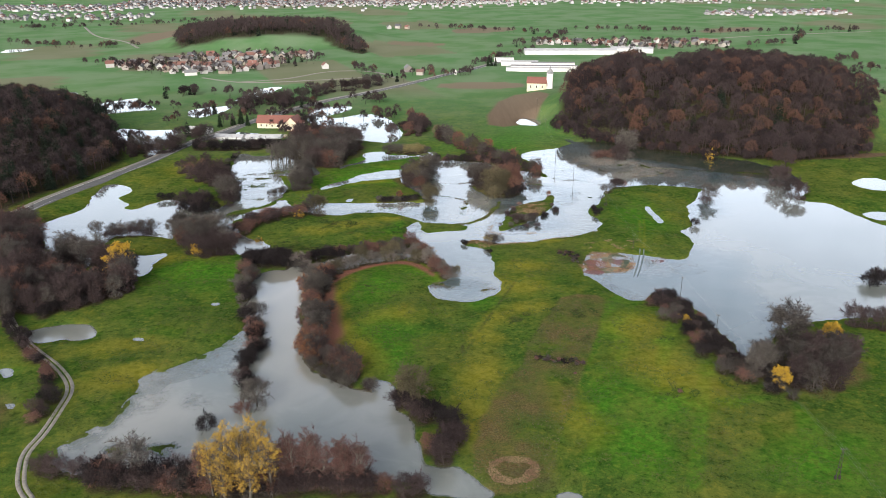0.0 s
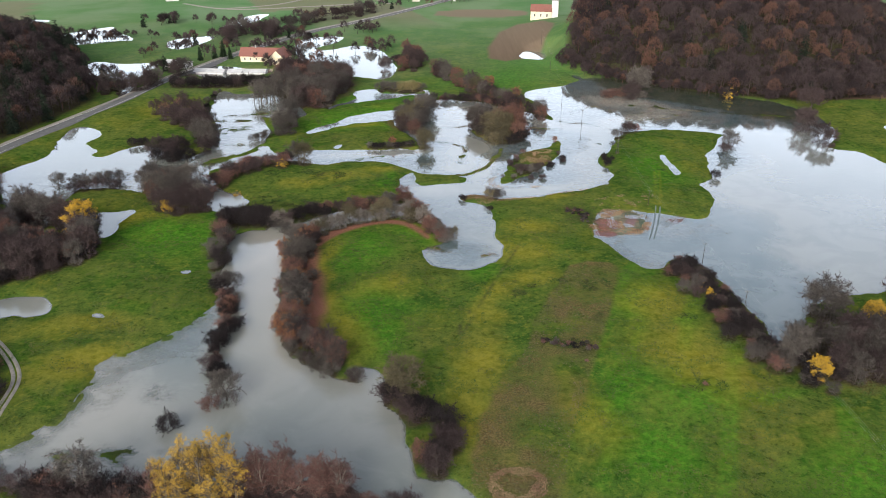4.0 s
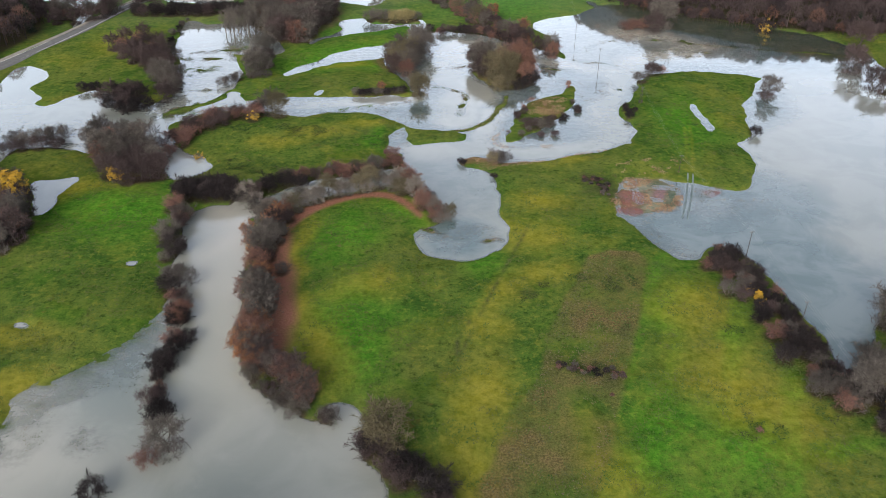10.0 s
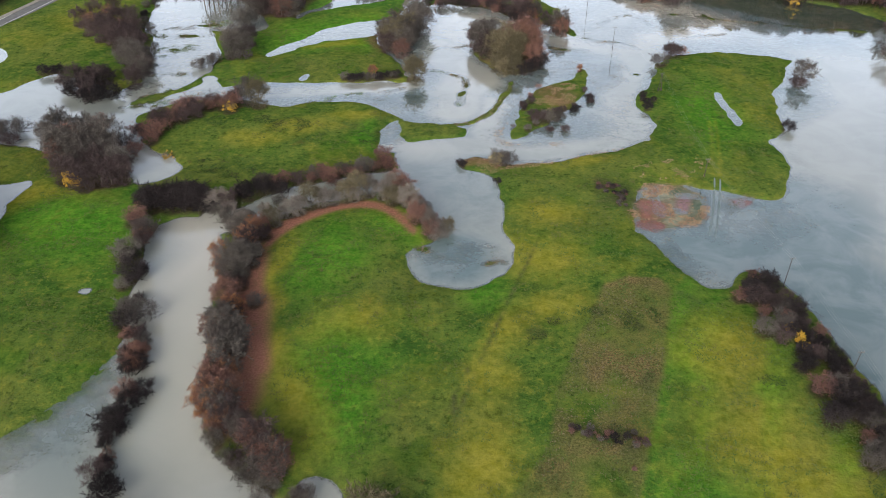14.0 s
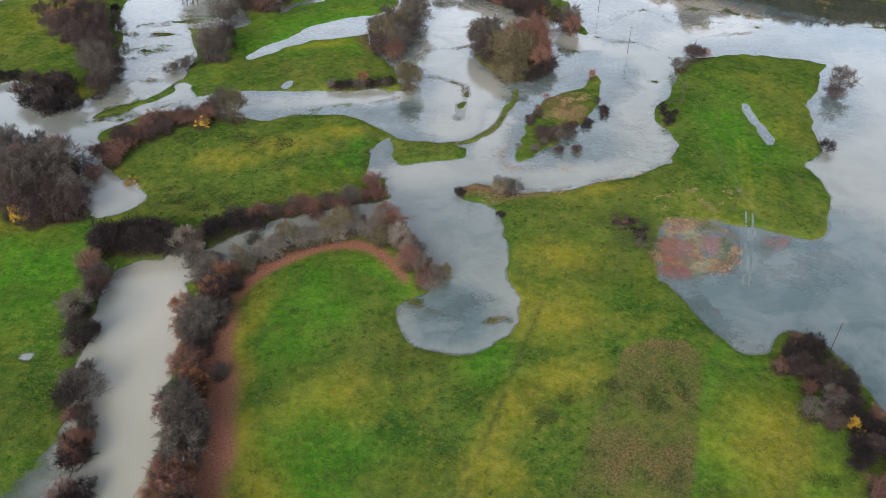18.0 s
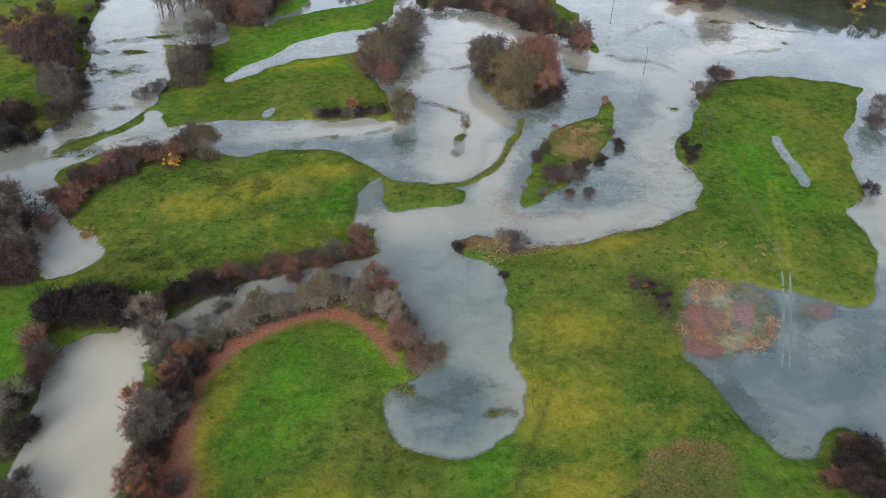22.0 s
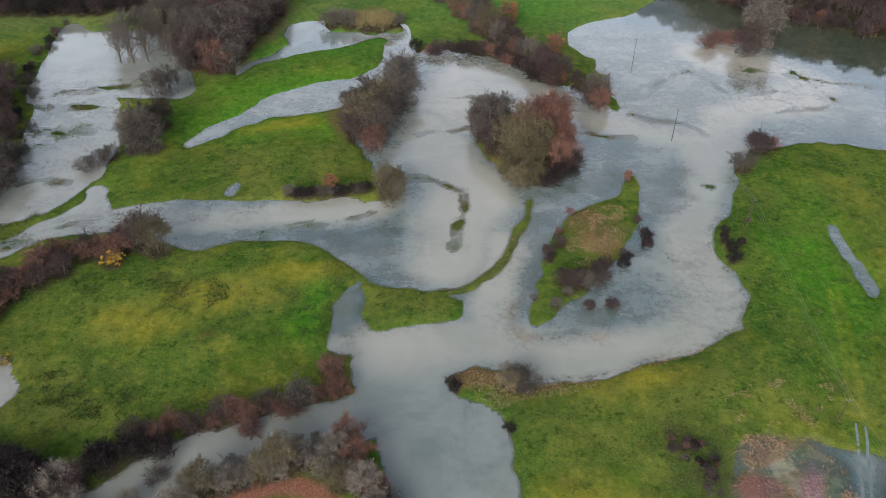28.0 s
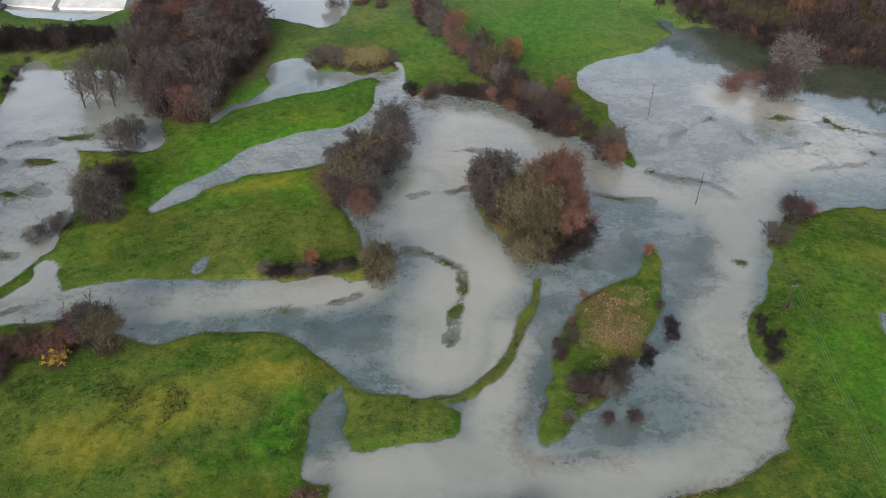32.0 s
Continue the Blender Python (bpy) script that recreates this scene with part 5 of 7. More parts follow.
D, U, R, G = "dark_shrub", "purple_shrub", "red_shrub", "grey_shrub"
HEDGES = [
    ("hedge along the pond", [(-78.5, 287), (-73.4, 266), (-68, 248), (-62.6, 232), (-60.5, 217), (-59.5, 209), (-58, 202), (-56, 198)], (D, D, U, G, R), 2.3, (0.55, 1.4), 1.5),
    ("hedge beyond the oxbow", [(-80, 292), (-72, 295), (-65, 294), (-58, 296), (-50, 300), (-44, 305)], (D, D, U), 2.6, (0.8, 1.2), 1.2),
    ("hedge beyond the oxbow", [(-44, 305), (-36, 308), (-27, 311), (-20, 314), (-13, 316), (-10, 320)], (R, U, R, G), 2.4, (0.8, 1.15), 1.2),
    ("pond bank shrubs", [(-45, 277), (-45, 241), (-43, 220), (-34, 204), (-25, 199), (-20, 196)], (D, G, U, R), 3.4, (0.7, 1.0), 1.4),
    ("shrubs by the pond mouth", [(-15, 190), (-8, 186), (-2, 182), (1, 175), (2, 167), (-1, 162)], (D, D, U), 2.2, (0.9, 1.25), 1.6),
    ("track hedge", [(-151, 244), (-139, 227), (-127, 214), (-118, 204), (-112, 193), (-111, 184), (-111, 177)], (D, U, R), 3.0, (0.6, 0.95), 1.2),
    ("creek hedge", [(-97, 326), (-91, 335), (-87, 343), (-80, 351), (-73, 355), (-65, 359)], (R, R, U), 2.1, (0.95, 1.4), 2.0),
    ("hedge by the lake", [(78, 260), (80, 249), (82, 237), (83, 226), (86, 210), (91, 200), (97, 193)], (U, D, R, G, D), 1.6, (0.6, 1.05), 2.6),
    ("hedge by the farm sheds", [(-160, 490), (-142, 491), (-123, 492), (-105, 494), (-97, 502)], (D, U, D), 2.2, (1.0, 1.6), 1.5),
    ("hedge by the lake", [(81, 261), (84, 249), (86, 237), (88, 226), (91, 212), (96, 203), (101, 197)], (D, U, D), 1.9, (0.6, 0.95), 1.4),
    ("brook bank shrubs", [(-128, 480), (-129, 465), (-127, 445), (-121, 424), (-113, 402), (-108, 386)], (G, U, D, G), 4.2, (0.35, 0.8), 2.0),
    ("far hedge", [(-2, 459), (8, 460), (16, 460), (25, 456), (33, 447), (43, 437)], (R, U, D), 2.6, (0.8, 1.2), 1.2),
    ("hedge at the pond head", [(-79, 292), (-74, 296), (-69, 296), (-64, 295), (-69, 293.5), (-75, 291.5)], (D,), 1.9, (1.2, 1.6), 0.8),
    ("flooded oxbow trees", [(-55, 287), (-50, 290), (-43, 294), (-36, 298), (-24, 302), (-13, 304), (-4, 299)], (G, "pale_shrub", G), 6.5, (0.5, 0.85), 1.0),
    ("trees at the rim's end", [(-9, 298), (-6, 295), (-3, 291), (-1, 287), (1, 283), (2, 279)], ("pale_shrub", R, G), 1.7, (0.7, 1.1), 1.0),
    ("birch undergrowth", [(-85, 157), (-76, 155), (-66, 153), (-52, 152), (-37, 152), (-25, 153), (-17, 153)], (U, D, U, R), 1.9, (1.0, 1.6), 1.6),
    ("track wood undergrowth", [(-165, 262), (-152, 250), (-142, 249), (-130, 254), (-122, 266), (-119, 276)], (U, D, D), 2.2, (0.8, 1.2), 1.2),
    ("lane hedge", [(-33, 379), (-27, 379), (-21, 380), (-13, 381)], (D, D, G), 1.8, (0.55, 0.7), 0.4),
    ("shrubs at the pond head", [(-62, 293), (-57, 291), (-53, 288), (-50, 283), (-47.5, 276)], (G, "pale_shrub"), 2.0, (0.8, 1.2), 1.2),
]
TREE_ROWS = [
    ("crescent trees", [(-45, 281), (-42, 286), (-37, 290), (-31, 294), (-25, 297), (-18, 299), (-12, 298), (-7, 293), (-2, 287), (2, 284), (6, 283)], ("pale_willow", "grey_tree", "pale_willow", "olive_tree", "pale_willow", "rust_tree"), 3.0, (0.45, 0.85), 0.9),
    ("pond bank trees", [(-44, 281), (-46, 266), (-46, 252), (-43, 239), (-43, 224), (-38, 214), (-31, 206), (-26, 202)], ("grey_tree", "grey_tree", "rust_tree", "orange_tree", "purple_tree"), 3.8, (0.55, 0.9), 1.3),
    ("birch row", [(-39, 153), (-32, 154), (-25, 153), (-20, 154)], ("pale_tree", "pale_tree", "purple_tree"), 2.2, (0.8, 1.0), 1.6),
    ("wood by the track", [(-190, 316), (-168, 279), (-157, 255), (-146, 251), (-139, 253), (-130, 257), (-124, 267), (-121, 275), (-137, 296), (-154, 301), (-159, 279)], ("purple_tree", "grey_tree", "purple_tree", "rust_tree"), 3.4, (0.8, 1.2), 3.0),
    ("right wood", [(93, 204), (105, 213), (104, 196), (110, 199), (119, 202), (125, 213), (113, 210)], ("purple_tree", "grey_tree"), 3.6, (0.7, 1.0), 2.0),
    ("far hedge trees", [(-4, 521), (6, 502), (13, 484), (21, 469), (29, 458), (37, 448), (44, 437), (50, 428), (55, 421)], ("purple_tree", "grey_tree", "olive_tree", "grey_tree", "rust_tree", "purple_tree", "orange_tree"), 3.4, (0.65, 1.0), 1.5),
    ("farm trees", [(-160, 615), (-152, 651), (-131, 638), (-117, 668), (-98, 704), (-74, 718), (-50, 749)], ("purple_tree", "grey_tree"), 6.0, (0.8, 1.2), 5.0),
    ("brook trees", [(-36, 523), (-24, 531), (-13, 530), (-20, 578)], ("purple_tree", "rust_tree"), 5.0, (0.8, 1.1), 3.0),
    ("road trees", [(-203, 480), (-193, 480), (-172, 479), (-169, 494), (-165, 518)], ("purple_tree", "grey_tree"), 4.5, (0.8, 1.1), 3.0),
]
for group, line, keys, step, sizes, jitter in HEDGES + TREE_ROWS:
    plant_row(line, keys, step, sizes, jitter, group)
SINGLES = [
    ("olive_tree", [(25.0, 398.0, 1.1), (31.6, 394.4, 1.1), (27.4, 396.9, 1.15), (28.2, 403.2, 1.05), (29, 390, 0.9), (33, 398, 1.0), (-9.3, 189.4, 1.1), (-59.3, 356.3, 1), (-16.3, 410.3, 1.15), (-18.2, 414.8, 1), (-12.6, 417.9, 1.2), (-6.0, 377.5, 1), (-7.0, 378.8, 0.9), (25.9, 384.1, 0.7), (29.8, 384.9, 0.7), (23.5, 387.5, 0.6), (-10.2, 190.2, 0.7)]),
    ("grey_tree", [(-111.1, 387.4, 1.05), (-113.7, 385.8, 0.9), (-108.7, 390.4, 0.9), (-115.3, 393.5, 0.95), (-107.7, 382.9, 0.8), (19.6, 405.9, 1.15), (17.6, 410.7, 1), (21.9, 409.5, 1.1), (-17.3, 412.8, 1.1), (-15.1, 420.5, 1.2), (-13.3, 409.2, 1), (-19.3, 417.8, 1), (-52.6, 189.0, 0.9), (-76.2, 157.9, 1), (-112.2, 318.9, 0.95), (-107.5, 321.7, 1.05), (-100.4, 325.9, 1.15), (-156.6, 332.1, 0.7), (-146.3, 294.7, 1.15), (-152.3, 297.9, 1.1), (-142.0, 296.5, 1), (-159.6, 308.9, 1), (-62.4, 358.2, 0.95), (-8.5, 423.2, 1.2), (-5.4, 427.3, 1.1), (-7.7, 434.3, 1.1), (-10.2, 415.9, 1.1), (-11.0, 408.0, 0.9), (-6.3, 437.3, 1), (134.2, 376.3, 0.95)]),
    ("grey_tree", [(112.4, 467.0, 1.7), (115.0, 470.5, 1.2), (112.2, 226.9, 1.2), (110.4, 229.0, 1), (114.6, 224.9, 0.9), (-47.5, 263.6, 0.9), (-42.1, 235.8, 0.9), (-45.5, 241.6, 0.8), (-41.6, 235.1, 0.8), (-79.8, 427.9, 0.9), (-78.0, 432.2, 0.9), (-73.3, 399.3, 1), (-77.6, 401.5, 1.1), (-77.8, 398.1, 0.8)]),
    ("purple_tree", [(-124.7, 370.4, 0.8), (-120.3, 375.2, 0.8), (-130.8, 370.4, 0.75), (-120.2, 363.4, 0.8), (-130.5, 377.6, 0.8), (-128.2, 411.9, 0.9), (-125.3, 415.5, 0.9), (-119.4, 411.9, 0.9), (-114.7, 406.7, 0.8), (-124.2, 406.6, 0.9), (-133.1, 419.1, 0.9), (-119.9, 406.7, 0.85), (-149.2, 432.6, 0.8), (-145.3, 441.0, 0.85), (-135.9, 424.3, 0.85), (-133.1, 432.4, 0.85), (-124.6, 424.2, 0.85), (-134.1, 415.0, 0.8), (-127.7, 414.9, 0.8), (-141.4, 421.2, 0.75), (-128.5, 434.9, 0.8), (-139.9, 447.9, 0.8), (-92.5, 305.1, 0.85), (-98.8, 302.0, 0.8), (-105.6, 305.4, 0.85), (-91.1, 311.7, 0.7)]),
    ("purple_tree", [(-107.5, 373.6, 0.85), (-107.5, 385.0, 0.8), (138.2, 235.6, 0.8), (142.1, 233.8, 0.75), (146.3, 232.1, 0.8), (180.0, 403.2, 1.2), (180.0, 383.7, 1.15), (181.9, 378.8, 0.9), (195.1, 432.7, 1.6), (107.0, 460.7, 1.1), (115.4, 206.7, 1), (114.3, 211.9, 1), (112.7, 195.4, 0.9), (109.6, 205.1, 1), (120.5, 206.7, 0.9), (-0.2, 162.1, 0.75), (18.2, 406.8, 1.05), (20.7, 400.2, 1), (19.8, 411.7, 1), (16.8, 409.5, 0.9), (-18.0, 406.2, 0.85), (-19.2, 410.3, 0.8), (-76.7, 407.3, 0.9), (-73.6, 411.0, 0.8)]),
    ("yellow_tree", [(-127.0, 285.9, 1.35), (-103.0, 303.2, 0.55), (-126.2, 284.4, 0.85), (97.0, 195.0, 0.75), (123.6, 221.4, 0.85), (-278.1, 558.4, 1), (82.5, 238.1, 0.32)]),
    ("yellow_birch", [(-54.2, 149.9, 0.8), (-51.6, 153.2, 1), (-47.9, 150.3, 1), (-44.3, 153.5, 1.08), (-40.6, 150.2, 0.9), (-57.3, 153.9, 0.7), (-45.0, 147.2, 0.75), (-50.3, 146.7, 0.7), (-48.6, 155.4, 0.9)]),
    ("pale_tree", [(-39.8, 152.0, 0.9), (-35.8, 152.4, 0.95), (-32.5, 152.8, 1), (-28.8, 152.3, 0.9), (-24.4, 151.9, 0.95), (-20.8, 152.3, 0.85), (-57.0, 151.4, 0.8)]),
    ("rust_tree", [(38.2, 406.0, 1.2), (35.7, 411.9, 1.2), (37.9, 393.1, 1), (36.2, 402.3, 1.2), (-143.6, 429.2, 0.8), (-127.5, 422.7, 0.8), (-138.8, 439.2, 0.75), (-12.6, 401.4, 0.9), (39.0, 400.2, 1.05), (38.6, 412.4, 1.3), (29.8, 401.4, 1.35), (31.1, 408.4, 1.2), (-62.7, 233.5, 0.55), (-62.8, 231.0, 0.5), (-40.9, 221.7, 0.9), (-43.2, 226.2, 0.85), (-27.9, 203.4, 0.9), (-26.9, 205.3, 0.8), (-32.0, 209.2, 0.8), (-62.5, 231.6, 0.6), (-62.4, 234.4, 0.6), (-48.4, 241.6, 0.7), (-7.9, 299.4, 0.75), (-9.6, 303.7, 0.75), (-14.2, 151.0, 0.6), (-3.8, 166.8, 0.6)]),
    ("orange_tree", [(38.3, 409.7, 1), (40.0, 401.5, 0.9), (32.3, 406.0, 0.9), (-22.1, 381.7, 0.6), (10.5, 502.0, 1), (55.1, 387.2, 0.4), (28.8, 482.1, 1), (42.6, 456.7, 1), (-45.0, 221.8, 0.8), (-42.0, 227.4, 0.8), (-40.3, 215.3, 0.75), (-52.6, 270.0, 0.8), (-51.0, 263.3, 0.8), (-40.1, 218.4, 1), (-43.3, 219.0, 1), (-51.1, 148.9, 0.6), (-55.2, 150.6, 0.55)]),
    ("dark_shrub", [(-63.6, 178.2, 1.15), (-125.3, 366.7, 1.5), (-118.4, 362.1, 1.6), (-113.6, 364.6, 1.5), (-125.8, 377.7, 1.5), (-119.5, 375.7, 1.5), (165.0, 272.4, 1.5), (161.7, 270.8, 1.2), (168.8, 273.4, 1.4), (-145.4, 384.8, 0.8), (-142.4, 384.7, 0.8), (-139.8, 385.7, 0.8), (38.6, 388.2, 1.3), (34.3, 384.2, 1.2), (40.7, 392.4, 1.2), (73.3, 361.8, 0.5), (74.2, 358.4, 0.5), (73.7, 354.7, 0.6), (74.3, 364.8, 0.45), (77.0, 360.3, 0.4), (55.5, 363.8, 0.55), (55.2, 361.1, 0.5), (49.7, 355.9, 0.5), (48.2, 353.6, 0.5), (116.6, 339.7, 0.9), (9.7, 316.6, 0.45), (8.9, 318.0, 0.4), (19.6, 307.2, 0.4)]),
    ("purple_shrub", [(31.1, 358.8, 0.35), (31.3, 354.4, 0.4), (34.6, 346.1, 0.5), (37.9, 348.6, 0.6), (41.8, 351.1, 0.6), (44.4, 352.8, 0.6), (54.2, 369.4, 0.45), (55.4, 365.5, 0.45), (55.1, 360.8, 0.5), (48.8, 357.2, 0.4), (39.1, 340.7, 0.35), (43.1, 340.7, 0.35), (-95.1, 158.6, 1.15), (-89.3, 158.5, 1.1), (-99.0, 159.5, 1), (-68.2, 153.6, 1.3), (-71.3, 154.7, 1.2), (-38.4, 152.0, 1.3), (-33.2, 152.8, 1.3), (-26.4, 152.3, 1.3), (-21.1, 152.7, 1.2), (-8.9, 149.7, 1.2), (-6.0, 150.9, 1.1), (33.7, 347.1, 0.8), (36.2, 345.7, 0.85), (31.4, 356.5, 0.65), (34.3, 359.6, 0.6), (38.5, 339.5, 0.55), (43.9, 340.1, 0.55), (93.1, 400.2, 1.3)]),
    ("purple_shrub", [(93.1, 403.2, 1.2), (132.0, 374.2, 1), (-144.4, 327.8, 1), (-138.9, 329.2, 1.1), (-133.5, 331.0, 1), (-148.8, 326.4, 1)]),
    ("red_shrub", [(40.9, 396.0, 1.3), (38.3, 390.7, 1.2), (-56.4, 186.8, 0.9), (-63.8, 234.7, 1.1), (94.7, 465.1, 1.3), (99.5, 468.8, 1.2), (103.9, 467.0, 1.3), (97.3, 402.5, 0.9), (38.3, 373.0, 0.45), (34.6, 364.4, 0.45), (-27.8, 306.2, 1), (-21.3, 310.6, 1)]),
    ("grey_shrub", [(-148.4, 332.7, 1.4), (-143.2, 332.6, 1.5), (-139.2, 335.5, 1.5), (-135.6, 337.8, 1.4), (-61.7, 151.4, 1.3), (-60.1, 152.7, 1.2), (38.5, 346.4, 0.85), (40.7, 346.4, 0.8), (42.6, 348.5, 0.75), (31.5, 339.7, 0.45), (34.3, 343.4, 0.45), (26.8, 342.2, 0.35), (86.3, 391.8, 1.1), (-34.2, 479.1, 1.3), (-26.8, 478.8, 1.3), (-30.9, 482.3, 1.2), (-10.6, 480.9, 1), (20.1, 317.9, 1), (23.7, 316.8, 0.9), (22.0, 318.7, 0.9), (-88.6, 390.5, 1), (-86.3, 393.6, 1), (-83.7, 395.9, 0.9)]),
    ("red_shrub", [(39.2, 203.5, 0.2), (67.5, 193.2, 0.26)]),
    ("yellow_shrub", [(-102.4, 304.0, 0.9), (162.4, 462.0, 1.8), (-81.5, 322.4, 0.8), (-67.6, 353.3, 0.7), (-46.7, 252.3, 0.75), (30.0, 403.2, 1.2), (-68.4, 352.0, 1.1), (81.5, 241.9, 0.7), (83.0, 235.9, 0.6), (86.5, 226.0, 0.3), (89.0, 214.0, 0.35)]),
    ("olive_shrub", [(-16.7, 477.7, 1.6), (-20.8, 476.9, 1.5), (-14.1, 479.3, 1.3), (20.1, 317.2, 0.9)]),
]

for key, spots in SINGLES:
    rng = random.Random(len(spots) * 7 + ord(key[0]))
    for x, y, size in spots:
        set_plant(key, x, y, size, rng.uniform(0.95, 1.2), "", rng)


# low brambles: middle, half-lengths, how many
rng = random.Random(23)
for cx, cy, a, b, count in ((31, 212.8, 2.6, 1.6, 9), (36.5, 210.8, 3.5, 1.3, 11), (41.2, 210, 1.8, 2.2, 7), (50.5, 303, 2.6, 2.6, 12), (54.2, 301, 2.2, 3.6, 12), (54, 295.5, 1.8, 2.2, 8)):
    for _ in range(count):
        turn, far = rng.uniform(0, 6.28), math.sqrt(rng.random())
        set_plant(rng.choice(("red_shrub", "purple_shrub", "grey_shrub", "dark_shrub")), cx + a * far * math.cos(turn), cy + b * far * math.sin(turn), rng.uniform(0.12, 0.27), rng.uniform(1.1, 1.5), "brambles in the pasture", rng)


def scatter(points, step, seed, jitter=0.4):
    """Places on a shaken grid inside a plan curve."""
    rng, c = np.random.RandomState(seed), rounded(points, True, 1)
    x, y = np.meshgrid(np.arange(c[:, 0].min(), c[:, 0].max(), step), np.arange(c[:, 1].min(), c[:, 1].max(), step))
    x, y = x.ravel() + rng.uniform(-jitter, jitter, x.size) * step, y.ravel() + rng.uniform(-jitter, jitter, y.size) * step
    keep = inside(x, y, c)
    return x[keep], y[keep]


BROWN_WOOD = [(-109, 449), (-91, 451), (-75, 448), (-63, 440), (-60, 463), (-50, 484), (-55, 503), (-77, 522), (-98, 522), (-97, 486)]
rng = random.Random(5)
for x, y in zip(*scatter(BROWN_WOOD, 5.6, 3)):
    if x < -79 and y < 490:
        set_plant("tall_tree", x, y, rng.uniform(0.8, 1.05), 1.0, "flooded wood", rng)
    else:
        set_plant(rng.choice(("purple_tree", "purple_tree", "grey_tree", "rust_tree", "grey_tree")), x, y, rng.uniform(0.85, 1.25), rng.uniform(1.0, 1.25), "flooded wood", rng)


TRACK_WOOD = [(-207, 350), (-192, 345), (-172, 316), (-158, 284), (-141, 278), (-122, 284), (-119, 269), (-130, 256), (-146, 250), (-160, 253), (-188, 288)]
for x, y in zip(*scatter(TRACK_WOOD, 5.4, 6)):
    if math.hypot(x + 127, y - 283) < 8:
        continue
    set_plant(rng.choice(("purple_tree", "purple_tree", "grey_tree", "rust_tree")), x, y, rng.uniform(0.75, 1.1), rng.uniform(1.0, 1.25), "wood by the track", rng)


WEST_CLUMP = [(-121, 326), (-110, 309), (-98, 300), (-89, 303), (-90, 311), (-104, 338), (-117, 343), (-124, 339)]
for x, y in zip(*scatter(WEST_CLUMP, 5.4, 8)):
    set_plant(rng.choice(("grey_tree", "purple_shrub", "grey_tree", "purple_tree", "rust_tree")), x, y, rng.uniform(0.6, 0.92), rng.uniform(0.9, 1.1), "flooded clump", rng)


# ---------- far woods, hedgerows and conifers, as masses ----------
def wood_material():
    k = Nodes("winter_woodland")
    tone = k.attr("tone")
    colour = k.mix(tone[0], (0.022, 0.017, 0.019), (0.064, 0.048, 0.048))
    colour = k.mix(tone[1], colour, (0.118, 0.062, 0.044))
    colour = k.mix(tone[2], colour, (0.010, 0.020, 0.011))
    colour = k.mix(k.math("MULTIPLY", k.island(), 0.45), colour, (0.022, 0.017, 0.018))
    return k.surface(colour, 0.95, spec=0.08)


WOODLAND = wood_material()


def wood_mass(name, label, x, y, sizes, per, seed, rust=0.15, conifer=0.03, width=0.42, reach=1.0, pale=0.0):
    """One mass of many trees: each a short trunk and a crown of upright twig plumes, with its own tone; pale puts haze
    into it.
    """
    rng = np.random.RandomState(seed)
    verts, tones = [], []
    z = ground_zs(x, y)
    for px, py, pz, s in zip(x, y, z, rng.uniform(*sizes, len(x))):
        green = rng.uniform() < conifer
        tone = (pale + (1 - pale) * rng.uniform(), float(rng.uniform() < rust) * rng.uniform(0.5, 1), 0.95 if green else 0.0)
        d = unit(rng.normal(size=(per, 3)) + (0, 0, 0.35))
        d[:, 2] = np.abs(d[:, 2]) * 1.1 - 0.25
        if green:
            t = rng.uniform(0, 1, per) ** 0.7
            base = np.stack([d[:, 0] * 0.05 * s, d[:, 1] * 0.05 * s, (1.05 - t) * s], 1)
            way = unit(np.stack([d[:, 0], d[:, 1], np.full(per, -0.25)], 1))
            length = (0.06 + 0.26 * t) * s
        else:
            base = np.stack([d[:, 0] * 0.19 * s, d[:, 1] * 0.19 * s, s * (0.44 + 0.34 * d[:, 2])], 1)
            way = unit(d * (1, 1, 0.8) + rng.normal(size=(per, 3)) * 0.35 + (0, 0, 0.35))
            length = s * rng.uniform(0.18, 0.30, per) * reach
            base = base * (1 + 0.5 * (1 - reach), 1 + 0.5 * (1 - reach), 1)
            if reach < 1:
                way = unit(way * 0.55 + rng.normal(size=(per, 3)) * 0.55 + (0, 0, 0.3))
        v, _ = slivers(rng, base, way, length, np.full(per, width * (1.6 if green else 1.0)) * rng.uniform(0.6, 1.4, per))
        v = v.reshape(-1, 3, 3)
        r = 0.018 * s
        trunk = np.array([[[r, 0, -0.5], [-r, 0.02, -0.5], [0, 0, s * 0.8]], [[0, r, -0.5], [0, -r, -0.5], [0, 0, s * 0.8]]])
        v = np.concatenate([v, trunk]).reshape(-1, 3) + (px, py, pz)
        verts.append(v)
        tones.append(np.tile(tone, (len(v), 1)))
    verts, tones = np.concatenate(verts), np.concatenate(tones)
    ob = new(name, tri_mesh(name, verts, np.arange(len(verts)).reshape(-1, 3), WOODLAND))
    paint(ob.data, "tone", *tones.T)
    return tagged(ob, label, "woodland", kind="stuff")


EAST_WOOD = [(80, 540), (92, 522), (106, 508), (120, 496), (136, 484), (162, 468), (192, 457), (222, 452), (262, 472), (292, 516), (304, 560), (288, 596), (274, 640), (285, 690), (240, 700), (197, 690), (159, 694), (108, 655)]
ex, ey = scatter(EAST_WOOD, 6.0, 11)
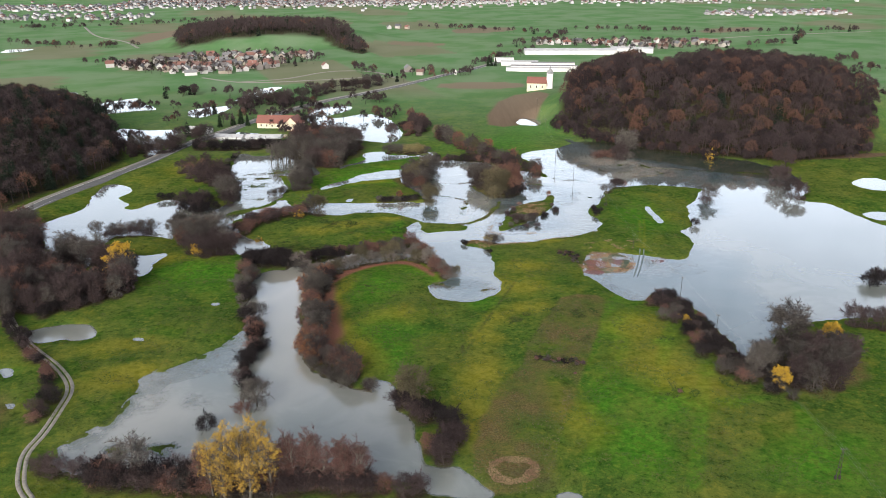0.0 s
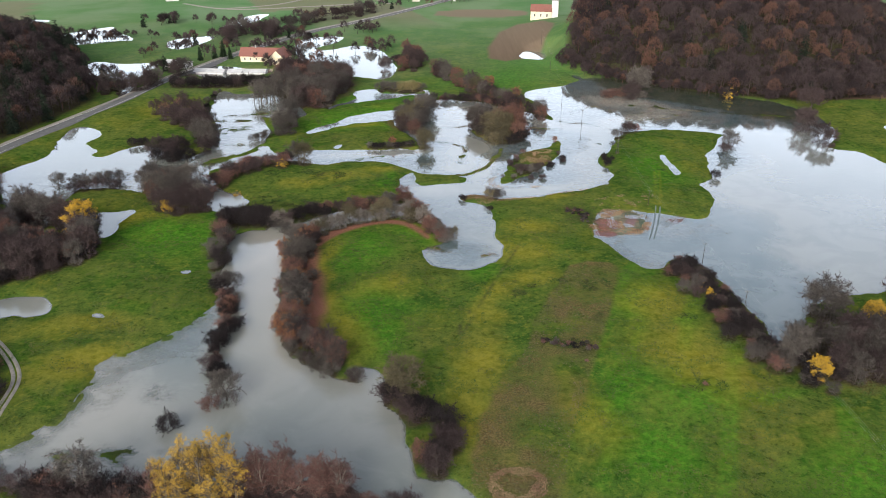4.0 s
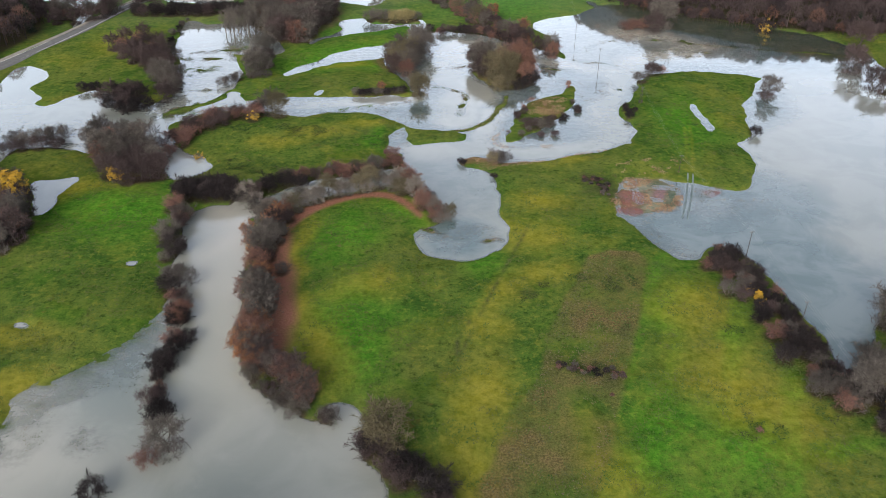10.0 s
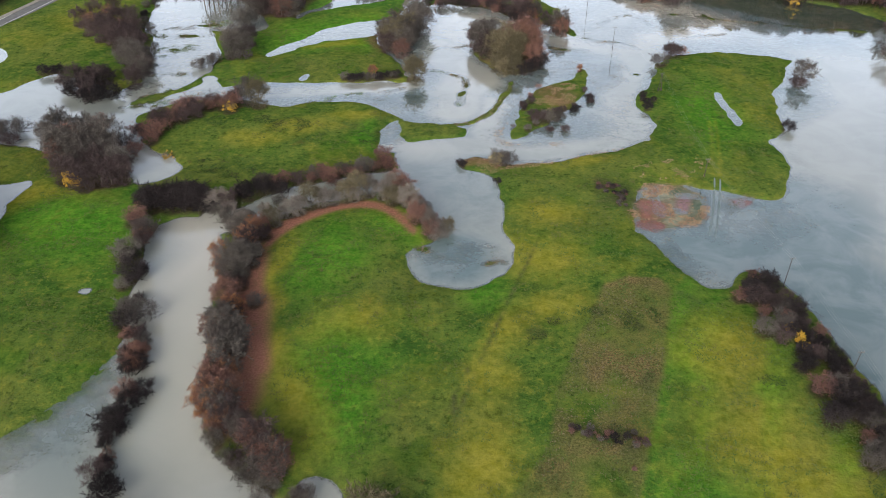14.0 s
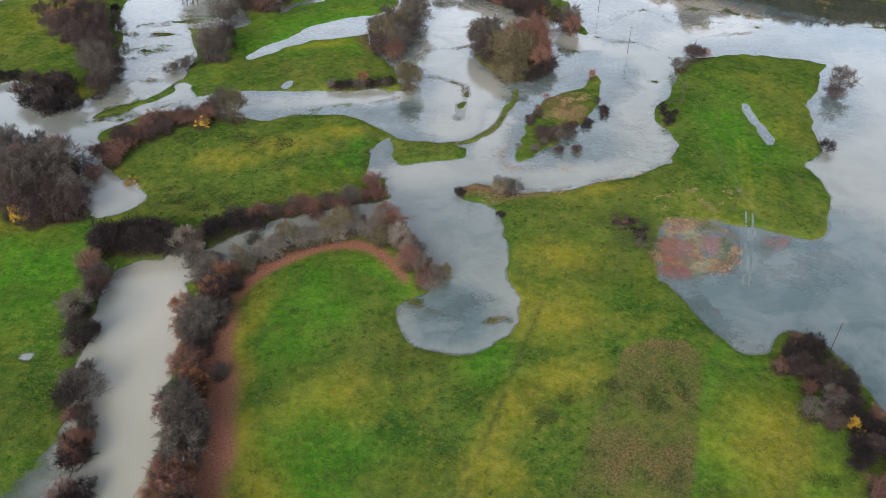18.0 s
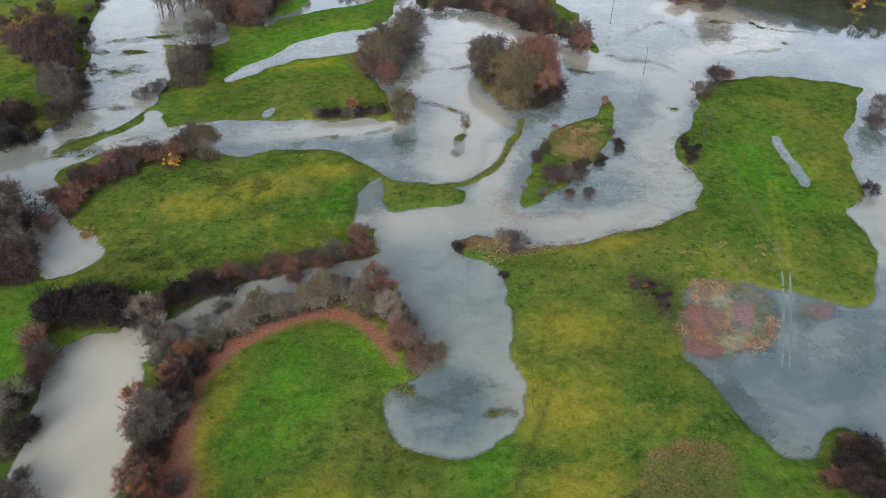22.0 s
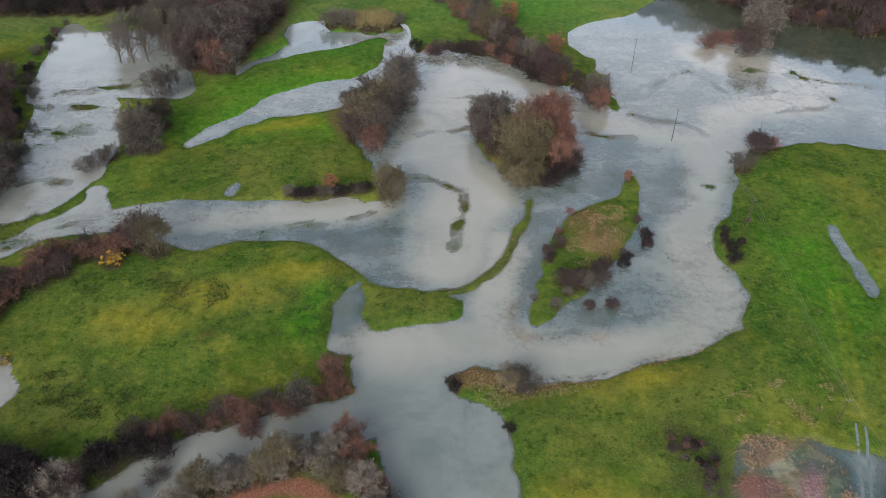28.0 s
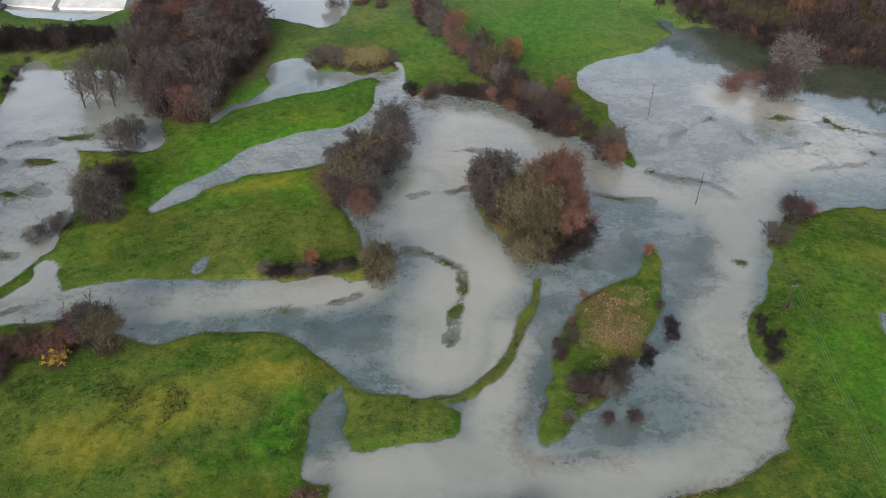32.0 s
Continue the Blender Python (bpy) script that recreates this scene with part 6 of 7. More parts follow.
# two clearings with houses on the hill's brow
keep = (np.hypot((ex - 174) / 26, (ey - 622) / 30) > 1) & (np.hypot((ex - 247) / 20, (ey - 668) / 22) > 1)
wood_mass("hill_woodland", "bare purplish-brown woodland covering a low hill above the flood", ex[keep], ey[keep], (9, 19), 460, 12, 0.20, 0.03, 0.22, 0.5)
EDGE = rounded([(80, 538), (92, 520), (106, 506), (120, 494), (136, 482), (162, 466), (192, 455), (222, 450), (262, 470)], False, 4)
rng = np.random.RandomState(19)
ex, ey = EDGE[rng.randint(0, len(EDGE), 260)].T + rng.normal(size=(2, 260)) * 2.6
wood_mass("forest_edge_thicket", "low dark thicket along the foot of a wooded hill", ex, ey, (4, 8), 260, 20, 0.1, 0.0, 0.16)
WEST_WOOD = [(-219, 350), (-214, 381), (-204, 411), (-195, 446), (-196, 473), (-234, 546), (-270, 600), (-326, 620), (-377, 600), (-353, 507), (-283, 402)]
wood_mass("slope_woodland", "dark bare woodland with some conifers on a slope beside the road", *scatter(WEST_WOOD, 6.2, 13), (11, 18), 300, 14, 0.10, 0.24, 0.26, 0.55)
RIDGE_WOOD = [(-351, 1030), (-300, 1050), (-247, 1060), (-194, 1080), (-146, 1060), (-97, 961), (-90, 1000), (-150, 1180), (-248, 1240), (-329, 1228), (-366, 1151)]
# far masses take pale=0.75: distance haze put into the trees' tone
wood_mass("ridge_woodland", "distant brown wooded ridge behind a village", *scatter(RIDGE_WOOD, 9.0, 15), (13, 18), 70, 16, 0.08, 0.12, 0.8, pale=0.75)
fx, fy = [], []
for cx, cy, a, b, n in ((-193, 478, 14, 8, 14), (-205, 512, 8, 8, 8), (-140, 640, 26, 22, 40), (-90, 556, 12, 7, 10), (-22, 541, 14, 8, 14), (-48, 590, 12, 8, 10), (-300, 640, 20, 8, 14), (-250, 615, 20, 5, 12), (-225, 690, 14, 8, 10), (-172, 528, 8, 6, 8), (-330, 860, 30, 8, 14), (-60, 650, 14, 8, 10), (-95, 625, 16, 5, 10)):
    fx.append(cx + a * rng.normal(size=n) * 0.6)
    fy.append(cy + b * rng.normal(size=n) * 0.6)
wood_mass("flooded_field_trees", "bare brown trees and thickets standing among flooded fields", np.concatenate(fx), np.concatenate(fy), (6, 11), 220, 22, 0.12, 0.06, 0.26)
VILLAGES = [[(-390, 880), (-330, 905), (-290, 960), (-240, 985), (-150, 985), (-130, 900), (-190, 820), (-260, 790), (-350, 850)], [(110, 1080), (300, 1100), (390, 1060), (370, 1000), (280, 975), (130, 1030)]]
vx, vy = (np.concatenate(c) for c in zip(*[scatter(v, 15, 50 + i) for i, v in enumerate(VILLAGES)]))
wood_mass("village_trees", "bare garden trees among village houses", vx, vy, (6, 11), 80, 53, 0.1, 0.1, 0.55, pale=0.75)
tx, ty = (np.concatenate(c) for c in zip(*[scatter(v, 34, 60 + i) for i, v in enumerate(([(-750, 1780), (150, 1800), (150, 2150), (-750, 2150)], [(200, 1850), (1000, 1880), (1000, 2080), (200, 2050)], [(-860, 1380), (-540, 1390), (-540, 1500), (-860, 1500)]))]))
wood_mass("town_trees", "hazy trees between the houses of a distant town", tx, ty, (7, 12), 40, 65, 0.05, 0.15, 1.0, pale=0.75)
# hedgerows across the far fields
FAR_LINES = [[(-160, 560), (-120, 590), (-60, 600)], [(-250, 700), (-180, 690), (-110, 700), (-40, 760), (30, 800)], [(30, 840), (60, 900), (110, 980)], [(-330, 620), (-260, 640), (-200, 630), (-150, 610)],
             [(-420, 900), (-330, 880), (-290, 850)], [(330, 700), (420, 800), (520, 830), (640, 900)], [(250, 860), (330, 840), (420, 860), (480, 900)], [(-600, 1100), (-480, 1050), (-400, 1060)], [(60, 1000), (150, 1090), (180, 1200)],
             [(-40, 1300), (60, 1260), (160, 1180)], [(200, 1250), (420, 1180), (620, 1200)], [(-700, 1300), (-500, 1380), (-350, 1500)], [(-100, 850), (-60, 790), (0, 810)], [(280, 560), (330, 600), (380, 640), (470, 700)], [(380, 1010), (460, 1050), (520, 1150)],
             [(-130, 560), (-90, 520), (-60, 505)], [(-210, 560), (-180, 600), (-190, 640)]]
rng = np.random.RandomState(77)
lx, ly = [], []
for line in FAR_LINES:
    line = np.array(line, float)
    for a, b in zip(line, line[1:]):
        n = int(np.hypot(*(b - a)) / 7)
        t = rng.uniform(0, 1, n)[:, None]
        q = a + (b - a) * t + rng.normal(size=(n, 2)) * 3.5
        lx += list(q[:, 0])
        ly += list(q[:, 1])
# hedgerow tone lifted likewise, as painted haze
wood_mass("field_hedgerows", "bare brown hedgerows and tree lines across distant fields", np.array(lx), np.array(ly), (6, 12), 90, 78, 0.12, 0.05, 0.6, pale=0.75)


# ---------- roads ----------
def ribbon(name, line, half, material, lift=0.14, off=0.0, skirt=0.5):
    """A strip of road with sloping shoulders, laid over the ground along a plan line."""
    p = rounded(line, False, 3)
    d = np.gradient(p, axis=0)
    d /= np.linalg.norm(d, axis=1, keepdims=True)
    side = np.stack([-d[:, 1], d[:, 0]], 1)
    mid = p + side * off
    z = np.maximum(np.max([ground_zs(*(mid + side * o).T) for o in (-half, 0, half)], axis=0), 0.15) + lift
    z = np.convolve(np.pad(z, 4, "edge"), np.ones(9) / 9, "valid")
    rows = [np.column_stack([mid + side * o, z + h]) for o, h in ((-half - skirt, -skirt), (-half, 0), (0, 0.05), (half, 0), (half + skirt, -skirt))]
    v = np.stack(rows, 1).reshape(-1, 3)
    n = len(p)
    q = np.array([[i * 5 + j, i * 5 + j + 1, i * 5 + j + 6, i * 5 + j + 5] for i in range(n - 1) for j in range(4)])
    me = grid_mesh(name, v[:, 0], v[:, 1], v[:, 2], q[:, ::-1])
    me.materials.append(material)
    return new(name, me)


MAIN_ROAD = [(-210, 310), (-208, 332), (-206, 357), (-201, 387), (-187, 426), (-174, 471), (-167, 505), (-152, 542), (-134, 588), (-105, 649), (-62, 699), (-23, 754), (5, 799), (41, 850), (77, 912)]
road = tagged(ribbon("road", MAIN_ROAD, 3.0, ASPHALT, 0.35, 0.0, 0.8), "worn grey asphalt country road on a low embankment", "road", kind="structure")
tagged(ribbon("cycle_path", MAIN_ROAD, 1.1, GRAVEL, 0.30, 5.0), "pale path running beside the road", "path", kind="structure")
for o in (-2.75, 2.75):
    tagged(ribbon("road_line", MAIN_ROAD, 0.09, WHITE, 0.42, o, 0.02), "white edge line on the asphalt road", "road marking", kind="structure")
TRACK = [(-92, 140), (-95, 147), (-101, 153), (-104, 159), (-107, 167), (-106, 175), (-107, 187), (-108, 196), (-112, 203), (-120, 212), (-129, 220), (-140, 231), (-152, 246), (-165, 265)]
for o in (-0.72, 0.72):
    tagged(ribbon("track", TRACK, 0.45, GRAVEL, 0.04, o, 0.10), "pale gravel wheel track of a farm lane", "track", kind="structure")
for line in ([(-198, 761), (-154, 775), (-120, 832), (-72, 830), (-46, 783)], [(-599, 1356), (-512, 1190), (-445, 1134), (-396, 1045)], [(-240, 790), (-190, 752), (-120, 770), (-60, 790)], [(180, 1000), (420, 1150), (640, 1200)]):
    tagged(ribbon("lane", line, 1.8, GRAVEL, 0.15), "pale narrow lane between fields", "lane", kind="structure")


# ---------- power line ----------
def part(name, verts, faces, material, parent, label=""):
    me = bpy.data.meshes.new(name)
    me.from_pydata([tuple(v) for v in verts], [], [tuple(int(i) for i in f) for f in faces])
    me.materials.append(material)
    ob = new(name, me)
    ob.parent = parent
    return tagged(ob, label)


def box(x0, x1, y0, y1, z0, z1):
    v = [(x, y, z) for z in (z0, z1) for y in (y0, y1) for x in (x0, x1)]
    return v, [(0, 2, 3, 1), (4, 5, 7, 6), (0, 1, 5, 4), (1, 3, 7, 5), (3, 2, 6, 7), (2, 0, 4, 6)]


def moved(shape, m):
    return [m @ Vector(v) for v in shape[0]], shape[1]


POLES = [(96, 92, 1, 8.6), (93.7, 153.5, 2, 8.6), (88.6, 226.4, 1, 8.6), (86.4, 258.6, 1, 8.6), (80.9, 309.6, 1, 6.0), (81.0, 369.0, 2, 6.5), (70.7, 406.5, 1, 11.0), (66.9, 449.1, 1, 12.0), (69.9, 523.1, 1, 11.0), (72.0, 590.0, 1, 10.0)]
tops = []
for i, (x, y, legs, top) in enumerate(POLES):
    a, b = POLES[max(i - 1, 0)], POLES[min(i + 1, len(POLES) - 1)]
    turn = math.atan2(b[1] - a[1], b[0] - a[0]) - math.pi / 2
    root = new("power_pole")
    z = ground_z(x, y)
    root.matrix_basis = Matrix.Translation((x, y, z)) @ Matrix.Rotation(turn, 4, "Z")
    tagged(root, "tarred wooden A-shaped power pole on two footings" if legs == 2 else "dark wooden power pole with a steel crossarm", "power pole", "poles of the power line")
    for s in ((-1, 1) if legs == 2 else (0,)):
        v, f = tube([(s * 0.5, 0.0, -0.8 if legs == 1 else 0.4), (s * 0.12, 0, top)], [0.11, 0.07], 8)
        part("pole", v, f, WOOD_POLE, root)
        if legs == 2:
            part("footing", *box(s * 0.5 - 0.2, s * 0.5 + 0.2, -0.24, 0.24, -0.8, 1.1), WOOD_POLE, root, "dark footing")
    if legs == 2:
        part("brace", *box(-0.36, 0.36, -0.06, 0.06, 3.2, 3.4), WOOD_POLE, root)
    part("crossarm", *box(-0.7, 0.7, -0.05, 0.05, top - 0.2, top - 0.1), STEEL, root, "grey steel crossarm")
    for o in (-0.6, 0.0, 0.6):
        v, f = tube([(o, 0, top - 0.08), (o, 0, top + 0.1), (o, 0, top + 0.26)], [0.035, 0.06, 0.03], 6)
        part("insulator", v, f, PORCELAIN, root, "grey porcelain insulator")
    tops.append((Vector((x, y, z + top + 0.26)), Vector((math.cos(turn), math.sin(turn), 0))))
for (p, u), (q, v) in zip(tops, tops[1:]):
    for o in (-0.6, 0.0, 0.6):
        a, b = p + u * o, q + v * o
        pts = [a.lerp(b, t) - Vector((0, 0, 4 * 0.012 * (b - a).length * t * (1 - t))) for t in np.linspace(0, 1, 13)]
        vs, fs = tube([tuple(w) for w in pts], [0.0065] * 13, 4)
        ob = new("power_cable", tri_mesh("power_cable", vs, fs, WIRE))
        tagged(ob, "thin pale overhead wire sagging between poles", "power cable", "wires of the power line")


# ---------- buildings ----------
def house_meshes(w, l, h, roof_h, wall, roof, eave=0.5):
    """Shared meshes of a gabled house: walls with gables, and a roof of two thick slopes."""
    a, b, e = w / 2, l / 2, eave
    wv = [(-a, -b, -1.5), (a, -b, -1.5), (a, b, -1.5), (-a, b, -1.5), (-a, -b, h), (a, -b, h), (a, b, h), (-a, b, h), (0, -b, h + roof_h), (0, b, h + roof_h)]
    wf = [(0, 1, 5, 8, 4), (2, 3, 7, 9, 6), (1, 2, 6, 5), (3, 0, 4, 7)]
    drop, t = e * roof_h / a, 0.22
    rv, rf = [], []
    for s in (-1, 1):
        k = len(rv)
        for up in (0.02, t):
            rv += [(s * (a + e), -b - e, h - drop + up), (s * (a + e), b + e, h - drop + up), (0, b + e, h + roof_h + up), (0, -b - e, h + roof_h + up)]
        rf += [tuple(k + i for i in f) for f in ((0, 1, 2, 3), (4, 7, 6, 5), (0, 4, 5, 1), (1, 5, 6, 2), (3, 2, 6, 7), (0, 3, 7, 4))]
    out = []
    for name, v, f, m in (("wall", wv, wf, wall), ("roof", rv, rf, roof)):
        me = bpy.data.meshes.new(name)
        me.from_pydata(v, [], f)
        me.materials.append(m)
        out.append(me)
    return out


def windows(parent, x, ys, zs, size, material, name="window"):
    """Framed panes set 4 cm proud along one wall that faces the x side."""
    s = 1 if x > 0 else -1
    for y in ys:
        for z in zs:
            w, h = size
            pane = part(name, *box(min(x, x + s * 0.04), max(x, x + s * 0.04), y - w / 2, y + w / 2, z, z + h), material, parent)
            part("frame", *box(min(x, x + s * 0.07), max(x, x + s * 0.07), y - w / 2 - 0.12, y - w / 2, z - 0.1, z + h + 0.1), WHITE, pane)


HOUSE_SHAPES = [house_meshes(w, l, h, r, WALLS, ROOFS) for w, l, h, r in ((6, 7.5, 4.0, 2.4), (6.6, 8.5, 4.4, 2.6), (5.4, 7, 3.6, 2.3), (6, 12, 3.4, 2.3))]


def set_house(x, y, turn, shape, group):
    root = new("house")
    root.matrix_basis = Matrix.Translation((x, y, ground_z(x, y))) @ Matrix.Rotation(turn, 4, "Z")
    tagged(root, "village house with rendered walls and a pitched tiled roof", "house", group)
    for name, me in zip(("wall", "roof"), HOUSE_SHAPES[shape]):
        new(name, me).parent = root
    part("chimney", *box(0.8, 1.3, -0.9, -0.4, 3.4, 7.0), CONCRETE, root)
    return root


def village(points, step, seed, share, group):
    rng = random.Random(seed)
    for x, y in zip(*scatter(points, step, seed)):
        if rng.random() < share:
            set_house(x, y, rng.choice((0.2, 1.75, 0.35, 1.5, 2.0)) + rng.uniform(-0.2, 0.2), rng.randrange(4), group)


village([(-390, 880), (-330, 905), (-290, 960), (-240, 985), (-200, 975), (-160, 900), (-190, 840), (-240, 800), (-300, 830), (-350, 860)], 12.5, 41, 0.7, "houses of the village by the ridge")
village([(-200, 960), (-165, 985), (-140, 950), (-165, 925)], 16, 42, 0.8, "houses of the village by the ridge")
village([(110, 1080), (200, 1100), (300, 1090), (390, 1060), (370, 1000), (280, 985), (200, 1030), (130, 1040)], 17, 43, 0.5, "houses of the far village")
for x, y, turn, shape in ((-125, 850, 0.4, 0), (-35, 822, 0.3, 1), (-22, 800, 1.4, 2), (215, 700, 0.4, 3), (232, 712, 1.2, 1), (205, 690, 0.9, 2), (166, 630, 0.4, 3), (182, 622, 1.3, 1), (247, 676, 0.5, 1), (300, 742, 0.5, 3), (320, 735, 1.3, 1), (-84, 1290, 0.3, 0), (-70, 1300, 1.2, 1), (-55, 1292, 0.8, 2)):
    set_house(x, y, turn, shape, "outlying houses")

farmhouse = new("farmhouse")
farmhouse.matrix_basis = Matrix.Translation((-119, 556, ground_z(-119, 556))) @ Matrix.Rotation(radians(83), 4, "Z")
tagged(farmhouse, "long farmhouse with a red tiled roof and cream gable end", "farmhouse")
for name, me in zip(("wall", "roof"), house_meshes(9.5, 26, 4.2, 4.2, CREAM, RED_TILES, 0.8)):
    new(name, me).parent = farmhouse
windows(farmhouse, -4.75, (-10, -6, -2, 2, 6, 10), (1.2,), (1.1, 1.4), WINDOW_DARK)
part("chimney", *box(-0.4, 0.4, 3, 3.8, 7.0, 10.0), CONCRETE, farmhouse)
annex = new("farm_annex")
annex.matrix_basis = Matrix.Translation((-105, 549, ground_z(-105, 549))) @ Matrix.Rotation(radians(-12), 4, "Z")
tagged(annex, "cream gabled farm wing with a red tiled roof", "farm building")
for name, me in zip(("wall", "roof"), house_meshes(10, 13, 4.6, 4.6, CREAM, RED_TILES, 0.7)):
    new(name, me).parent = annex
for o in (-2.6, 0.0, 2.6):
    pane = part("window", *box(o - 0.5, o + 0.5, -6.55, -6.5, 1.4, 2.8), WINDOW_DARK, annex)
    part("frame", *box(o - 0.6, o - 0.5, -6.58, -6.5, 1.3, 2.9), WHITE, pane)
for x, y, w, l, turn in ((-146, 528, 8, 20, 80), (-122, 526, 8, 24, 88), (-170, 540, 9, 16, 70)):
    shed = new("storage_shed")
    shed.matrix_basis = Matrix.Translation((x, y, ground_z(x, y))) @ Matrix.Rotation(radians(turn), 4, "Z")
    tagged(shed, "low white-roofed storage shed beside the farm", "shed", "farm sheds")
    for name, me in zip(("wall", "roof"), house_meshes(w, l, 2.6, 1.4, WHITE, PALE_ROOF, 0.3)):
        new(name, me).parent = shed

for x, y, size in ((-152, 562, 9), (-147, 566, 11), (-141, 560, 8), (-160, 556, 9), (50, 858, 9), (54, 862, 8), (58, 858, 9)):
    v, f = [], []
    crng = np.random.RandomState(int(x * 3 + y))
    n = 700
    t = crng.uniform(0.02, 1, n)
    a = crng.uniform(0, 2 * math.pi, n)
    base = np.stack([np.cos(a) * 0.04 * size * t, np.sin(a) * 0.04 * size * t, (1 - t) * size + 0.4], 1)
    way = unit(np.stack([np.cos(a), np.sin(a), np.full(n, -0.2)], 1) + crng.normal(size=(n, 3)) * 0.2)
    v, f = slivers(crng, base, way, size * (0.05 + 0.22 * t), np.full(n, 0.4))
    root = new("conifer")
    root.location = (x, y, ground_z(x, y))
    tagged(root, "dark green conifer beside the buildings", "conifer", "conifers")
    for name, me in (("trunk", tri_mesh("conifer_trunk", *tube([(0, 0, -0.4), (0, 0, size)], [0.16, 0.03], 6), BARK)), ("needles", tri_mesh("conifer_needles", v, f, LEAF_GREEN))):
        new(name, me).parent = root

church = new("church")
church.matrix_basis = Matrix.Translation((84, 694, ground_z(84, 694))) @ Matrix.Rotation(radians(78), 4, "Z")
tagged(church, "small white church with a red roof and dark-capped tower", "church")
for name, me in zip(("wall", "roof"), house_meshes(9.5, 17, 7.0, 4.5, CREAM, RED_TILES, 0.5)):
    new(name, me).parent = church
tower = part("tower", *box(-2.6, 2.6, -13.6, -8.4, -1.5, 15.0), WHITE, church)
v, f = tube([(0, -11, 15.0), (0, -11, 15.6), (0, -11, 17.2), (0, -11, 18.4), (0, -11, 21.5)], [3.3, 3.0, 2.6, 1.1, 0.08], 8)
part("spire", v, f, SLATE, church, "dark sheet-metal tower cap")
windows(church, 4.75, (-5, 0, 5), (2.6,), (1.0, 2.2), WINDOW_DARK)
windows(church, -4.75, (-5, 0, 5), (2.6,), (1.0, 2.2), WINDOW_DARK)
chapel = new("wayside_shrine")
chapel.matrix_basis = Matrix.Translation((14, 799, ground_z(14, 799)))
tagged(chapel, "tiny white wayside shrine by the road", "shrine")
for name, me in zip(("wall", "roof"), house_meshes(2.6, 3.2, 3.2, 2.4, WHITE, SLATE, 0.3)):
    new(name, me).parent = chapel

for x, y, w, l, h, turn, roof in ((100, 822, 9, 66, 3.5, 84, PALE_ROOF), (108, 838, 8, 70, 3.5, 84, SLATE), (85, 868, 12, 40, 4.0, 84, PALE_ROOF), (120, 856, 9, 46, 4.0, 84, SLATE), (155, 965, 24, 110, 4.5, 88, PALE_ROOF), (232, 975, 20, 50, 5.0, 80, PALE_ROOF), (70, 895, 10, 22, 4.0, 84, WHITE)):
    hall = new("industrial_hall")
    hall.matrix_basis = Matrix.Translation((x, y, ground_z(x, y))) @ Matrix.Rotation(radians(turn), 4, "Z")
    tagged(hall, "low pale factory hall with a flat-pitched sheet roof", "hall", "factory halls")
    for name, me in zip(("wall", "roof"), house_meshes(w, l, h, w * 0.06, WHITE, roof, 0.3)):
        new(name, me).parent = hall

# the distant towns, as masses of small gabled houses
town_rng = np.random.RandomState(9)
tv, tf, rv_, rf_ = [], [], [], []
for cx, cy, a, b, n in ((-300, 1960, 460, 130, 1500), (-750, 1560, 190, 60, 90), (640, 1560, 140, 60, 120), (420, 1950, 260, 80, 260), (900, 1980, 200, 60, 120), (-900, 1800, 220, 90, 260)):
    for x, y in zip(cx + a * town_rng.uniform(-1, 1, n), cy + b * town_rng.normal(size=n) * 0.6):
        z, w, l, h = ground_z(x, y), town_rng.uniform(2.2, 3.6), town_rng.uniform(2.5, 5.5), town_rng.uniform(2.5, 4.5)
        k = len(tv)
        tv += [(x + sx * w, y + sy * l, z + sz) for sz in (-2, h) for sx, sy in ((-1, -1), (1, -1), (1, 1), (-1, 1))]
        tf += [(k, k + 1, k + 5, k + 4), (k + 1, k + 2, k + 6, k + 5), (k + 2, k + 3, k + 7, k + 6), (k + 3, k, k + 4, k + 7)]
        k = len(rv_)
        rv_ += [(x - w - 0.5, y - l - 0.5, z + h), (x + w + 0.5, y - l - 0.5, z + h), (x + w + 0.5, y + l + 0.5, z + h), (x - w - 0.5, y + l + 0.5, z + h), (x, y - l - 0.5, z + h + w * 0.8), (x, y + l + 0.5, z + h + w * 0.8)]
        rf_ += [(k, k + 1, k + 4, k + 4), (k + 1, k + 2, k + 5, k + 4), (k + 2, k + 3, k + 5, k + 5), (k + 3, k, k + 4, k + 5)]


def town_material(name, tones):
    k = Nodes(name)
    colour = tones[0]
    for i, tone in enumerate(tones[1:], 1):
        colour = k.mix(k.math("GREATER_THAN", k.island(), i / len(tones)), colour, tone)
    return k.surface(colour, 0.8)


town = new("distant_town")
tagged(town, "distant town of pale houses with red and grey roofs", "town", kind="stuff")
part("walls", tv, tf, town_material("town_walls", [(0.36, 0.36, 0.37), (0.46, 0.46, 0.47), (0.28, 0.275, 0.27)]), town)
part("roofs", rv_, [tuple(dict.fromkeys(f)) for f in rf_], town_material("town_roofs", [(0.15, 0.085, 0.072), (0.13, 0.13, 0.135), (0.30, 0.30, 0.31), (0.09, 0.09, 0.095)]), town)


# ---------- drowned reeds, leaf litter and tussocks ----------
def tuft_material(name, a, b, c):
    k = Nodes(name)
    colour = k.mix(k.island(), a, b)
    colour = k.mix(k.band(k.noise(0.22, 3, 0.6), 0.45, 0.62), colour, c)
    return k.surface(colour, 0.9, spec=0.1)


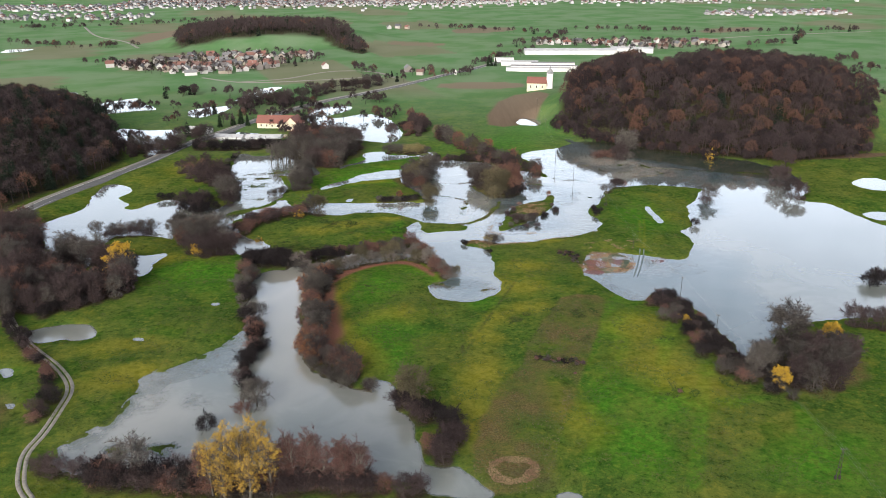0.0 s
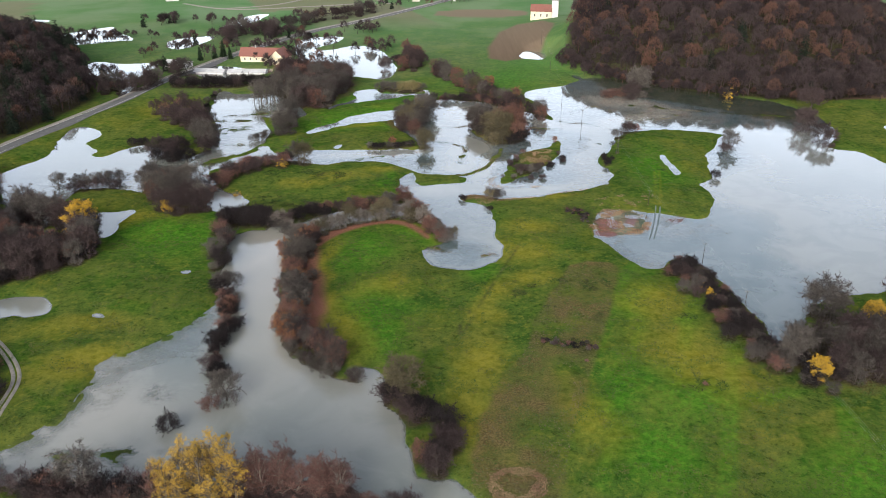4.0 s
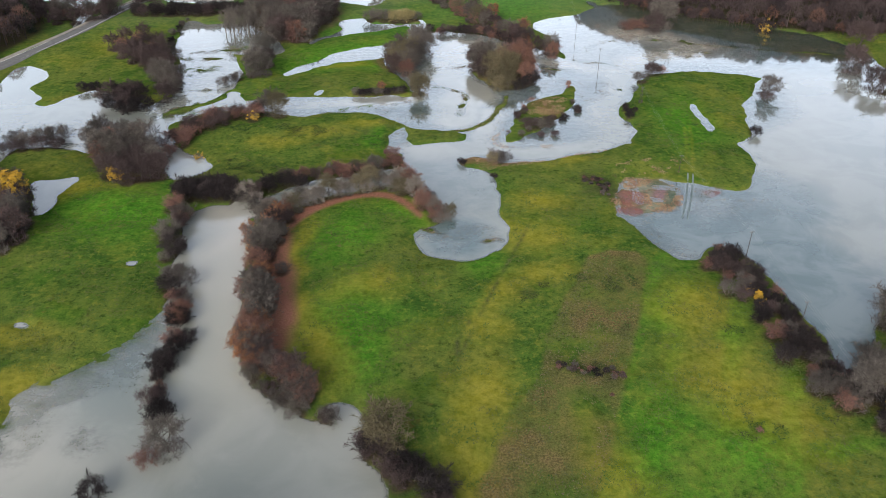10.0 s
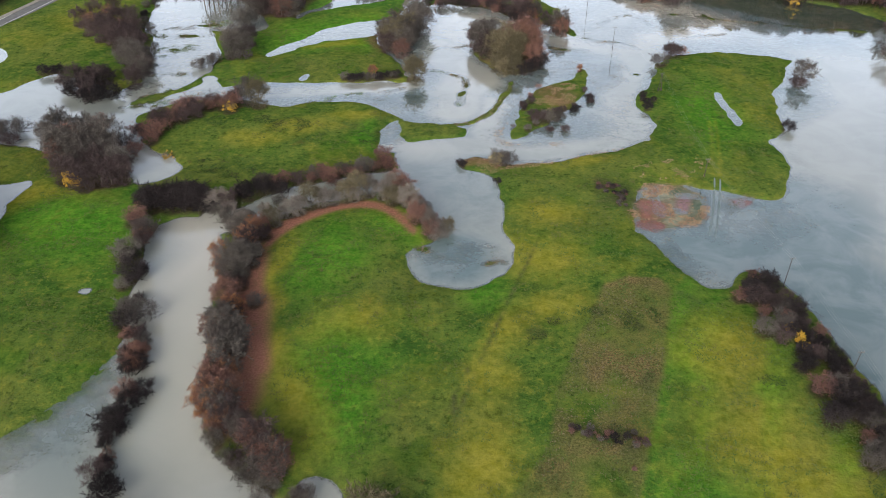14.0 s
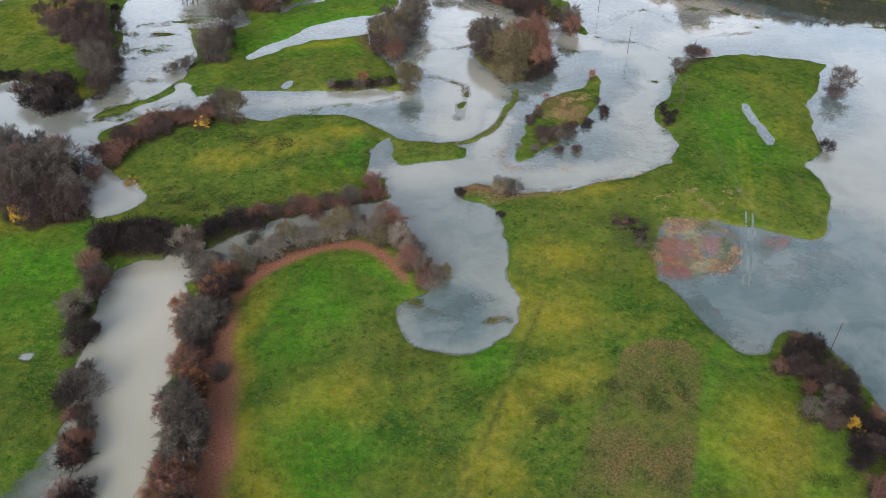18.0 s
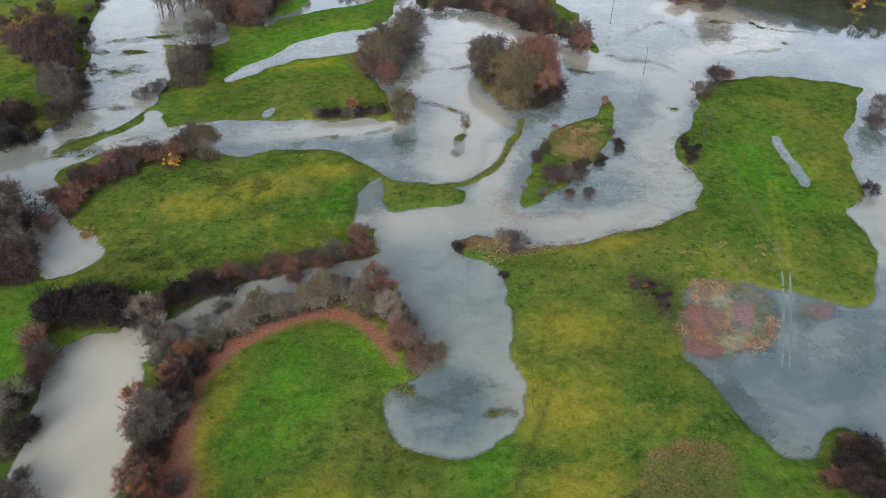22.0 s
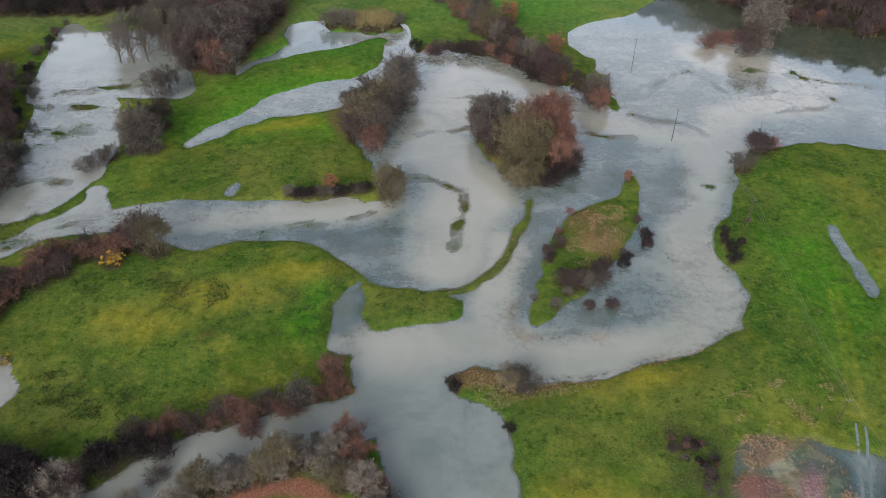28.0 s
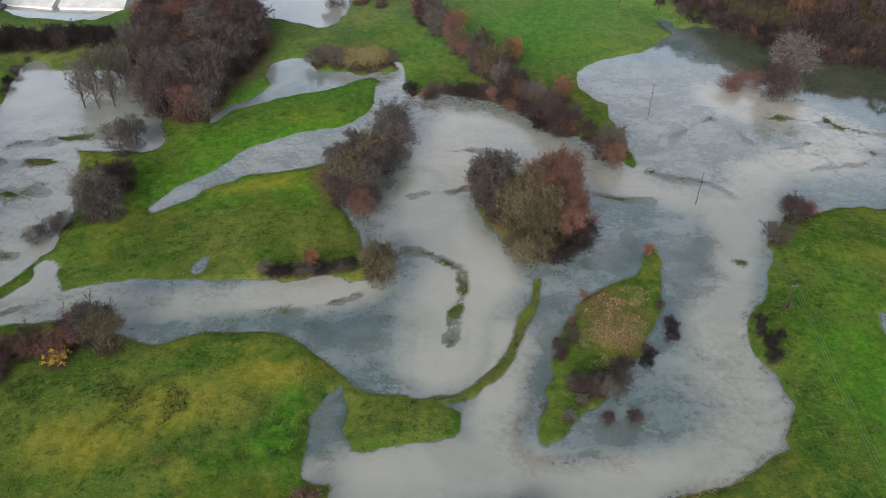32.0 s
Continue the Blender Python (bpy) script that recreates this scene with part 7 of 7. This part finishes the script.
def tufts(name, label, x, y, z, blades_each, size, material, seed, lean=0.6):
    """Clumps of dead stalks and leaves standing a little above ground or water, as one mass."""
    rng = np.random.RandomState(seed)
    n = len(x) * blades_each
    base = np.repeat(np.stack([x, y, z], 1), blades_each, 0) + rng.normal(size=(n, 3)) * (size * 0.45, size * 0.45, 0.02)
    way = unit(rng.normal(size=(n, 3)) * (lean, lean, 0.25) + (0, 0, 0.7))
    v, f = slivers(rng, base, way, size * rng.uniform(0.5, 1.2, n), size * 0.34 * rng.uniform(0.6, 1.4, n))
    ob = new(name, tri_mesh(name, v, f, material))
    return tagged(ob, label, "reeds", kind="stuff")


def thin(x, y, size, seed, cut):
    keep = wave(x, y, size, seed) + 0.6 * wave(x, y, size * 0.37, seed + 1) > cut
    return x[keep], y[keep]


TAN = tuft_material("tan_stalks", (0.20, 0.138, 0.086), (0.30, 0.210, 0.130), (0.19, 0.112, 0.080))
MAROON = tuft_material("maroon_litter", (0.150, 0.060, 0.055), (0.21, 0.085, 0.075), (0.15, 0.09, 0.105))
BROWN = tuft_material("brown_stalks", (0.085, 0.068, 0.045), (0.140, 0.105, 0.068), (0.060, 0.066, 0.034))
WEED_GREEN = tuft_material("dark_green_weeds", (0.016, 0.040, 0.010), (0.034, 0.066, 0.016), (0.030, 0.036, 0.014))
GREENISH = tuft_material("coarse_green_tussocks", (0.026, 0.062, 0.014), (0.060, 0.096, 0.020), (0.075, 0.080, 0.026))


def water_z(x, y):
    return np.maximum(ground_zs(x, y), -0.08)


for i, bed in enumerate(TAN_BEDS):
    x, y = thin(*scatter(bed, 0.36, 61 + i, 0.5), 1.6, 62 + i, -0.35)
    tufts("reed_litter", "heaps of tan dead reed stalks in shallow floodwater", x, y, water_z(x, y) + 0.03, 4, 0.46, TAN, 63 + i, 1.3)
x, y = thin(*scatter(RED_PATCH, 0.5, 160, 0.5), 1.5, 161, 0.2)
tufts("scattered_reeds", "loose tan reed stalks lying in shallow floodwater", x, y, water_z(x, y) + 0.03, 3, 0.4, TAN, 162, 1.3)
for i, bed in enumerate(MAROON_BEDS):
    x, y = thin(*scatter(bed, 0.4 - 0.12 * i, 164 + i, 0.5), 2.0, 166 + i, -0.5 - i)
    tufts("maroon_litter", "maroon withered marsh plants in shallow floodwater", x, y, water_z(x, y) + 0.03, 4, 0.3, MAROON, 168 + i, 1.3)
# half-drowned green weeds in the braided shallows and along the creek
for i, bed in enumerate(([(-124.1, 428), (-118.7, 429.1), (-110.3, 424.9), (-109.8, 420.8), (-118.2, 422.9)], [(-110.1, 411), (-104.6, 413.9), (-95.6, 414.9), (-93.1, 410.1), (-98.3, 406.4), (-102.5, 402.7), (-106, 400), (-110, 404.5)], [(-100.7, 439), (-94.1, 442.4), (-86.7, 441.3), (-86.5, 436.8), (-93.3, 432.8), (-98.5, 433.5)],
                         [(-106.1, 357.7), (-103.4, 364.5), (-97.6, 368.1), (-95.4, 373.2), (-93.3, 371.7), (-95.5, 364.6), (-88.9, 361.8), (-89.5, 359.1), (-98.6, 360.4), (-102.6, 355.1)], [(-50.2, 360.6), (-42.7, 362), (-35.5, 366.2), (-27.9, 369.1), (-23.3, 370.6), (-23, 367.7), (-30.5, 364.2), (-37.8, 360.7), (-45.3, 359.3)])):
    x, y = thin(*scatter(bed, 0.5, 180 + i, 0.5), 3.0, 186 + i, -0.05)
    tufts("drowned_weeds", "green water weeds standing in shallow floodwater", x, y, water_z(x, y) + 0.03, 4, 0.5, GREENISH, 192 + i, 1.2)
# strips just above the water, the drowned ruts' sky reflection put into their colour
RUT_REFLECTION = plain_material("rut_reflection", (0.074, 0.104, 0.108), (0.116, 0.142, 0.146), 0.5, 0.6)
for rut in WHEEL_RUTS:
    p = rounded(rut, False, 3)
    d = np.gradient(p, axis=0)
    side = np.stack([-d[:, 1], d[:, 0]], 1) / np.linalg.norm(d, axis=1, keepdims=True) * (0.30 * np.sin(np.linspace(0.25, 2.95, len(p))) ** 0.5)[:, None]
    v = np.stack([np.column_stack([p + side * o, np.maximum(ground_zs(*p.T), 0) + 0.03 - 0.02 * abs(o)]) for o in (-1, 0, 1)], 1).reshape(-1, 3)
    q = np.array([[i * 3 + j, i * 3 + j + 3, i * 3 + j + 4, i * 3 + j + 1] for i in range(len(p) - 1) for j in (0, 1)])
    rut_mesh = grid_mesh("wheel_rut", v[:, 0], v[:, 1], v[:, 2], q)
    rut_mesh.materials.append(RUT_REFLECTION)
    tagged(new("wheel_rut", rut_mesh), "pale wheel rut of a drowned farm track with sky reflection in its colour", "track", kind="structure")
# stalks that speckle the lake's shallow end
x, y = thin(*scatter([(81.4, 301), (94.7, 301), (104.1, 294.6), (108, 285.7), (99.3, 281.5), (84.2, 282.9), (79.5, 285.8)], 0.6, 170, 0.5), 1.7, 171, 0.25)
tufts("lake_stalks", "dark stalks speckling the shallow end of the flooded lake", x, y, water_z(x, y), 3, 0.36, BROWN, 172, 1.1)
# a dead thicket at the pasture's south end
x, y = scatter([(12, 163), (20, 164), (24, 160), (22, 154), (13, 153), (10, 158)], 0.3, 68, 0.5)
keep = np.hypot((x - 17) / 3.6, (y - 158.5) / 2.8) + 0.35 * wave(x, y, 2.5, 74) > 1
x, y = x[keep], y[keep]
tufts("dead_thicket", "pale brown dead thicket in the pasture", x, y, water_z(x, y), 5, 0.42, TAN, 69, 1.2)
# sparse drowned stalks over the shoals and along the bars
rng = np.random.RandomState(70)
near = np.flatnonzero((GX > -130) & (GX < 140) & (GY > 180) & (GY < 500) & (((SHOAL > 0.4) & (SHORE < -0.3) & (GX < 100)) | (LOW > 0.4)))
pick = rng.choice(np.concatenate([near] + [near[LOW[near] > 0.4]] * 3), 22000)
x, y = GX[pick] + rng.uniform(-0.8, 0.8, len(pick)), GY[pick] + rng.uniform(-0.8, 0.8, len(pick))
x, y = thin(x, y, 4.5, 71, 0.12)
tufts("drowned_stalks", "thin dark stalks and weeds standing in shallow floodwater", x, y, water_z(x, y), 4, 0.34, BROWN, 73, 1.0)
# withered fringe along the bank opposite and on the reed islet
for points, step, cut, mat, seed in (([(8, 320), (16, 323), (24, 319), (33, 319), (46, 324), (60, 329), (62, 327), (46, 321.5), (33, 315.5), (22, 314), (18, 311), (13, 316)], 0.5, 0.1, TAN, 81),
                                     ([(40, 373), (53, 377), (52, 364), (46, 356), (38, 350), (35, 362)], 0.45, -0.25, TAN, 84),
                                     ([(27.2, 347.3), (24.4, 342.5), (22.6, 337.8), (23.6, 333), (27, 330.6), (35.7, 331.2), (46.2, 334), (46.5, 331.8), (36, 328.6), (26, 327.8), (21.3, 331.4), (20.2, 337.6), (21.9, 343), (25.2, 347.8)], 0.4, 0.1, TAN, 87)):
    x, y = thin(*scatter(points, step, seed, 0.5), 4.0, seed + 1, cut)
    tufts("withered_reeds", "withered tan and reddish reeds fringing the floodwater", x, y, water_z(x, y), 5, 0.36, mat, seed + 2, 0.9)
# coarse tussocks that roughen the meadows
near = np.flatnonzero((GX > -130) & (GX < 130) & (GY > 150) & (GY < 430) & (SHORE > 0.8) & (TILLED < 0.1) & (RUST < 0.2))
pick = rng.choice(near, 90000)
x, y = GX[pick] + rng.uniform(-0.8, 0.8, len(pick)), GY[pick] + rng.uniform(-0.8, 0.8, len(pick))
x, y = thin(x, y, 6.0, 91, 0.2)
tufts("meadow_tussocks", "coarse dark green grass tussocks scattered over the meadows", x, y, ground_zs(x, y), 3, 0.5, GREENISH, 93, 0.9)
# rank weeds in the corner of a pasture, and strewn litter above the red patch
for cx, cy, a, b, seed in ((-47, 342, 8, 5.5, 101), (-56, 346, 5, 3.5, 128), (-20, 335, 4, 7, 134), (-71, 345, 4, 4, 104), (-68, 316, 7, 5, 107), (-58, 312, 9, 4, 110), (68, 193, 6, 3.5, 113), (36, 212, 5, 3, 116), (47, 246, 3, 3, 119), (38, 248, 3, 2.4, 122), (25, 241, 2.6, 2.2, 125), (29, 245, 2.0, 1.6, 201), (22.5, 238.5, 2.2, 1.6, 204), (52.5, 247, 1.4, 3.0, 207), (46.5, 243, 2.2, 1.6, 210), (-11.5, 264, 1.5, 1.2, 213), (0.6, 253.5, 1.6, 1.3, 216), (-26, 254, 1.4, 1.8, 219), (-28, 270, 1.3, 1.1, 222), (14, 247, 1.5, 1.2, 225), (33, 232, 2.2, 1.5, 228), (72.5, 226, 3.0, 2.0, 231), (84, 200, 3.0, 5.0, 234), (96, 348, 2.0, 1.4, 237), (88, 330, 2.0, 1.6, 240), (62, 313, 2.4, 1.6, 243), (44, 305, 1.8, 1.4, 246)):
    x, y = thin(*scatter([(cx + a * math.cos(t), cy + b * math.sin(t)) for t in np.arange(8) * 0.785], 0.5, seed, 0.5), 2.4, seed + 1, -0.1)
    tufts("rank_weeds", "dark green rank weeds in rough pasture", x, y, ground_zs(x, y), 4, 0.5, WEED_GREEN, seed + 2, 0.9)
x, y = thin(*scatter([(58, 306), (62, 317), (72, 320), (86, 322), (90, 314), (82, 308), (70, 309)], 0.4, 131, 0.5), 3.0, 132, 0.55)
more = thin(*scatter([(71.6, 314.9), (77.1, 315.7), (77.8, 311.2), (76.2, 307.6), (72.8, 308.3)], 0.42, 135, 0.5), 1.5, 136, 0.2)
x, y = np.append(x, more[0]), np.append(y, more[1])
tufts("strewn_litter", "pale reed litter strewn over rough grass", x, y, ground_zs(x, y), 4, 0.36, TAN, 133, 1.1)
x, y = thin(*scatter(REED_BED, 0.95, 95, 0.5), 6.0, 96, -0.1)
tufts("dry_weeds", "dry brown weeds over an unmown strip of pasture", x, y, ground_zs(x, y), 3, 0.5, BROWN, 97, 0.8)

# darker brown ground round each tree and shrub and under the woods
DARK_UNDER = np.zeros((NY, NX))
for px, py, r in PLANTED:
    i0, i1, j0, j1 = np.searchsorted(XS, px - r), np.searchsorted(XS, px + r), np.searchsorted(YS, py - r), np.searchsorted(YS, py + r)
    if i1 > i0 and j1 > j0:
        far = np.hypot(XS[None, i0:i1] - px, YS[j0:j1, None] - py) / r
        DARK_UNDER[j0:j1, i0:i1] = np.maximum(DARK_UNDER[j0:j1, i0:i1], np.clip((1 - far) * 2.2, 0, 1))
DARK_UNDER = DARK_UNDER.ravel()
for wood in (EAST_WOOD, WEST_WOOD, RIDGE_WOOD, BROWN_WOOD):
    DARK_UNDER = np.maximum(DARK_UNDER, area(GX, GY, wood, 5.0))
paint(ground.data, "dark_under", DARK_UNDER, DARK_UNDER, DARK_UNDER)
